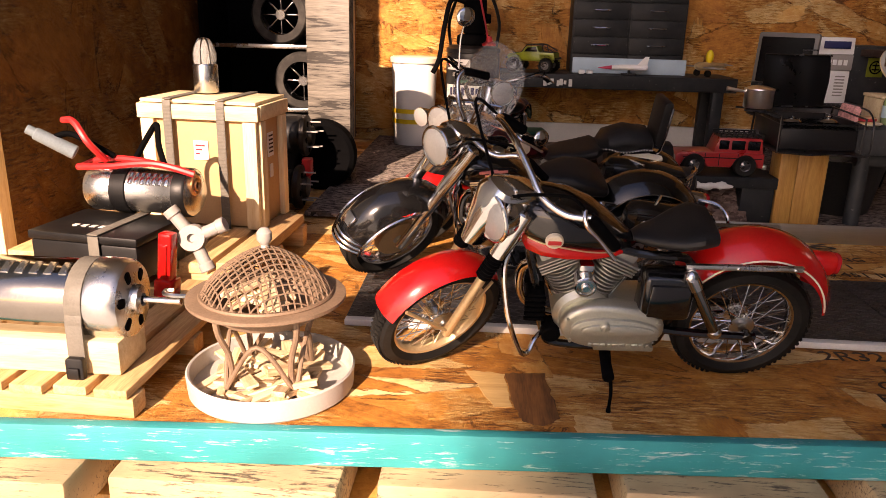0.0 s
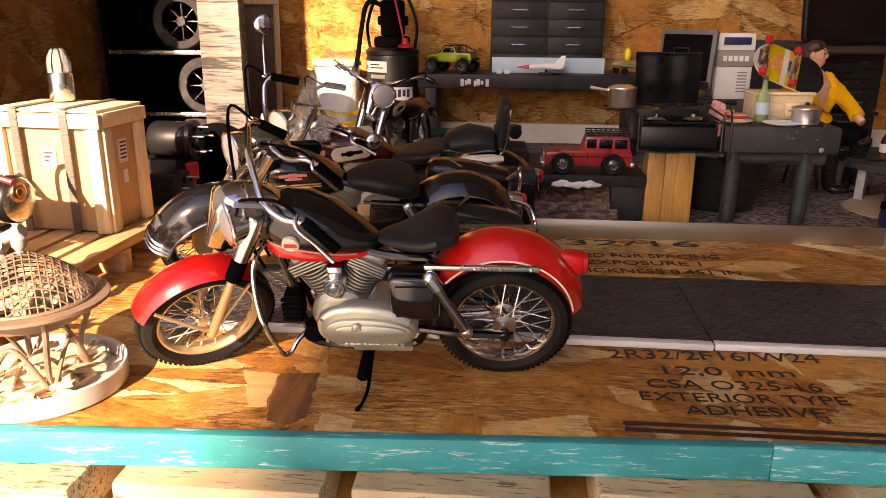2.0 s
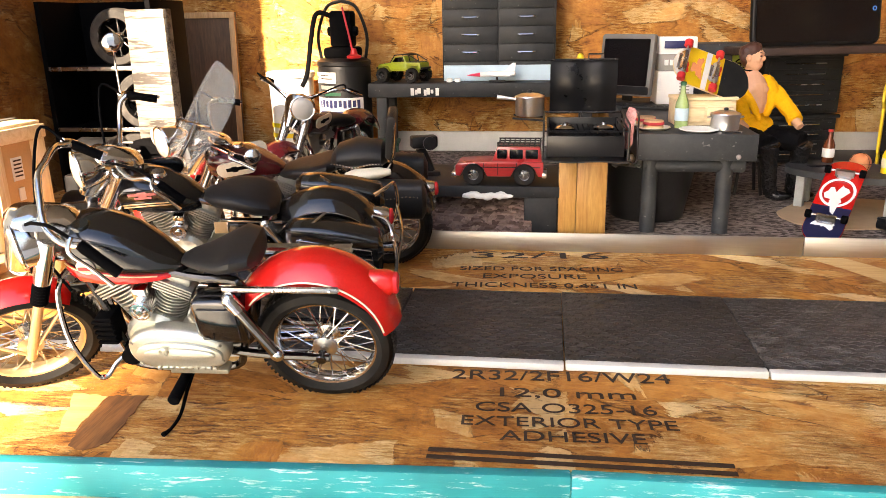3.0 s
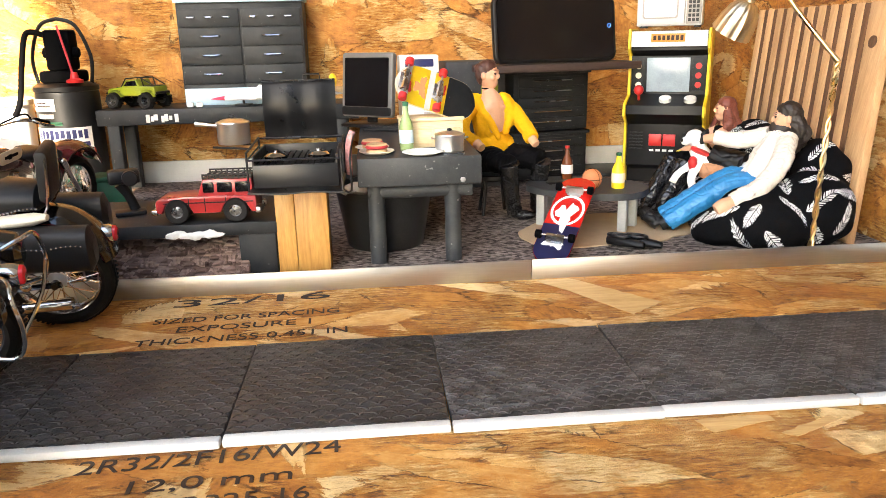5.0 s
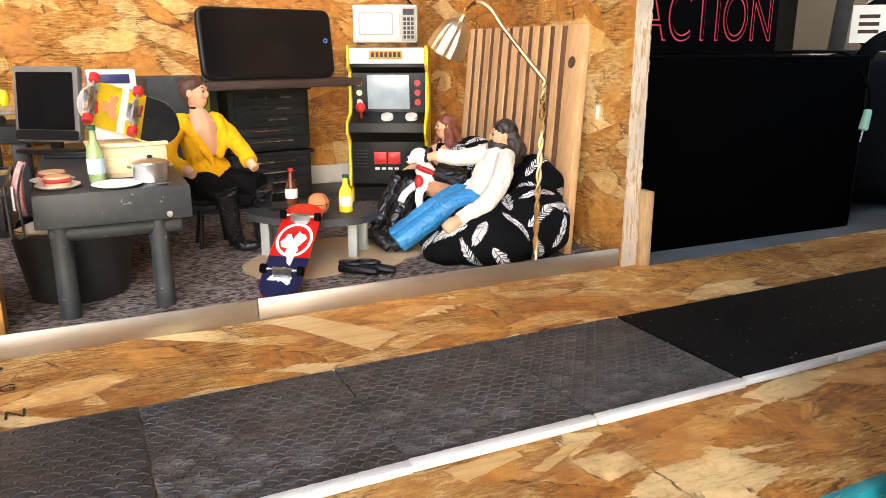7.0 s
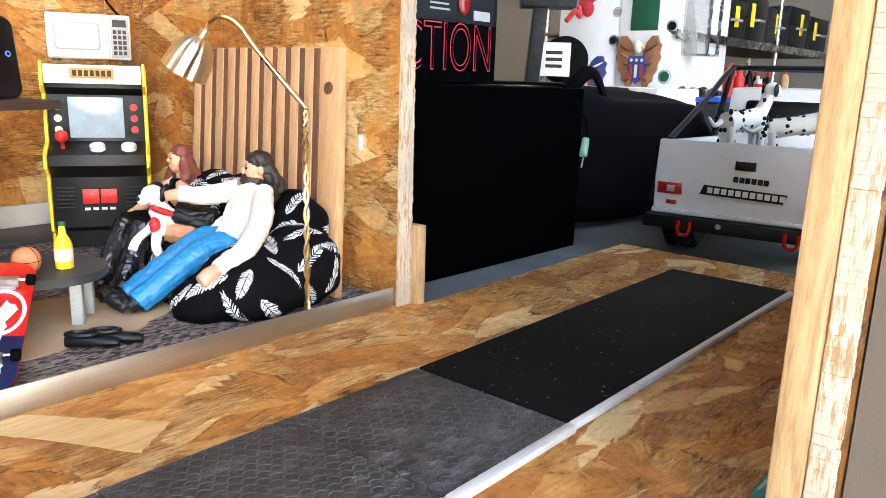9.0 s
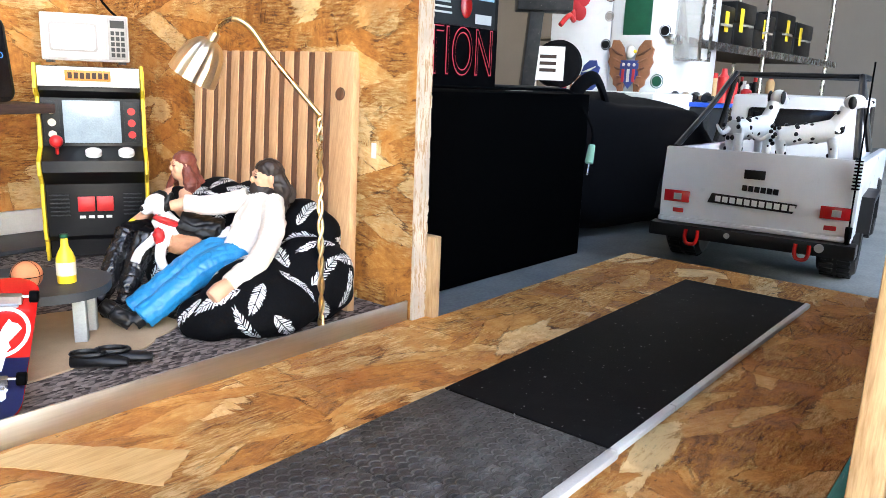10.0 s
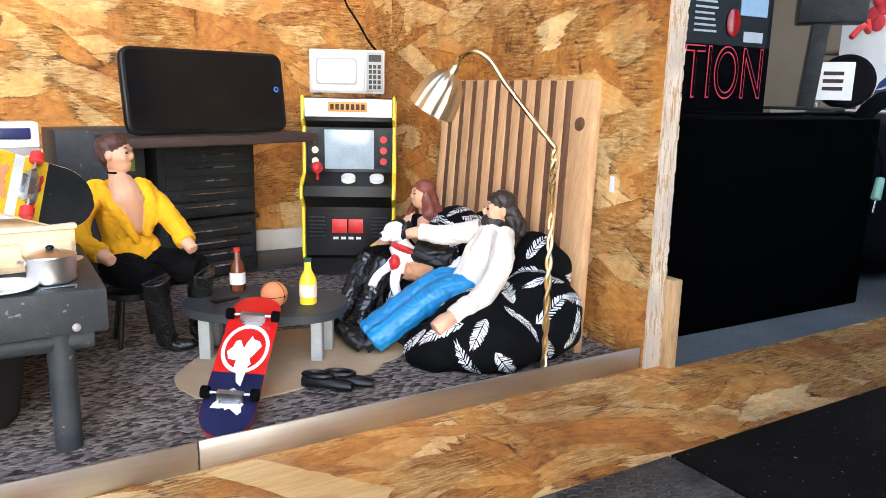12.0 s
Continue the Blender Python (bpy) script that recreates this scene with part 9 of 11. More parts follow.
bm = B()
box(bm, -0.036, 0.036, -0.012, 0.030, 0.002, 0.043, 0.0015)
part("body", bm, ENAMEL, mw)
bm = B()
box(bm, -0.034, 0.017, -0.0140, -0.0122, 0.004, 0.041, 0.0008)
part("door", bm, ENAMEL, mw)
bm = B()
prism(bm, rounded(0.039, 0.025, 0.003), 0.0006, pose(-0.010, -0.0142, 0.0225), 0.0002)
part("window_frame", bm, GREY_PLASTIC, mw)
bm = B()
prism(bm, rounded(0.036, 0.022, 0.003), 0.0006, pose(-0.010, -0.0147, 0.0225), 0.0002)
part("window", bm, OFFWHITE, mw)
bm = B()
box(bm, 0.0145, 0.0165, -0.0165, -0.0141, 0.008, 0.037, 0.0006)
part("door_handle", bm, OFFWHITE, mw)
bm = B()
box(bm, 0.0185, 0.0345, -0.0136, -0.0122, 0.004, 0.041, 0.0005)
part("control_panel", bm, GREY_PLASTIC, mw)
bm = B()
box(bm, 0.0205, 0.0325, -0.0142, -0.0137, 0.032, 0.0385)
part("display", bm, BLACK, mw)
for r in range(5):
    for q in range(3):
        bm = B()
        box(bm, 0.0207 + q * 0.0042, 0.0238 + q * 0.0042, -0.0142, -0.0137, 0.0065 + r * 0.0048, 0.0100 + r * 0.0048)
        part("key", bm, BLACK, mw)
for x in (-0.03, 0.03):
    bm = B()
    box(bm, x - 0.003, x + 0.003, -0.009, 0.027, 0, 0.0021)
    part("foot", bm, BLACK, mw)
bm = B()
tube(bm, [(0.868, 1.100, 0.232), (0.872, 1.150, 0.260), (0.874, 1.2225, 0.34), (0.872, 1.2225, 0.60)], 0.0012, 6, smooth=4)
solid("power_cord", bm, MATT_BLACK, "thin black cord running up the back wall", "cord")

# coffee table and what stands on it
ct = thing("coffee_table", pose(0.678, 0.893, 0.0062, 0, 0, -35), "low round-ended grey coffee table", "table")
out = [(0.058 * math.copysign(abs(math.cos(radians(a))) ** 0.8, math.cos(radians(a))), 0.040 * math.copysign(abs(math.sin(radians(a))) ** 0.8, math.sin(radians(a)))) for a in range(0, 360, 8)]
bm = B()
plate(bm, out, 0.006)
for v in bm.verts:
    v.co.z += 0.0335
part("tabletop", bm, DARK_TABLE, ct, "dark grey painted top")
for x, y in ((-0.042, 0.012), (0.042, 0.012), (-0.038, -0.018), (0.040, -0.012)):
    bm = B()
    box(bm, x - 0.004, x + 0.004, y - 0.004, y + 0.004, 0, 0.0334, 0.0006)
    part("leg", bm, surf("pale_grey_paint", (0.36, 0.38, 0.37), 0.6), ct, "pale grey leg")
CT = 0.0459
bottle("glass_bottle", pose(0.668, 0.928, CT), 0.0056, 0.033, AMBER, "dark red glass bottle with white label on the coffee table", PAPER, RED_PLASTIC)
bottle("plastic_bottle", pose(0.702, 0.872, CT), 0.0060, 0.033, YELLOW, "bright yellow bottle with pale label on the coffee table", CREAM, GREEN)
bk2 = thing("basketball", pose(0.6765, 0.8705, CT + 0.0096), "orange miniature basketball on the coffee table", "ball")
bm = B()
blob(bm, (0, 0, 0), (0.0095, 0.0095, 0.0095), seg=24)
part("ball", bm, BALL, bk2)
bm = B()
for q in ((0, 0, 0), (90, 0, 0), (0, 90, 30)):
    ring(bm, 0.0095, 0.00025, 32, 5, pose(0, 0, 0, *q))
part("seam", bm, MATT_BLACK, bk2)
bm = B()
box(bm, -0.010, 0.010, -0.004, 0.004, 0, 0.0016, 0.0005)
solid("remote_control", bm, BLACK, "tiny black remote control on the coffee table", "remote", m=pose(0.652, 0.905, CT, 0, 0, 20))

rng = random.Random(9)
out = []
cx, cy = 0.690, 0.872
for k in range(72):
    a = radians(5 * k)
    r = 0.066 + 0.012 * math.cos(2 * a - 0.6) + 0.010 * noise.noise(Vector((math.cos(a) * 2.1, math.sin(a) * 2.1, 3.3))) + 0.0012 * rng.random()
    out.append((cx + r * 1.12 * math.cos(a), cy + r * 1.02 * math.sin(a)))
bm = B()
plate(bm, out, 0.0012)
solid("rug", bm, RUG, "tan suede hide rug with an uneven edge", "rug", m=pose(0, 0, 0.0062))
for k, (x, y, rz) in enumerate(((0.689, 0.806, 138), (0.703, 0.803, 142))):
    bm = B()
    loft(bm, [(-0.015, 0, 0.003, 0.0035, 0.0028), (-0.012, 0, 0.0035, 0.0048, 0.0034), (0.0, 0, 0.0030, 0.0042, 0.0028), (0.010, 0, 0.0026, 0.0050, 0.0024), (0.015, 0, 0.0022, 0.0030, 0.0018)], seg=14)
    t = B()
    ring(t, 0.0052, 0.0011, 20, 6, pose(-0.006, 0, 0.0062) @ Matrix.Diagonal((1.6, 0.85, 1, 1)))
    join(bm, t)
    solid("shoe", bm, BLACK, "small black slip-on shoe on the rug", "shoe", "pair of shoes", m=pose(x, y, 0.0076, 0, 0, rz + 180) @ Matrix.Diagonal((1.1, 1.05, 1.45, 1)))


# ---- dolls, each one plain mesh ----
def doll(name, label, limbs, blobs, mats):
    bm = B()
    for pts, rs, slot in limbs:
        tube(bm, pts, rs, 12, slot, smooth=5)
    for at, size, slot, rot in blobs:
        blob(bm, at, size, None, slot, 18, rot)
    bm = fuse(bm, 0.00075, 2)
    for v in bm.verts:
        if not any(mats[f.material_index] in (SKIN, WHITE) for f in v.link_faces):
            p = v.co
            crease = 0.20 - abs(noise.noise(Vector((p.x * 0.8 + p.z * 0.7, p.y, p.z - p.x * 0.5)) * 95))
            v.co = p + v.normal * (0.0010 * noise.noise(Vector((p.x, p.y, p.z * 0.6)) * 130) + 0.0004 * noise.noise(p * 340) - 0.0030 * max(0.0, crease))
    return solid(name, bm, mats, label, "doll", angle=80)


def head(at, way, s, hair, skin=1, long_=False, beard=False):
    """Plain head with a nose, a jaw and a cap of hair, facing the way given in degrees."""
    f = Vector((math.cos(radians(way)), math.sin(radians(way)), 0))
    at = Vector(at)
    left = Vector((-f.y, f.x, 0))
    def b(fwd, up, size, slot, tip=0, side=0.0):
        return ((at + f * fwd * s + left * side * s + Vector((0, 0, up * s)), tuple(v * s for v in size), slot, (0, tip, way)))
    out = [b(0, 0, (0.0105, 0.0090, 0.0122), skin), b(0.0030, -0.0070, (0.0072, 0.0064, 0.0070), skin), b(0.0104, -0.0015, (0.0024, 0.0015, 0.0028), skin), b(0.0085, -0.0068, (0.0022, 0.0028, 0.0014), skin), b(0.0086, 0.0030, (0.0022, 0.0060, 0.0016), skin),
           b(-0.0022, 0.0052, (0.0112, 0.0104, 0.0090), hair, -14), b(-0.0052, -0.0005, (0.0072, 0.0102, 0.0100), hair)]
    for side in (-1, 1):
        out += [b(0.0091, 0.0008, (0.0011, 0.0017, 0.0010), hair, 0, 0.0036 * side), b(0.0092, 0.0036, (0.0010, 0.0026, 0.0008), hair, 0, 0.0036 * side), b(0.0070, -0.0028, (0.0026, 0.0026, 0.0030), skin, 0, 0.0046 * side), b(-0.0006, -0.0010, (0.0022, 0.0014, 0.0034), skin, 0, 0.0092 * side)]
    if long_:
        out += [b(-0.0085, -0.0080, (0.0066, 0.0104, 0.0120), hair), b(-0.0095, -0.0180, (0.0062, 0.0110, 0.0130), hair), b(-0.0085, -0.0235, (0.0050, 0.0095, 0.0070), hair)]
    if beard:
        out += [b(0.0066, -0.0100, (0.0066, 0.0072, 0.0066), hair), b(0.0020, -0.0085, (0.0070, 0.0082, 0.0060), hair), b(0.0096, -0.0052, (0.0018, 0.0042, 0.0015), hair)]
    return tuple(out)


doll("doll", "seated doll in a yellow jacket and black trousers", (
    (((0.598, 0.966, 0.062), (0.596, 0.962, 0.085), (0.594, 0.957, 0.110), (0.593, 0.955, 0.128)), (0.017, 0.0155, 0.0185, 0.010), 0),
    (((0.593, 0.955, 0.126), (0.5925, 0.953, 0.140)), (0.0058, 0.0055), 1),
    (((0.5945, 0.9520, 0.1300), (0.5955, 0.9450, 0.1190), (0.5985, 0.9440, 0.1060), (0.6005, 0.9455, 0.0930)), (0.0075, 0.0118, 0.0095, 0.0060), 1),
    (((0.5800, 0.9450, 0.1290), (0.5830, 0.9385, 0.1180), (0.5930, 0.9360, 0.1020), (0.6020, 0.9385, 0.0860)), (0.0030, 0.0042, 0.0036, 0.0026), 0),
    (((0.6070, 0.9480, 0.1290), (0.6115, 0.9420, 0.1180), (0.6125, 0.9390, 0.1060), (0.6080, 0.9390, 0.0900)), (0.0030, 0.0046, 0.0052, 0.0028), 0),
    (((0.580, 0.952, 0.122), (0.566, 0.940, 0.106), (0.564, 0.920, 0.094), (0.574, 0.900, 0.087)), (0.0085, 0.0080, 0.0075, 0.0065), 0),
    (((0.606, 0.955, 0.122), (0.619, 0.945, 0.110), (0.626, 0.930, 0.098), (0.630, 0.917, 0.088)), (0.0085, 0.0080, 0.0076, 0.0072), 0),
    (((0.630, 0.917, 0.088), (0.633, 0.911, 0.083)), (0.0046, 0.0040), 1),
    (((0.574, 0.900, 0.087), (0.578, 0.893, 0.084)), (0.0048, 0.004), 1),
    (((0.590, 0.962, 0.064), (0.596, 0.935, 0.066), (0.606, 0.910, 0.064)), (0.0145, 0.0125, 0.0105), 2),
    (((0.606, 0.964, 0.064), (0.622, 0.940, 0.068), (0.640, 0.920, 0.066)), (0.0145, 0.0125, 0.0105), 2),
    (((0.606, 0.911, 0.066), (0.610, 0.918, 0.040), (0.616, 0.926, 0.014)), (0.0110, 0.0080, 0.0066), 4),
    (((0.640, 0.921, 0.066), (0.640, 0.930, 0.040), (0.640, 0.938, 0.014)), (0.0110, 0.0080, 0.0066), 4)),
    head((0.5925, 0.9515, 0.1480), -32, 1.02, 3) + (
     ((0.601, 0.955, 0.0800), (0.0190, 0.0150, 0.0130), 0, (0, 0, -20)), ((0.593, 0.9535, 0.1345), (0.0066, 0.0066, 0.0010), 2, (0, 0, 0)), ((0.578, 0.953, 0.1215), (0.0088, 0.0090, 0.0090), 0, (0, 0, 0)), ((0.608, 0.953, 0.1215), (0.0088, 0.0090, 0.0090), 0, (0, 0, 0)), ((0.5905, 0.9375, 0.1170), (0.0058, 0.0040, 0.0050), 1, (0, 0, -30)), ((0.6015, 0.9395, 0.1170), (0.0058, 0.0040, 0.0050), 1, (0, 0, -10)), ((0.624, 0.923, 0.0115), (0.0130, 0.0060, 0.0050), 4, (0, 0, -15)), ((0.648, 0.934, 0.0115), (0.0130, 0.0060, 0.0050), 4, (0, 0, -20))),
    (YELLOW_CLOTH, SKIN, BLACK_CLOTH, BROWN_HAIR, BOOT_LEATHER))
bs = thing("stool", pose(0.600, 0.962, 0.0062), "black stool under the seated doll", "stool")
bm = B()
cyl(bm, (0, 0, 0.036), (0, 0, 0.042), 0.020, seg=24, bevel=0.001)
part("seat", bm, BLACK, bs)
for k in range(4):
    bm = B()
    a = radians(45 + 90 * k)
    cyl(bm, (0.019 * math.cos(a), 0.019 * math.sin(a), 0), (0.013 * math.cos(a), 0.013 * math.sin(a), 0.036), 0.0018, seg=10)
    part("leg", bm, BLACK, bs)

# bean bag with feather print
bg = thing("bean_bag", pose(0.836, 0.868, 0.0062, 0, 0, -35), "black bean bag chair printed with white feathers", "bean bag")
bm = B()
IV = bg.matrix_world.inverted()
for at, size, rot in (((0.842, 0.856, 0.026), (0.064, 0.078, 0.027), (0, 0, 0)), ((0.814, 0.812, 0.030), (0.044, 0.030, 0.028), (0, 0, 8)), ((0.804, 0.801, 0.025), (0.046, 0.034, 0.025), (0, 0, -25)), ((0.776, 0.820, 0.016), (0.022, 0.030, 0.016), (0, 0, -10)), ((0.852, 0.803, 0.034), (0.034, 0.038, 0.033), (0, 0, 0)),
                      ((0.870, 0.834, 0.055), (0.024, 0.040, 0.036), (0, 6, 0)), ((0.868, 0.886, 0.062), (0.026, 0.042, 0.036), (0, 0, 10)), ((0.856, 0.925, 0.062), (0.036, 0.030, 0.036), (0, 0, 0)), ((0.812, 0.905, 0.026), (0.030, 0.040, 0.024), (0, 0, 0))):
    blob(bm, IV @ Vector(at), size, None, 0, 24, (rot[0], rot[1], rot[2] + 35), lump=0.06)
bm = fuse(bm, 0.0026, 8)
for v in bm.verts:
    v.co += v.normal * 0.0022 * noise.noise(v.co * 55)
    v.co.z = max(v.co.z, 0.0003)
part("bag", bm, BLACK_CLOTH, bg, angle=80)


bag_mesh = [o for o in bg.children if o.name.startswith("bag")][0]
tb = B()
tb.from_mesh(bag_mesh.data)
tree = BVHTree.FromBMesh(tb)
tb.free()
rng = random.Random(21)
spots = [(p.center.copy(), p.normal.copy()) for p in bag_mesh.data.polygons if p.center.z > 0.009]
rng.shuffle(spots)
kept = []
for base, nrm in spots:
    if any((base - o).length < 0.0225 for o in kept):
        continue
    kept.append(base)
    spin = rng.uniform(0, 360)
    ln, wd = rng.uniform(0.0105, 0.0165), rng.uniform(0.0038, 0.0056)
    q = nrm.to_track_quat("Z", "Y").to_matrix().to_4x4() @ pose(0, 0, 0, 0, 0, spin)
    bm = B()
    n = 12
    for j in range(n):
        u0, u1 = -1 + 2 * j / n, -1 + 2 * (j + rng.uniform(0.48, 0.92)) / n
        for s in (-1, 1):
            vs = []
            for u, w0 in ((u0, 0.07), (u1, 0.07), (u1 + 0.22, rng.uniform(0.60, 1.10)), (u0 + 0.26, rng.uniform(0.70, 1.10))):
                w = w0 * math.sqrt(max(0.0, 1 - min(1, u * u) * 0.92))
                p = base + q.to_3x3() @ Vector((u * ln, s * w * wd, 0.006))
                loc, nn, _, dist = tree.ray_cast(p, -nrm)
                if loc is None or dist > 0.02:
                    vs = []
                    break
                vs.append(bm.verts.new(loc + nn * 0.00035))
            if len(vs) == 4:
                bm.faces.new(vs)
    if bm.faces:
        part("feather_print", bm, PRINT_WHITE, bg)
    else:
        bm.free()

def boot(ankle, heel, toe, r, slot):
    """Limb pieces of a shoe: ankle to heel, heel to toe with a rounded cap."""
    ankle, heel, toe = Vector(ankle), Vector(heel), Vector(toe)
    return ((tuple(map(tuple, (ankle, heel.lerp(ankle, 0.25)))), (r * 0.92, r * 1.02), slot),
            (tuple(map(tuple, (heel, heel.lerp(toe, 0.55), toe))), (r * 0.95, r * 1.08, r * 0.82), slot))


def locks(root, ways, slot):
    """Wavy strands of hair falling from the crown."""
    root = Vector(root)
    out = []
    for k, (dx, dy, dz) in enumerate(ways):
        p1, p2 = root + Vector((dx * 0.6, dy * 0.6, dz * 0.35)), root + Vector((dx * 1.1, dy * 1.1, dz * 0.7))
        out.append(((tuple(root + Vector((dx * 0.25, dy * 0.25, 0.002))), tuple(p1), tuple(p2), tuple(root + Vector((dx, dy, dz)))), (0.0030, 0.0034, 0.0032, 0.0016), slot))
    return tuple(out)


doll("doll", "reclining bearded doll in a cream sweater and blue trousers", (
    (((0.820, 0.842, 0.054), (0.831, 0.840, 0.075), (0.840, 0.839, 0.096)), (0.0155, 0.0170, 0.0105), 0),
    (((0.838, 0.829, 0.092), (0.824, 0.810, 0.076), (0.806, 0.802, 0.058), (0.786, 0.799, 0.0485), (0.777, 0.7985, 0.0450)), (0.0090, 0.0092, 0.0086, 0.0074, 0.0068), 0),
    (((0.778, 0.7985, 0.0450), (0.770, 0.7985, 0.0420), (0.763, 0.7990, 0.0385)), (0.0050, 0.0064, 0.0048), 1),
    (((0.771, 0.7950, 0.0420), (0.7640, 0.7940, 0.0365)), (0.0024, 0.0019), 1),
    (((0.834, 0.852, 0.092), (0.815, 0.868, 0.087), (0.797, 0.882, 0.088)), (0.0088, 0.0080, 0.0068), 0),
    (((0.797, 0.882, 0.088), (0.789, 0.888, 0.086)), (0.0048, 0.0040), 1),
    (((0.820, 0.838, 0.050), (0.795, 0.842, 0.049), (0.768, 0.846, 0.034), (0.744, 0.853, 0.016)), (0.0135, 0.0118, 0.0096, 0.0094), 2),
    (((0.822, 0.850, 0.050), (0.800, 0.858, 0.052), (0.772, 0.863, 0.036), (0.747, 0.873, 0.017)), (0.0135, 0.0115, 0.0095, 0.0090), 2),
    (((0.840, 0.839, 0.096), (0.841, 0.838, 0.105)), (0.0060, 0.0058), 1))
    + boot((0.743, 0.8535, 0.016), (0.737, 0.8560, 0.0125), (0.727, 0.8640, 0.0220), 0.0062, 4)
    + boot((0.746, 0.8740, 0.017), (0.740, 0.8765, 0.0125), (0.730, 0.8845, 0.0225), 0.0062, 4)
    + locks((0.8440, 0.8370, 0.1180), ((0.012, -0.004, -0.030), (0.010, -0.010, -0.028), (0.012, 0.006, -0.032), (0.004, -0.012, -0.024), (0.014, 0.000, -0.036), (0.006, 0.011, -0.028)), 3),
    head((0.8410, 0.8385, 0.1095), 158, 1.02, 3, 1, True, True),
    (CREAM_CLOTH, SKIN, DENIM, HAIR, BLACK))
doll("doll", "reclining red-haired doll in black boots", (
    (((0.826, 0.936, 0.050), (0.828, 0.936, 0.070), (0.832, 0.940, 0.090)), (0.0105, 0.0098, 0.0085), 0),
    (((0.834, 0.941, 0.090), (0.834, 0.942, 0.104)), (0.0042, 0.0042), 1),
    (((0.828, 0.930, 0.088), (0.818, 0.916, 0.074), (0.806, 0.908, 0.082)), (0.0054, 0.0050, 0.0042), 1),
    (((0.830, 0.950, 0.088), (0.808, 0.954, 0.070), (0.786, 0.948, 0.060)), (0.0054, 0.0048, 0.0042), 1),
    (((0.793, 0.9500, 0.0630), (0.789, 0.9487, 0.0612)), (0.0048, 0.0048), 5),
    (((0.826, 0.932, 0.048), (0.804, 0.926, 0.056), (0.784, 0.918, 0.058)), (0.0110, 0.0098, 0.0084), 2),
    (((0.826, 0.944, 0.048), (0.800, 0.942, 0.057), (0.778, 0.936, 0.059)), (0.0110, 0.0098, 0.0084), 2),
    (((0.785, 0.918, 0.060), (0.776, 0.914, 0.044), (0.757, 0.903, 0.018)), (0.0086, 0.0092, 0.0068), 4),
    (((0.779, 0.936, 0.061), (0.768, 0.931, 0.044), (0.747, 0.918, 0.018)), (0.0086, 0.0092, 0.0068), 4))
    + boot((0.757, 0.903, 0.018), (0.754, 0.9015, 0.0120), (0.736, 0.8950, 0.0125), 0.0054, 4)
    + boot((0.747, 0.918, 0.018), (0.744, 0.9165, 0.0120), (0.726, 0.9100, 0.0125), 0.0054, 4)
    + locks((0.8350, 0.9400, 0.1160), ((0.008, -0.009, -0.034), (0.002, -0.012, -0.040), (-0.006, -0.012, -0.036), (0.010, 0.000, -0.034), (0.000, 0.012, -0.038), (-0.008, 0.010, -0.036), (-0.003, -0.013, -0.030)), 3),
    head((0.8330, 0.9405, 0.1085), 165, 0.90, 3, 1, True),
    (BLACK_CLOTH, SKIN, BLACK_CLOTH, RED_HAIR, BOOT_LEATHER, YELLOW))
doll("dog_figurine", "white, black and brown dog figurine with a red scarf", (
    (((0.806, 0.900, 0.058), (0.796, 0.902, 0.066), (0.790, 0.905, 0.076)), (0.0115, 0.0100, 0.0080), 0),
    (((0.826, 0.876, 0.062), (0.816, 0.886, 0.064), (0.802, 0.898, 0.070)), (0.0115, 0.0120, 0.0100), 1),
    (((0.812, 0.884, 0.054), (0.800, 0.892, 0.054), (0.792, 0.896, 0.056)), (0.0090, 0.0090, 0.0070), 2),
    (((0.788, 0.898, 0.060), (0.781, 0.892, 0.048), (0.782, 0.888, 0.038)), (0.0048, 0.0040, 0.0036), 0),
    (((0.790, 0.910, 0.060), (0.776, 0.910, 0.050), (0.768, 0.906, 0.042)), (0.0045, 0.0040, 0.0036), 0),
    (((0.830, 0.868, 0.064), (0.820, 0.868, 0.058), (0.812, 0.866, 0.055)), (0.0062, 0.0048, 0.0040), 0)),
    (((0.788, 0.907, 0.0850), (0.0088, 0.0078, 0.0080), 0, (0, 0, 0)), ((0.794, 0.911, 0.0885), (0.0066, 0.0062, 0.0066), 1, (0, 0, 0)), ((0.779, 0.904, 0.0825), (0.0060, 0.0045, 0.0045), 0, (0, 0, 20)),
     ((0.7735, 0.9025, 0.0835), (0.0018, 0.0020, 0.0018), 1, (0, 0, 0)), ((0.795, 0.900, 0.0870), (0.0040, 0.0026, 0.0078), 1, (0, 20, 0)), ((0.793, 0.900, 0.0715), (0.0120, 0.0105, 0.0030), 3, (0, 24, 0)), ((0.783, 0.8965, 0.0620), (0.0046, 0.0050, 0.0068), 3, (0, 0, 0))),
    (WHITE, BLACK, FOX, RED_PLASTIC))

# brass lamp
fl = thing("floor_lamp", pose(0, 0, 0), "twisted brass floor lamp with a ribbed metal shade", "lamp")
stem = [(0.8310, 0.7655, 0.0065), (0.8370, 0.7725, 0.060), (0.8460, 0.7840, 0.115), (0.8530, 0.7925, 0.158)]
bm = B()
path = smooth_path(stem, 24)
for s in (0, math.pi):
    pts = []
    for i, p in enumerate(path):
        a = s + i * 0.55
        pts.append(p + Vector((0.0014 * math.cos(a), 0.0014 * math.sin(a), 0)))
    tube(bm, pts, 0.0013, 7)
part("stem", bm, BRASS, fl, "twisted brass rod")
bm = B()
tube(bm, [(0.8545, 0.7930, 0.158), (0.8430, 0.8030, 0.1755), (0.8270, 0.8170, 0.2010), (0.8185, 0.8245, 0.2165), (0.8110, 0.8330, 0.2225), (0.8060, 0.8420, 0.2185), (0.8050, 0.8470, 0.2110)], 0.0019, 10, smooth=8)
part("arm", bm, BRASS, fl)
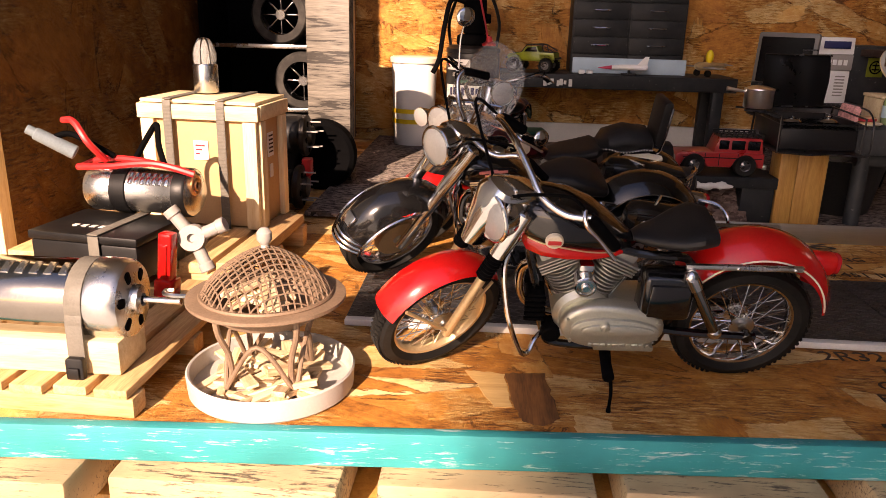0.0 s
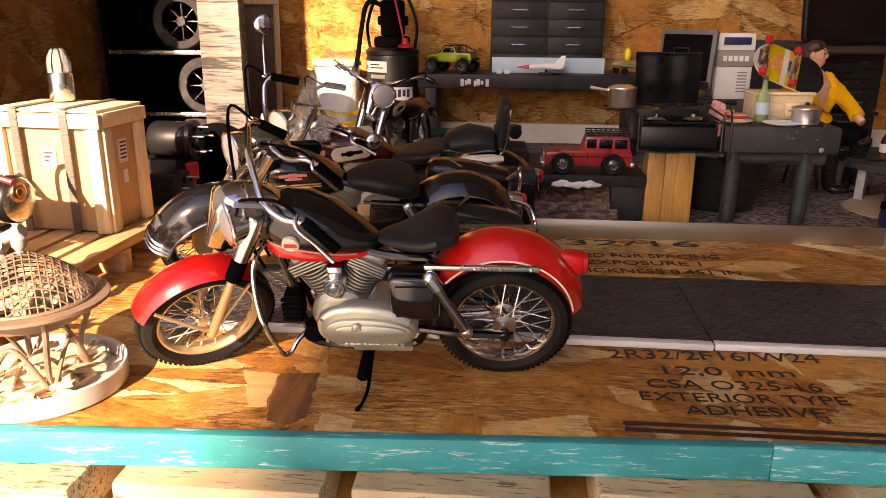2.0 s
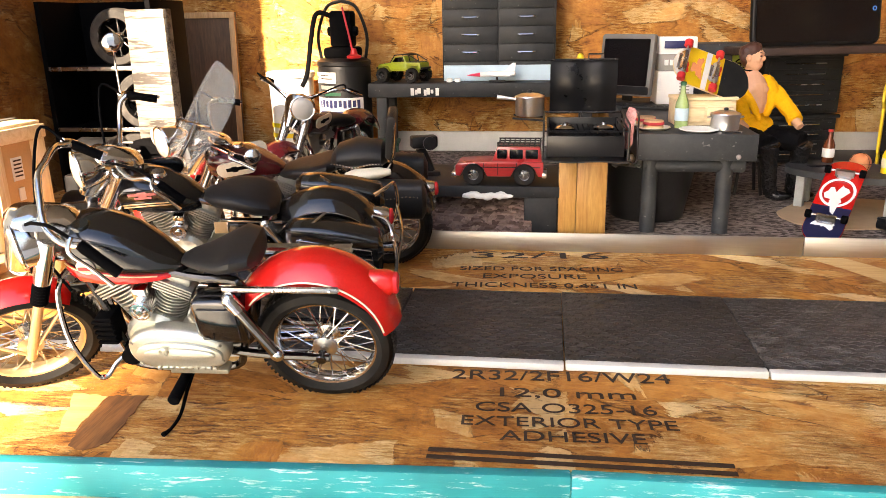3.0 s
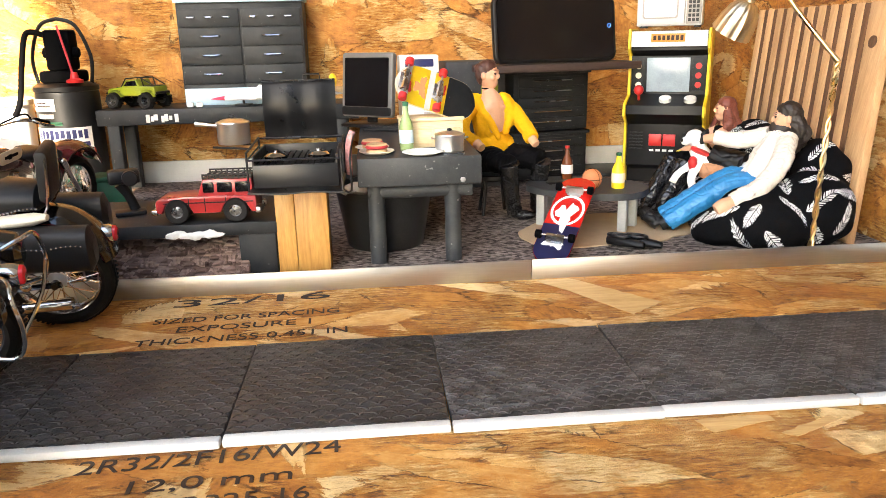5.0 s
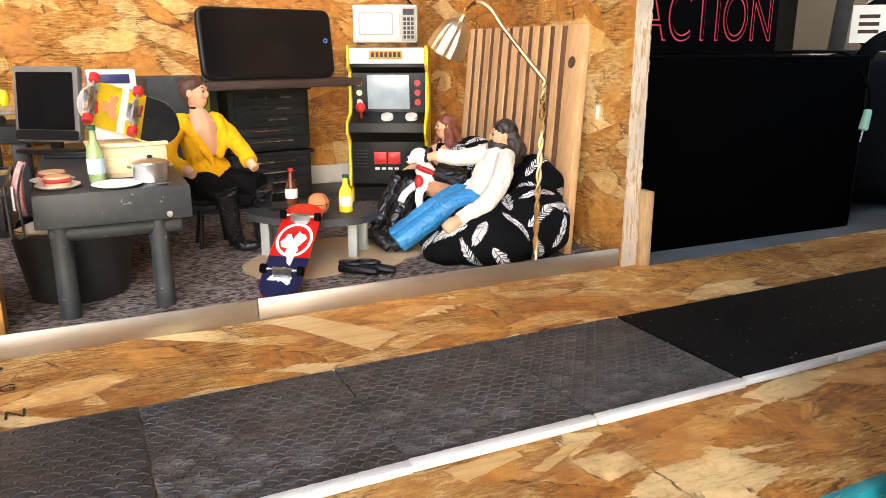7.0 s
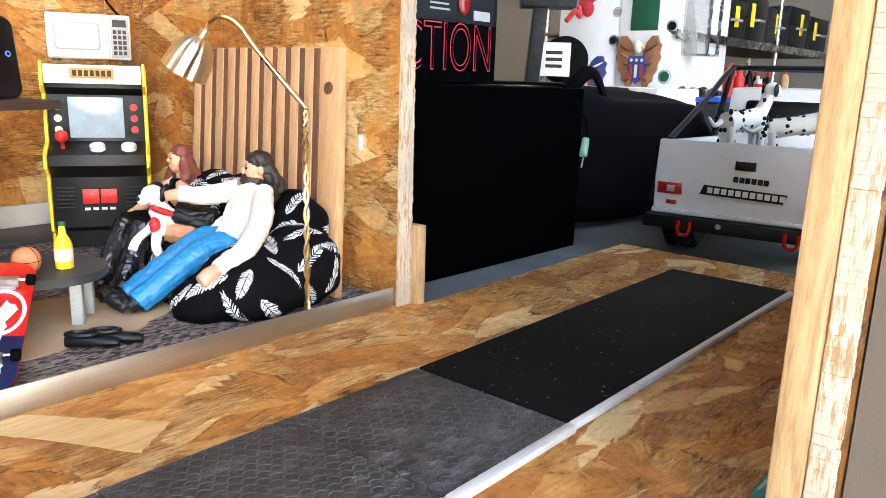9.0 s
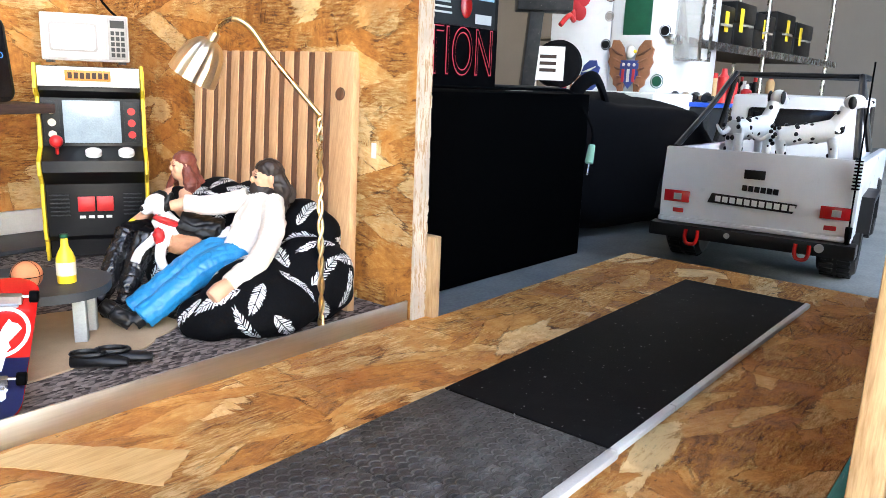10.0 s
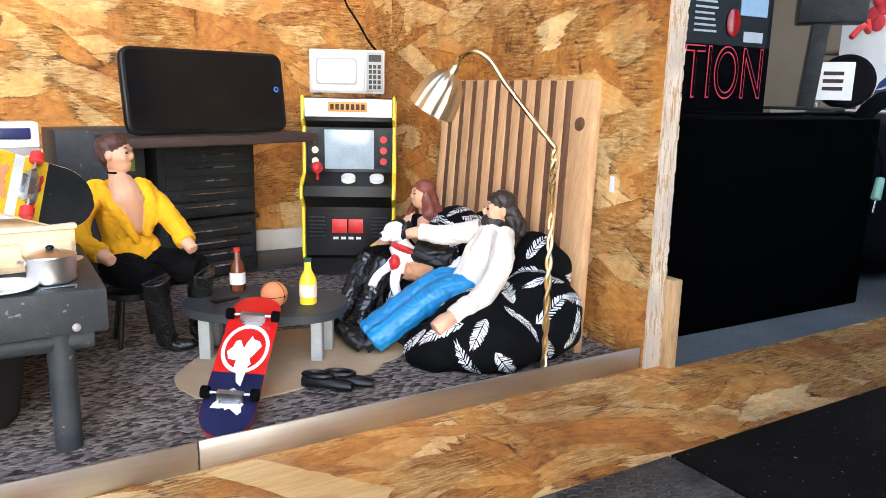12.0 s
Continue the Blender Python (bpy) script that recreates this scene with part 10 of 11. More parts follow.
sd = Vector((-0.012, 0.016, -0.034)).normalized()
mt_ = Matrix.Translation((0.8052, 0.8468, 0.2130)) @ sd.to_track_quat("Z", "Y").to_matrix().to_4x4()
bm = B()
lathe(bm, [(0, 0), (0.0036, 0), (0.0038, 0.008), (0, 0.008)], 18, mt_)
part("socket", bm, PALE_BRASS, fl)
bm = B()
t = B()
prof = [(0.0040, 0.006), (0.0085, 0.008), (0.0130, 0.014), (0.0158, 0.024), (0.0172, 0.036)]
seg = 64
rings_ = []
for r, z in prof + [(r - 0.0008, z) for r, z in prof[::-1]]:
    rings_.append([t.verts.new(((r * (1 + 0.035 * math.cos(16 * 2 * math.pi * i / seg))) * math.cos(2 * math.pi * i / seg), (r * (1 + 0.035 * math.cos(16 * 2 * math.pi * i / seg))) * math.sin(2 * math.pi * i / seg), z)) for i in range(seg)])
for p, q in zip(rings_, rings_[1:]):
    for i in range(seg):
        t.faces.new((p[i], p[(i + 1) % seg], q[(i + 1) % seg], q[i]))
join(bm, t, mt_)
part("shade", bm, PALE_BRASS, fl, "ribbed pale brass shade")

# striped board leaning on the side wall
sb = thing("striped_board", pose(0.8780, 0.786, 0.0064, 0, 9.0, 0), "leaning board of alternating light and dark wood strips", "board")
bm = B()
SLANT = Matrix(((1, 0, 0, 0), (0, 1, 0.14, 0), (0, 0, 1, 0), (0, 0, 0, 1)))
box(bm, -0.0022, 0.0056, 0.0, 0.026, 0.0, 0.2015, 0.001, m=SLANT)
part("plank", bm, OAK_STRIP, sb, "wide pale plank with knots")
y, k = 0.0262, 0
while y < 0.205:
    wv_ = (0.0078, 0.0112)[k % 2]
    bm = B()
    box(bm, -0.0022 - 0.0006 * (k % 2), 0.0056, y, y + wv_ - 0.0002, 0.0, 0.2005 + 0.0006 * (k % 2), 0.0005, m=SLANT)
    part("strip", bm, (WALNUT, OAK_STRIP)[k % 2], sb)
    y += wv_
    k += 1
for z in (0.035, 0.168):
    bm = B()
    lathe(bm, [(0, -0.001), (0.0052, -0.001), (0.0052, 0.0006), (0.004, 0.0012), (0, 0.0012)], 18, pose(-0.0024, 0.014 + 0.14 * z, z, 0, -90, 0))
    part("knot", bm, WALNUT, sb, "dark round knot")
bm = B()
box(bm, SIDE_X - 0.0012, SIDE_X - 0.0004, 0.792, 0.797, 0.124, 0.136, 0.0002)
solid("paper_tag", bm, PAPER, "small torn white paper tag on the wall", "paper tag")

# ---- garage beyond the side wall ----
sp = thing("speaker_cabinet", pose(1.135, 0.828, -0.0198, 0, 0, -1.5), "tall matt black speaker cabinet on the concrete", "speaker")
bm = B()
box(bm, -0.178, 0.172, 0, 0.26, 0, 0.196, 0.002)
part("cabinet", bm, SPEAKER_BLACK, sp)
bm = B()
box(bm, 0.1722, 0.1745, 0.002, 0.258, 0.004, 0.194, 0.0006)
part("edge_strip", bm, GREY_FURN, sp)
bm = B()
tube(bm, [(1.06, 0.93, 0.180), (1.16, 0.86, 0.1795), (1.25, 0.85, 0.1800), (1.285, 0.835, 0.176), (1.294, 0.812, 0.140), (1.292, 0.808, 0.118)], 0.0016, 8, smooth=8)
cb = thing("audio_cable", pose(0, 0, 0), "black audio cable with a mint green plug hanging down", "cable")
part("cord", bm, MATT_BLACK, cb)
bm = B()
cyl(bm, (1.292, 0.808, 0.118), (1.286, 0.807, 0.096), 0.0042, 0.0050, seg=16, bevel=0.001)
part("plug", bm, MINT, cb, "mint green plug")
bm = B()
cyl(bm, (1.286, 0.807, 0.096), (1.2825, 0.8065, 0.083), 0.0014, seg=10)
part("pin", bm, CHROME, cb)
bag = thing("duffel_bag", pose(1.535, 0.915, -0.0198, 0, 0, -14), "large slumped black duffel bag on the concrete", "bag")
t = B()
bmesh.ops.create_uvsphere(t, u_segments=36, v_segments=22, radius=1.0)
for v in t.verts:
    p = v.co.copy()
    f = lambda c: math.copysign(abs(c) ** 0.55, c)
    v.co = Vector((f(p.x) * 0.185, f(p.y) * 0.092, 0.096 + f(p.z) * (0.096 - 0.006 * p.x)))
    v.co += p * 0.018 * noise.noise(p * 1.9 + Vector((4, 0, 0)))
    v.co.z = max(v.co.z, 0.0)
bm = B()
join(bm, t)
part("body", bm, BLACK_CLOTH, bag, angle=70)
bm = B()
tube(bm, [(-0.14, -0.05, 0.175), (-0.13, -0.06, 0.204), (-0.10, -0.06, 0.216), (-0.065, -0.05, 0.185)], 0.010, 10, smooth=6, flat=0.5)
part("handle", bm, BLACK_CLOTH, bag)

# white radio-controlled pick-up
pk = thing("toy_truck", pose(1.345, 0.632, -0.0198, 0, 0, 7), "white radio-controlled pick-up truck with black roll cage", "toy truck")
HW = 0.104
bm = B()
prism(bm, [(0, 0.056), (-0.002, 0.10), (0.004, 0.141), (0.009, 0.141), (0.010, 0.056)], HW * 2 * 0.985, bevel=0.0025)
part("tailgate", bm, TRUCK_WHITE, pk)
for s in (-1, 1):
    bm = B()
    prism(bm, [(0.0095, 0.060), (0.0095, 0.139), (0.47, 0.128), (0.50, 0.112), (0.50, 0.060), (0.46, 0.060), (0.44, 0.090), (0.36, 0.090), (0.34, 0.060), (0.15, 0.060), (0.13, 0.092), (0.045, 0.092), (0.03, 0.060)], 0.010, pose(0, s * (HW - 0.006), 0), bevel=0.002)
    part("side_panel", bm, TRUCK_WHITE, pk)
    bm = B()
    prism(bm, [(0.022, 0.063), (0.038, 0.100), (0.138, 0.100), (0.158, 0.063), (0.150, 0.063), (0.132, 0.093), (0.045, 0.093), (0.030, 0.063)], 0.016, pose(0, s * (HW + 0.004), 0), bevel=0.001)
    part("wheel_arch", bm, BLACK, pk)
    bm = B()
    box(bm, -0.0045, -0.0015, s * 0.083 - 0.0145, s * 0.083 + 0.0145, 0.078, 0.0915, 0.001)
    tlamp = part("tail_light", bm, RED_LENS, pk, "red tail light")
    bm = B()
    box(bm, -0.0055, -0.0046, s * 0.083 - 0.006, s * 0.083 + 0.003, 0.081, 0.0885, 0.0006)
    part("reflector", bm, FROST, tlamp)
    bm = B()
    box(bm, -0.0040, -0.0022, s * 0.080 - 0.006, s * 0.080 + 0.006, 0.066, 0.071, 0.0005)
    part("marker", bm, RED_LENS, pk)
    bm = B()
    tube(bm, [(-0.0190, s * 0.058 - 0.0065, 0.050), (-0.0205, s * 0.058 - 0.0068, 0.041), (-0.0205, s * 0.058 - 0.0040, 0.0345), (-0.0205, s * 0.058 + 0.0040, 0.0345), (-0.0205, s * 0.058 + 0.0068, 0.041), (-0.0190, s * 0.058 + 0.0065, 0.050)], 0.0021, 8, smooth=4)
    part("tow_shackle", bm, RED_PAINT, pk, "red tow shackle")
bm = B()
prism(bm, [(-0.016, 0.039), (-0.018, 0.044), (-0.016, 0.0535), (0.004, 0.0545), (0.012, 0.042), (0.006, 0.038)], HW * 2.08, bevel=0.002)
part("bumper", bm, BLACK, pk)
bm = B()
box(bm, -0.006, -0.0005, -HW * 0.98, HW * 0.98, 0.0550, 0.0605, 0.001)
part("lower_lip", bm, TRUCK_WHITE, pk)
for y, r in ((0.020, 0.0032), (-0.074, 0.0048)):
    bm = B()
    cyl(bm, (-0.0185, y, 0.048), (-0.0165, y, 0.048), r, seg=16, bevel=0.0004)
    part("sensor", bm, FROST, pk)
bm = B()
box(bm, -0.0035, -0.0012, -0.010, 0.012, 0.112, 0.122, 0.0006)
part("badge", bm, BLACK, pk)
for k in range(6):
    bm = B()
    box(bm, -0.0042, -0.0028, -0.022 + k * 0.0065, -0.0165 + k * 0.0065, 0.098, 0.1045, 0.0006, m=pose(0, 0, 0, 2))
    part("name_plate", bm, BLACK, pk)
bm = B()
prism(bm, [(-0.048, 0.0815), (0.042, 0.0790), (0.046, 0.0895), (-0.044, 0.0925)], 0.0010, pose(-0.0034, 0, 0, 0, 0, -90), 0.0003)
part("sticker", bm, BLACK, pk, "black and white sticker strip")
bm = B()
for k in range(11):
    box(bm, -0.0046, -0.0040, -0.042 + k * 0.0078, -0.0362 + k * 0.0078, 0.0826, 0.0890, m=pose(0, 0, 0, 1.5))
part("sticker_bar", bm, WHITE, pk)
bm = B()
box(bm, 0.009, 0.34, -HW + 0.012, HW - 0.012, 0.096, 0.100)
part("bed_floor", bm, BLACK, pk)
bm = B()
prism(bm, [(0.232, 0.074), (0.226, 0.140), (0.242, 0.202), (0.365, 0.204), (0.415, 0.130), (0.415, 0.074)], HW * 1.62, bevel=0.004)
part("cab", bm, TRUCK_WHITE, pk)
bm = B()
prism(bm, rounded(0.122, 0.030, 0.005), 0.0015, pose(0.2330, 0, 0.171, 0, 0, -90) @ pose(0, 0, 0, -14), 0.0004)
part("rear_window", bm, SCREEN, pk)
for s in (-1, 1):
    bm = B()
    prism(bm, [(0.258, 0.146), (0.266, 0.192), (0.352, 0.192), (0.390, 0.146)], 0.0012, pose(0, s * HW * 0.812, 0), 0.0003)
    part("side_window", bm, SCREEN, pk)
bm = B()
for s in (-1, 1):
    tube(bm, [(0.012, s * 0.094, 0.140), (0.110, s * 0.084, 0.184), (0.185, s * 0.076, 0.224), (0.212, s * 0.074, 0.230), (0.370, s * 0.074, 0.230)], 0.0036, 8, smooth=4)
    tube(bm, [(0.200, s * 0.075, 0.228), (0.205, s * 0.094, 0.138)], 0.0036, 8)
for x, z in ((0.205, 0.229), (0.30, 0.230), (0.37, 0.230)):
    cyl(bm, (x, -0.075, z), (x, 0.075, z), 0.0034, seg=8)
part("roll_cage", bm, BLACK, pk, "black tubular roll cage")
bm = B()
cyl(bm, (-0.004, -0.098, 0.060), (-0.002, -0.098, 0.240), 0.0009, seg=8)
for k in range(9):
    ring(bm, 0.0034, 0.0008, 14, 6, pose(-0.003, -0.098, 0.112 + k * 0.0036))
cyl(bm, (-0.004, -0.098, 0.052), (-0.004, -0.098, 0.072), 0.0034, seg=12, bevel=0.0006)
part("aerial", bm, MATT_BLACK, pk, "coiled whip aerial")
for x in (0.088, 0.395):
    for s in (-1, 1):
        wh = new("wheel")
        wh.parent = pk
        wh.matrix_local = pose(x, s * 0.086, 0.046, 90)
        bm = B()
        lathe(bm, [(0.026, -0.019), (0.040, -0.020), (0.0455, -0.014), (0.0455, 0.014), (0.040, 0.020), (0.026, 0.019)], 36, close=True)
        for k in range(30):
            for q in (-1, 1):
                box(bm, 0.0445, 0.0470, -0.0026, 0.0026, q * 0.009 - 0.007, q * 0.009 + 0.007, 0.0006, m=pose(0, 0, 0, 0, 0, 12 * k + 6 * (q > 0)), seg=1)
        part("tyre", bm, RUBBER, wh)
        bm = B()
        lathe(bm, [(0.0265, -0.017), (0.020, -0.010), (0.008, -0.014), (0, -0.014), (0, 0.014), (0.008, 0.014), (0.020, 0.010), (0.0265, 0.017)], 30)
        part("rim", bm, GREY_PLASTIC, wh)


def spotted_dog(m, pose_up, label):
    """A white figurine with black spots, one mesh."""
    limbs = [(((-0.034, 0, 0.052), (-0.010, 0, 0.054), (0.018, 0, 0.056)), (0.0115, 0.0105, 0.0125), 0),
             (((0.018, 0, 0.058), (0.028, 0, 0.072), (0.032, 0, 0.080)), (0.0085, 0.0070, 0.0070), 0),
             (((-0.042, 0, 0.054), (-0.052, 0, 0.050), (-0.062, 0, 0.058)), (0.0030, 0.0022, 0.0012), 0)]
    for x, s in ((0.018, -1), (0.020, 1), (-0.032, -1), (-0.030, 1)):
        limbs.append((((x, 0.006 * s, 0.050), (x + 0.001, 0.007 * s, 0.026), (x + 0.002, 0.007 * s, 0.002)), (0.0058, 0.0036, 0.0036), 0))
    bm = B()
    for pts, rs, slot in limbs:
        tube(bm, pts, rs, 12, slot, smooth=5)
    blob(bm, (0.038, 0, 0.086), (0.0105, 0.0080, 0.0080), seg=16)
    blob(bm, (0.048, 0, 0.083), (0.0070, 0.0048, 0.0044), seg=14)
    for s in (-1, 1):
        blob(bm, (0.034, 0.0085 * s, 0.086), (0.0042, 0.0018, 0.0070), slot=1, seg=10)
    blob(bm, (0.0545, 0, 0.0845), (0.0018, 0.0020, 0.0016), slot=1, seg=8)
    rng2 = random.Random(5)
    for k in range(46):
        x, a = rng2.uniform(-0.040, 0.030), rng2.uniform(0, 6.283)
        blob(bm, (x, 0.0097 * math.cos(a), 0.0545 + 0.0098 * math.sin(a) + (0.012 if x > 0.02 else 0)), (0.0024, 0.0024, 0.0024), slot=1, seg=6)
    for k in range(16):
        blob(bm, (rng2.choice((0.019, -0.031)) + rng2.uniform(-0.003, 0.003), rng2.choice((-1, 1)) * 0.0089, rng2.uniform(0.008, 0.045)), (0.0016, 0.0018, 0.0024), slot=1, seg=6)
    return solid("dog_figurine", bm, (WHITE, BLACK), label, "dog figurine", "spotted dog figurines", m=m)


spotted_dog(pose(1.418, 0.664, 0.0803, 0, 0, -22) @ Matrix.Diagonal((1.0, 1.08, 1.17, 1)), True, "white spotted dog figurine standing in the truck bed")
spotted_dog(pose(1.415, 0.592, 0.0803, 0, 0, -66) @ Matrix.Diagonal((1.05, 1.1, 1.02, 1)) @ Matrix(((1, 0, 0, 0), (0, 1, 0, 0), (0.22, 0, 1, 0.008), (0, 0, 0, 1))), False, "white spotted dog figurine standing in the truck bed")

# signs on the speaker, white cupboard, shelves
def drawn_to_camera(group, k, at):
    """Scales a group of top-level things about a camera position, keeping its view of them."""
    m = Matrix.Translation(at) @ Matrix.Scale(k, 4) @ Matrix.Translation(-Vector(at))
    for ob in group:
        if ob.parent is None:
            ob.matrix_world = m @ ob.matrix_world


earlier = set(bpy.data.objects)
sg = thing("neon_sign", pose(2.160, 1.700, 0.150), "black sign box with red lit letters", "sign")
bm = B()
box(bm, -0.37, 0.17, 0, 0.03, 0, 0.165, 0.002)
part("panel", bm, MATT_BLACK, sg)
lettering("letters", "ACTION", 0.185, pose(-0.085, -0.004, 0.092, 90), NEON_RED, sg, 0.46, "red lit outline letters")
lettering("letter_core", "ACTION", 0.185, pose(-0.085, -0.0055, 0.092, 90), MATT_BLACK, sg, 0.452, "dark letter cores", 0.0002, 0.0032)
ps = thing("poster", pose(2.160, 1.712, 0.318), "black poster with small white print and a red car shape", "poster")
bm = B()
box(bm, -0.23, 0.17, 0, 0.004, 0, 0.30)
part("sheet", bm, BLACK, ps)
bm = B()
for k in range(9):
    box(bm, -0.11, -0.03 - 0.004 * (k % 4), -0.002, -0.0005, 0.028 + k * 0.014, 0.033 + k * 0.014)
part("print_bar", bm, OFFWHITE, ps)
bm = B()
blob(bm, (0.030, -0.003, 0.055), (0.026, 0.003, 0.034), seg=14)
part("red_shape", bm, RED_PAINT, ps)
bm = B()
box(bm, 0.075, 0.150, -0.002, -0.0005, 0.010, 0.036)
part("print_block", bm, OFFWHITE, ps)
bm = B()
box(bm, 0.055, 0.160, -0.002, -0.0005, 0.075, 0.13)
part("picture_block", bm, PALE_BLUE, ps)
# (0.485, 0.374) is where the camera stands at 10 s
drawn_to_camera(set(bpy.data.objects) - earlier, 0.47, (0.485, 0.374, 0.1998))
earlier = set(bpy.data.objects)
st = thing("display_stand", pose(1.930, 1.330, 0.1764, 0, 0, -50), "black slanted display stand with white card", "stand")
bm = B()
box(bm, -0.10, 0.07, -0.05, 0.05, 0, 0.006, 0.001)
part("foot", bm, BLACK, st)
bm = B()
prism(bm, [(-0.012, 0.006), (0.018, 0.006), (0.040, 0.30), (0.010, 0.30)], 0.045, None, 0.002)
part("upright", bm, GREY_FURN, st)
bm = B()
box(bm, -0.03, 0.09, -0.035, 0.035, 0.165, 0.30, 0.004)
part("head", bm, GREY_FURN, st)
bx2 = thing("equipment_case", pose(1.985, 1.235, -0.0198, 0, 0, -50), "dark equipment case standing behind the speaker", "case")
bm = B()
box(bm, -0.10, 0.10, -0.06, 0.06, -0.0346, 0.195, 0.004)
part("body", bm, BLACK, bx2)
dk = thing("round_bag", pose(2.135, 1.405, 0.1764), "round black bag with white card and red clip", "bag")
bm = B()
lathe(bm, [(0, -0.03), (0.050, -0.03), (0.058, -0.02), (0.058, 0.02), (0.050, 0.03), (0, 0.03)], 36, pose(0.018, -0.020, 0.060, 90, 0, -50))
part("body", bm, BLACK_CLOTH, dk)
bm = B()
box(bm, -0.055, 0.02, -0.001, 0.001, -0.04, 0.04, m=pose(-0.030, -0.045, 0.06, 0, 0, -50))
part("card", bm, PAPER, dk)
bm = B()
for k in range(3):
    box(bm, -0.04, 0.0, -0.0022, -0.0012, 0.012 - k * 0.016, 0.020 - k * 0.016, m=pose(-0.030, -0.045, 0.06, 0, 0, -50))
part("print_bar", bm, INK, dk)
bm = B()
tube(bm, [(-0.03, -0.05, 0.15), (0.0, -0.055, 0.175), (0.03, -0.05, 0.165), (0.04, -0.04, 0.19)], 0.006, 8, smooth=4)
part("clip", bm, RED_PLASTIC, dk)
plinth = thing("storage_cabinet", pose(2.13, 1.235, -0.0198), "low white storage cabinet along the wall", "cabinet")
bm = B()
box(bm, -0.02, 0.30, -0.13, 0.30, -0.0346, 0.1955, 0.004)
part("body", bm, WALL_PAINT, plinth)

wc2 = thing("white_cupboard", pose(2.44, 1.33, -0.0198), "white metal cupboard covered with stickers", "cupboard")
bm = B()
box(bm, 0.0, 0.4, -0.088, 0.26, -0.0346, 1.1, 0.006)
part("body", bm, TRUCK_WHITE, wc2)
bm = B()
box(bm, -0.006, -0.0005, -0.084, 0.06, 0.10, 1.09, 0.003)
part("door", bm, TRUCK_WHITE, wc2)
bm = B()
box(bm, -0.006, -0.0005, 0.064, 0.255, 0.10, 1.09, 0.003)
part("door", bm, TRUCK_WHITE, wc2)


def eagle(name, m, label, flag=False):
    e = thing(name, m, label, "plaque")
    for s in (-1, 1):
        bm = B()
        rim = ((0.012, 0.022), (0.020, 0.050), (0.034, 0.066), (0.050, 0.066), (0.053, 0.052), (0.060, 0.046), (0.056, 0.028), (0.060, 0.016), (0.052, 0.000), (0.053, -0.012), (0.043, -0.024), (0.042, -0.036), (0.031, -0.044), (0.027, -0.056), (0.016, -0.058), (0.012, -0.030))
        prism(bm, [(s * y, z) for y, z in rim], 0.008, pose(0.001, 0, 0, 0, 0, 90), 0.0012)
        wing = part("wing", bm, (BROWN_FEATHER, FLAG_BLUE)[flag], e)
        for k in range(5):
            bm = B()
            tube(bm, [(-0.004, s * 0.018, 0.030 - 0.016 * k), (-0.0055, s * (0.034 - 0.002 * k), 0.036 - 0.018 * k), (-0.004, s * (0.052 - 0.006 * k), 0.048 - 0.022 * k)], [0.0012, 0.0032, 0.0016], 8, smooth=4)
            part("feather", bm, ((DARK_FEATHER, BROWN_FEATHER), (OFFWHITE, FLAG_RED))[flag][k % 2], wing)
    bm = B()
    prism(bm, [(-0.024, 0.020), (0.024, 0.020), (0.024, -0.016), (0.0, -0.046), (-0.024, -0.016)], 0.006, pose(-0.003, 0, 0, 0, 0, 90), 0.001)
    sh_ = part("shield", bm, (FLAG_BLUE, BROWN_FEATHER)[flag], e)
    for k in range(3):
        bm = B()
        box(bm, -0.0078, -0.0064, -0.017 + k * 0.014, -0.010 + k * 0.014, -0.030, 0.000)
        part("stripe", bm, (FLAG_RED, OFFWHITE)[k % 2 if not flag else 1], e)
        bm = B()
        blob(bm, (-0.0075, -0.014 + k * 0.014, 0.010), (0.001, 0.004, 0.004), seg=6)
        part("star", bm, OFFWHITE, e)
    bm = B()
    blob(bm, (-0.004, 0, 0.040), (0.008, 0.012, 0.015), seg=14)
    part("head", bm, OFFWHITE, e)
    bm = B()
    blob(bm, (-0.006, -0.012, 0.040), (0.003, 0.006, 0.004), seg=8)
    part("beak", bm, YELLOW, e)
    return e


eagle("eagle_plaque", pose(2.425, 1.322, 0.235) @ Matrix.Diagonal((1, 1.1, 1.15, 1)), "carved eagle plaque with striped shield on the cupboard")
eagle("eagle_plaque", pose(2.300, 1.415, 0.196) @ Matrix.Diagonal((1, 1.15, 0.85, 1)), "eagle figure with flag-coloured wings behind the speaker", True)
bm = B()
box(bm, 2.431, 2.4335, 1.275, 1.355, 0.325, 0.50, 0.001)
solid("green_sticker", bm, GREEN, "dark green sticker sheet on the cupboard", "sticker")
for k, (y, z, r, mt) in enumerate(((1.405, 0.300, 0.011, BLACK), (1.400, 0.375, 0.010, GREY_PLASTIC), (1.265, 0.150, 0.018, BLACK), (1.245, 0.205, 0.014, GREEN), (1.235, 0.335, 0.012, BLACK), (1.400, 0.430, 0.013, INK))):
    bm = B()
    lathe(bm, [(0, 0), (r, 0), (r, 0.001), (0, 0.001)], 18, pose(2.4335, y, z, 0, -90, 0))
    ring(bm, r * 1.25, 0.0012, 22, 5, pose(2.4335, y, z, 0, -90, 0))
    solid("round_sticker", bm, mt, "round dark sticker on the white cupboard", "sticker", "stickers on the cupboard")
bm = B()
for k in range(5):
    blob(bm, (2.42, 1.485 + 0.012 * math.sin(k * 2), 0.385 + 0.018 * k), (0.006, 0.020, 0.022), seg=8, rot=(20 * k, 0, 0))
solid("feather_plaque", bm, FLAG_RED, "dark red carved plaque high on the cupboard", "plaque")
# again about the camera's place at 10 s, to fit its view
drawn_to_camera(set(bpy.data.objects) - earlier, 0.85, (0.485, 0.374, 0.1764))
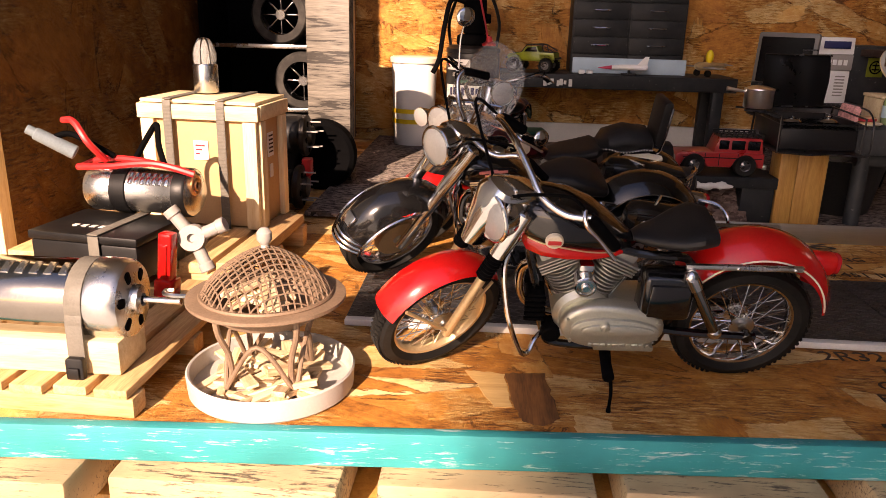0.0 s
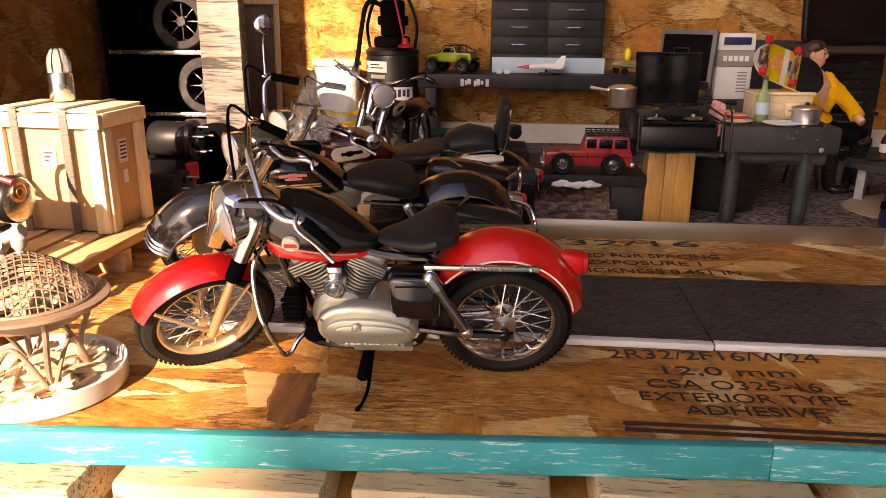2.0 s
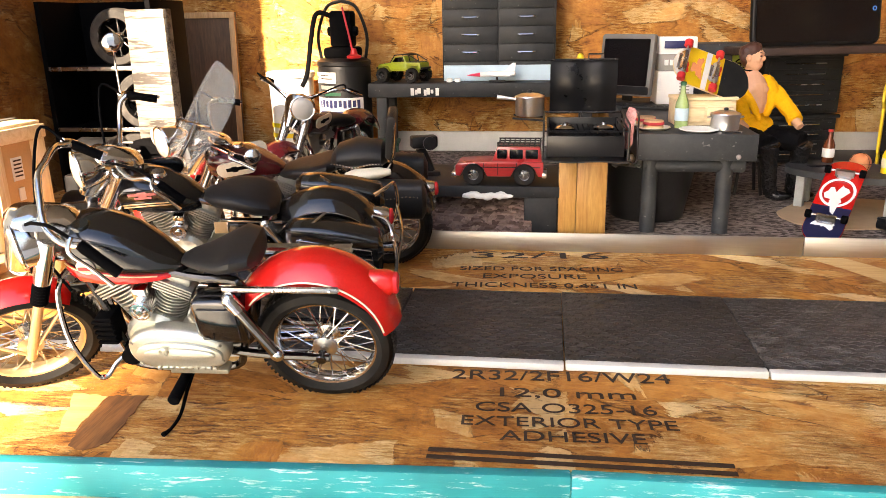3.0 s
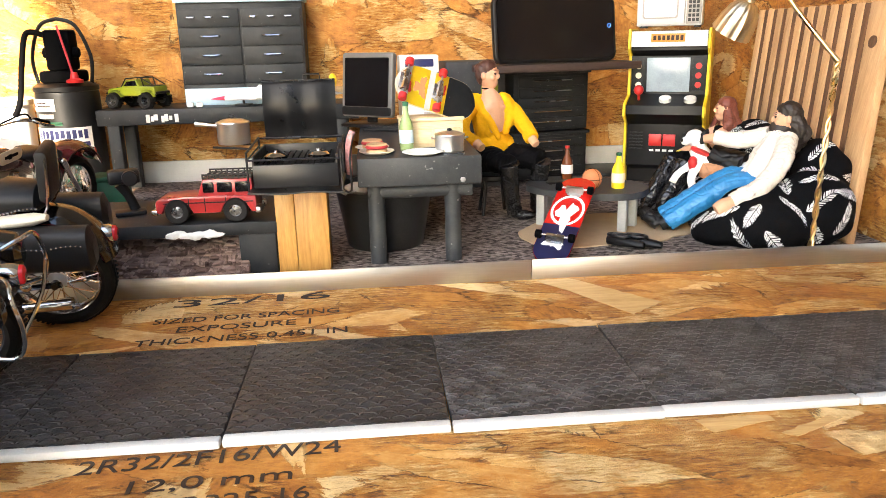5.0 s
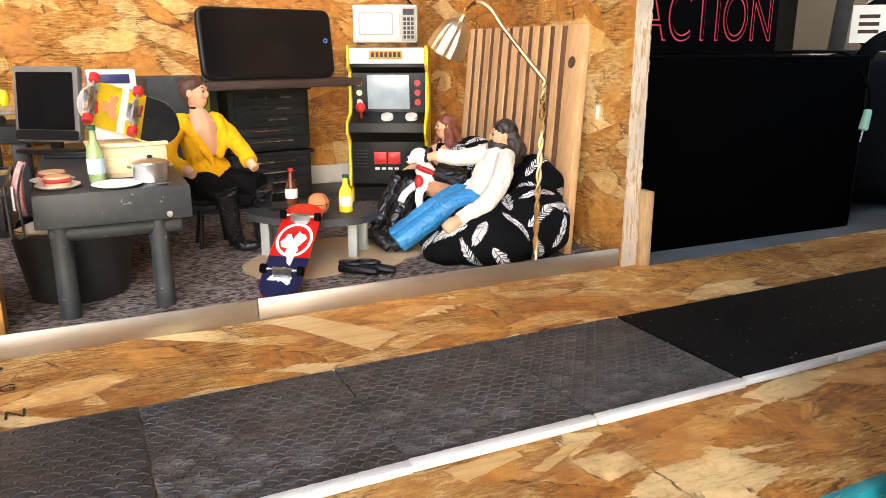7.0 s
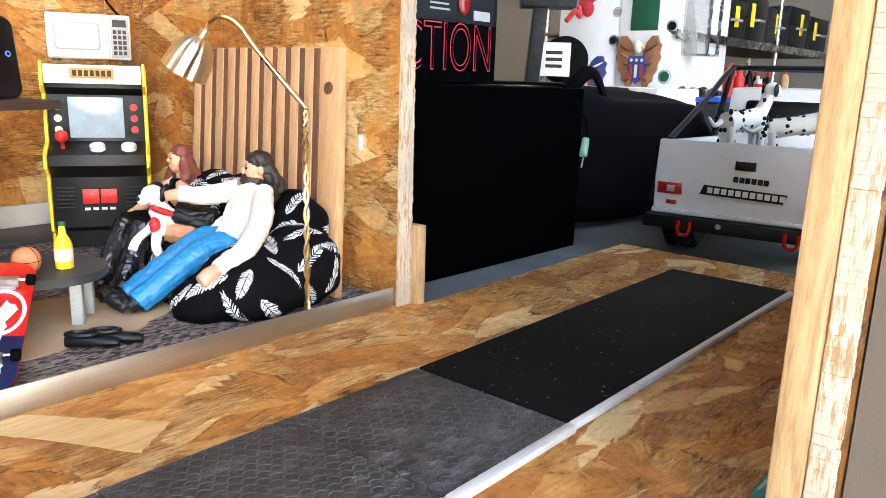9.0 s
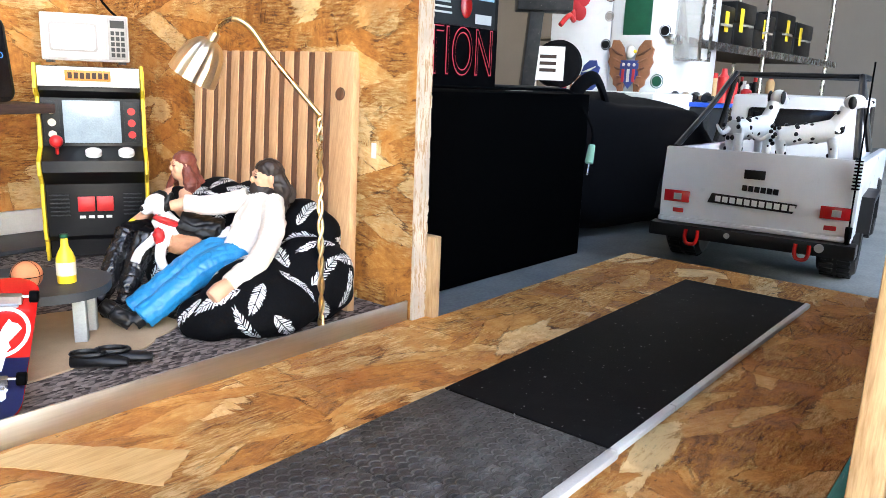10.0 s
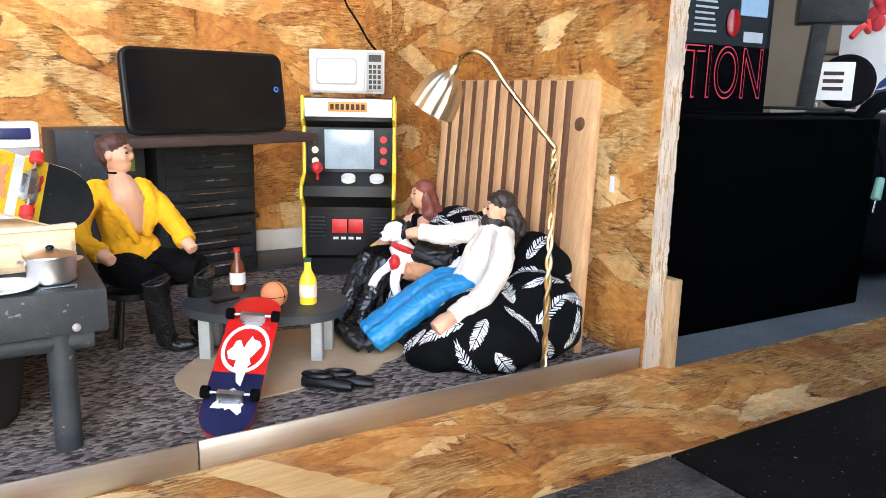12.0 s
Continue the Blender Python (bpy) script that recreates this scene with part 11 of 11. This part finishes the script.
gf = thing("glass_case", pose(2.24, 1.125, 0.250), "clear case in a thin metal frame hanging on the wall", "display case")
bm = B()
for y in (-0.075, 0.075):
    for x in (-0.03, 0.03):
        box(bm, x - 0.003, x + 0.003, y - 0.003, y + 0.003, 0, 0.30)
for z in (0.0, 0.297):
    box(bm, -0.03, 0.03, -0.075, 0.075, z, z + 0.004)
part("frame", bm, STEEL, gf)
bm = B()
box(bm, -0.0315, -0.0305, -0.072, 0.072, 0.004, 0.296)
part("pane", bm, CLEAR, gf)
bm = B()
tube(bm, [(0, -0.02, 0.006), (0, 0.0, 0.12), (0.0, 0.03, 0.22)], 0.02, 8, smooth=4)
part("rolled_sheet", bm, GREY_PLASTIC, gf)
br = thing("wall_bracket", pose(2.24, 1.125, -0.0198), "dark upright carrying the glass case", "bracket")
bm = B()
box(bm, 0.04, 0.06, -0.01, 0.01, 0, 0.60, 0.001)
box(bm, -0.03, 0.04, -0.01, 0.01, 0.262, 0.2685, 0.001)
part("upright", bm, WALL_PAINT, br)

# metal shelving behind the truck, running away along the back
RACK = pose(2.43, 1.10, -0.0198, 0, 0, 90)
SHELF_BOARD = timber("grey_shelf_board", (0.22, 0.17, 0.12), (0.10, 0.075, 0.05), "x", wear=0.3)
rk = thing("shelf_rack", RACK, "grey metal shelf rack loaded with tool cases", "shelf rack")
for x, y in ((0.02, 0.26), (0.36, 0.26), (0.02, -0.46), (0.36, -0.46), (0.02, -1.20), (0.36, -1.20)):
    bm = B()
    cyl(bm, (x, y, 0), (x, y, 1.0), 0.007, seg=12)
    part("upright", bm, STEEL, rk)
for z in (0.165, 0.315, 0.62):
    bm = B()
    box(bm, 0.0, 0.38, -1.25, 0.28, z, z + 0.006, 0.001)
    shelf = part("shelf", bm, SHELF_BOARD, rk, "brown board shelf")
    bm = B()
    box(bm, -0.005, -0.0005, -1.25, 0.28, z - 0.011, z + 0.010, 0.001)
    part("shelf_edge", bm, STEEL, shelf, "pale metal shelf edge")
for k, (y, w, h) in enumerate(((0.19, 0.075, 0.115), (0.03, 0.070, 0.135), (-0.13, 0.075, 0.105), (-0.30, 0.080, 0.125), (-0.48, 0.085, 0.110), (-0.68, 0.095, 0.130), (-0.90, 0.10, 0.115))):
    c = thing("tool_case", RACK @ pose(0.100, y, 0.3216), "black plastic tool case with yellow latches on the shelf", "tool case", "tool cases on the shelf")
    bm = B()
    box(bm, -0.07, 0.07, -w, w, 0, h * 0.55, 0.004)
    part("body", bm, BLACK, c)
    bm = B()
    box(bm, -0.072, 0.072, -w * 1.02, w * 1.02, h * 0.56, h, 0.005)
    part("lid", bm, BLACK, c)
    bm = B()
    tube(bm, [(-0.0725, -w * 0.35, h * 0.50), (-0.084, -w * 0.30, h * 0.50), (-0.084, w * 0.30, h * 0.50), (-0.0725, w * 0.35, h * 0.50)], 0.0035, 8)
    part("handle", bm, GREY_PLASTIC, c)
    bm = B()
    q = 0.55 - 0.35 * (k % 3)
    box(bm, -0.076, -0.0725, q * w - 0.012, q * w + 0.012, h * 0.35, h * 0.85, 0.001)
    part("tag", bm, YELLOW, c, "yellow tag")
rng = random.Random(31)
for k in range(40):
    y = 0.24 - 0.026 * k + rng.uniform(-0.006, 0.006)
    h, r = rng.uniform(0.035, 0.095), rng.uniform(0.009, 0.016)
    mt = rng.choice((RED_PLASTIC, WHITE, GREY_PLASTIC, BLACK, BLACK, KRAFT, GREY_FURN, STEEL))
    p = thing("spray_bottle", RACK @ pose(0.035 + rng.uniform(0, 0.12), y, 0.1716), "small bottle standing among others on the shelf", "bottle", "bottles on the shelf")
    bm = B()
    lathe(bm, [(0, 0), (r, 0), (r, h * 0.7), (r * 0.5, h * 0.82), (0, h * 0.82)], 14)
    part("body", bm, mt, p)
    bm = B()
    cyl(bm, (0, 0, h * 0.82), (0, 0, h), r * 0.5, seg=12)
    part("cap", bm, rng.choice((RED_PLASTIC, BLACK, WHITE)), p)
tb2 = thing("parts_tray", pose(2.10, 1.010, -0.0198), "blue tray of small tools on a dark trolley", "trolley")
bm = B()
box(bm, -0.05, 0.06, -0.06, 0.06, 0, 0.170, 0.003)
part("body", bm, GREY_FURN, tb2)
bm = B()
box(bm, -0.055, 0.065, -0.065, 0.065, 0.1705, 0.180, 0.002)
part("tray", bm, surf("blue_plastic", (0.02, 0.08, 0.50), 0.4), tb2, "bright blue tray")
for k in range(8):
    bm = B()
    y = 0.96 + 0.012 * k
    cyl(bm, (2.06 + 0.01 * (k % 3), y, 0.1685), (2.12, y + 0.015, 0.1685 + 0.004 * (k % 2)), 0.006 + 0.003 * (k % 2), seg=10, bevel=0.001)
    solid("hand_tool", bm, (BLACK, GREY_FURN, TAN_METAL)[k % 3], "small dark hand tool lying in the blue tray", "hand tool", "tools in the tray")
for k, (y, r, h) in enumerate(((0.945, 0.012, 0.070), (0.925, 0.010, 0.055))):
    bm = B()
    lathe(bm, [(0, 0), (r, 0), (r, h * 0.75), (r * 0.5, h * 0.85), (r * 0.4, h), (0, h)], 16, pose(2.09, y, 0.1606))
    solid("glue_bottle", bm, RED_PLASTIC, "red plastic squeeze bottle on the trolley", "bottle", "red bottles")
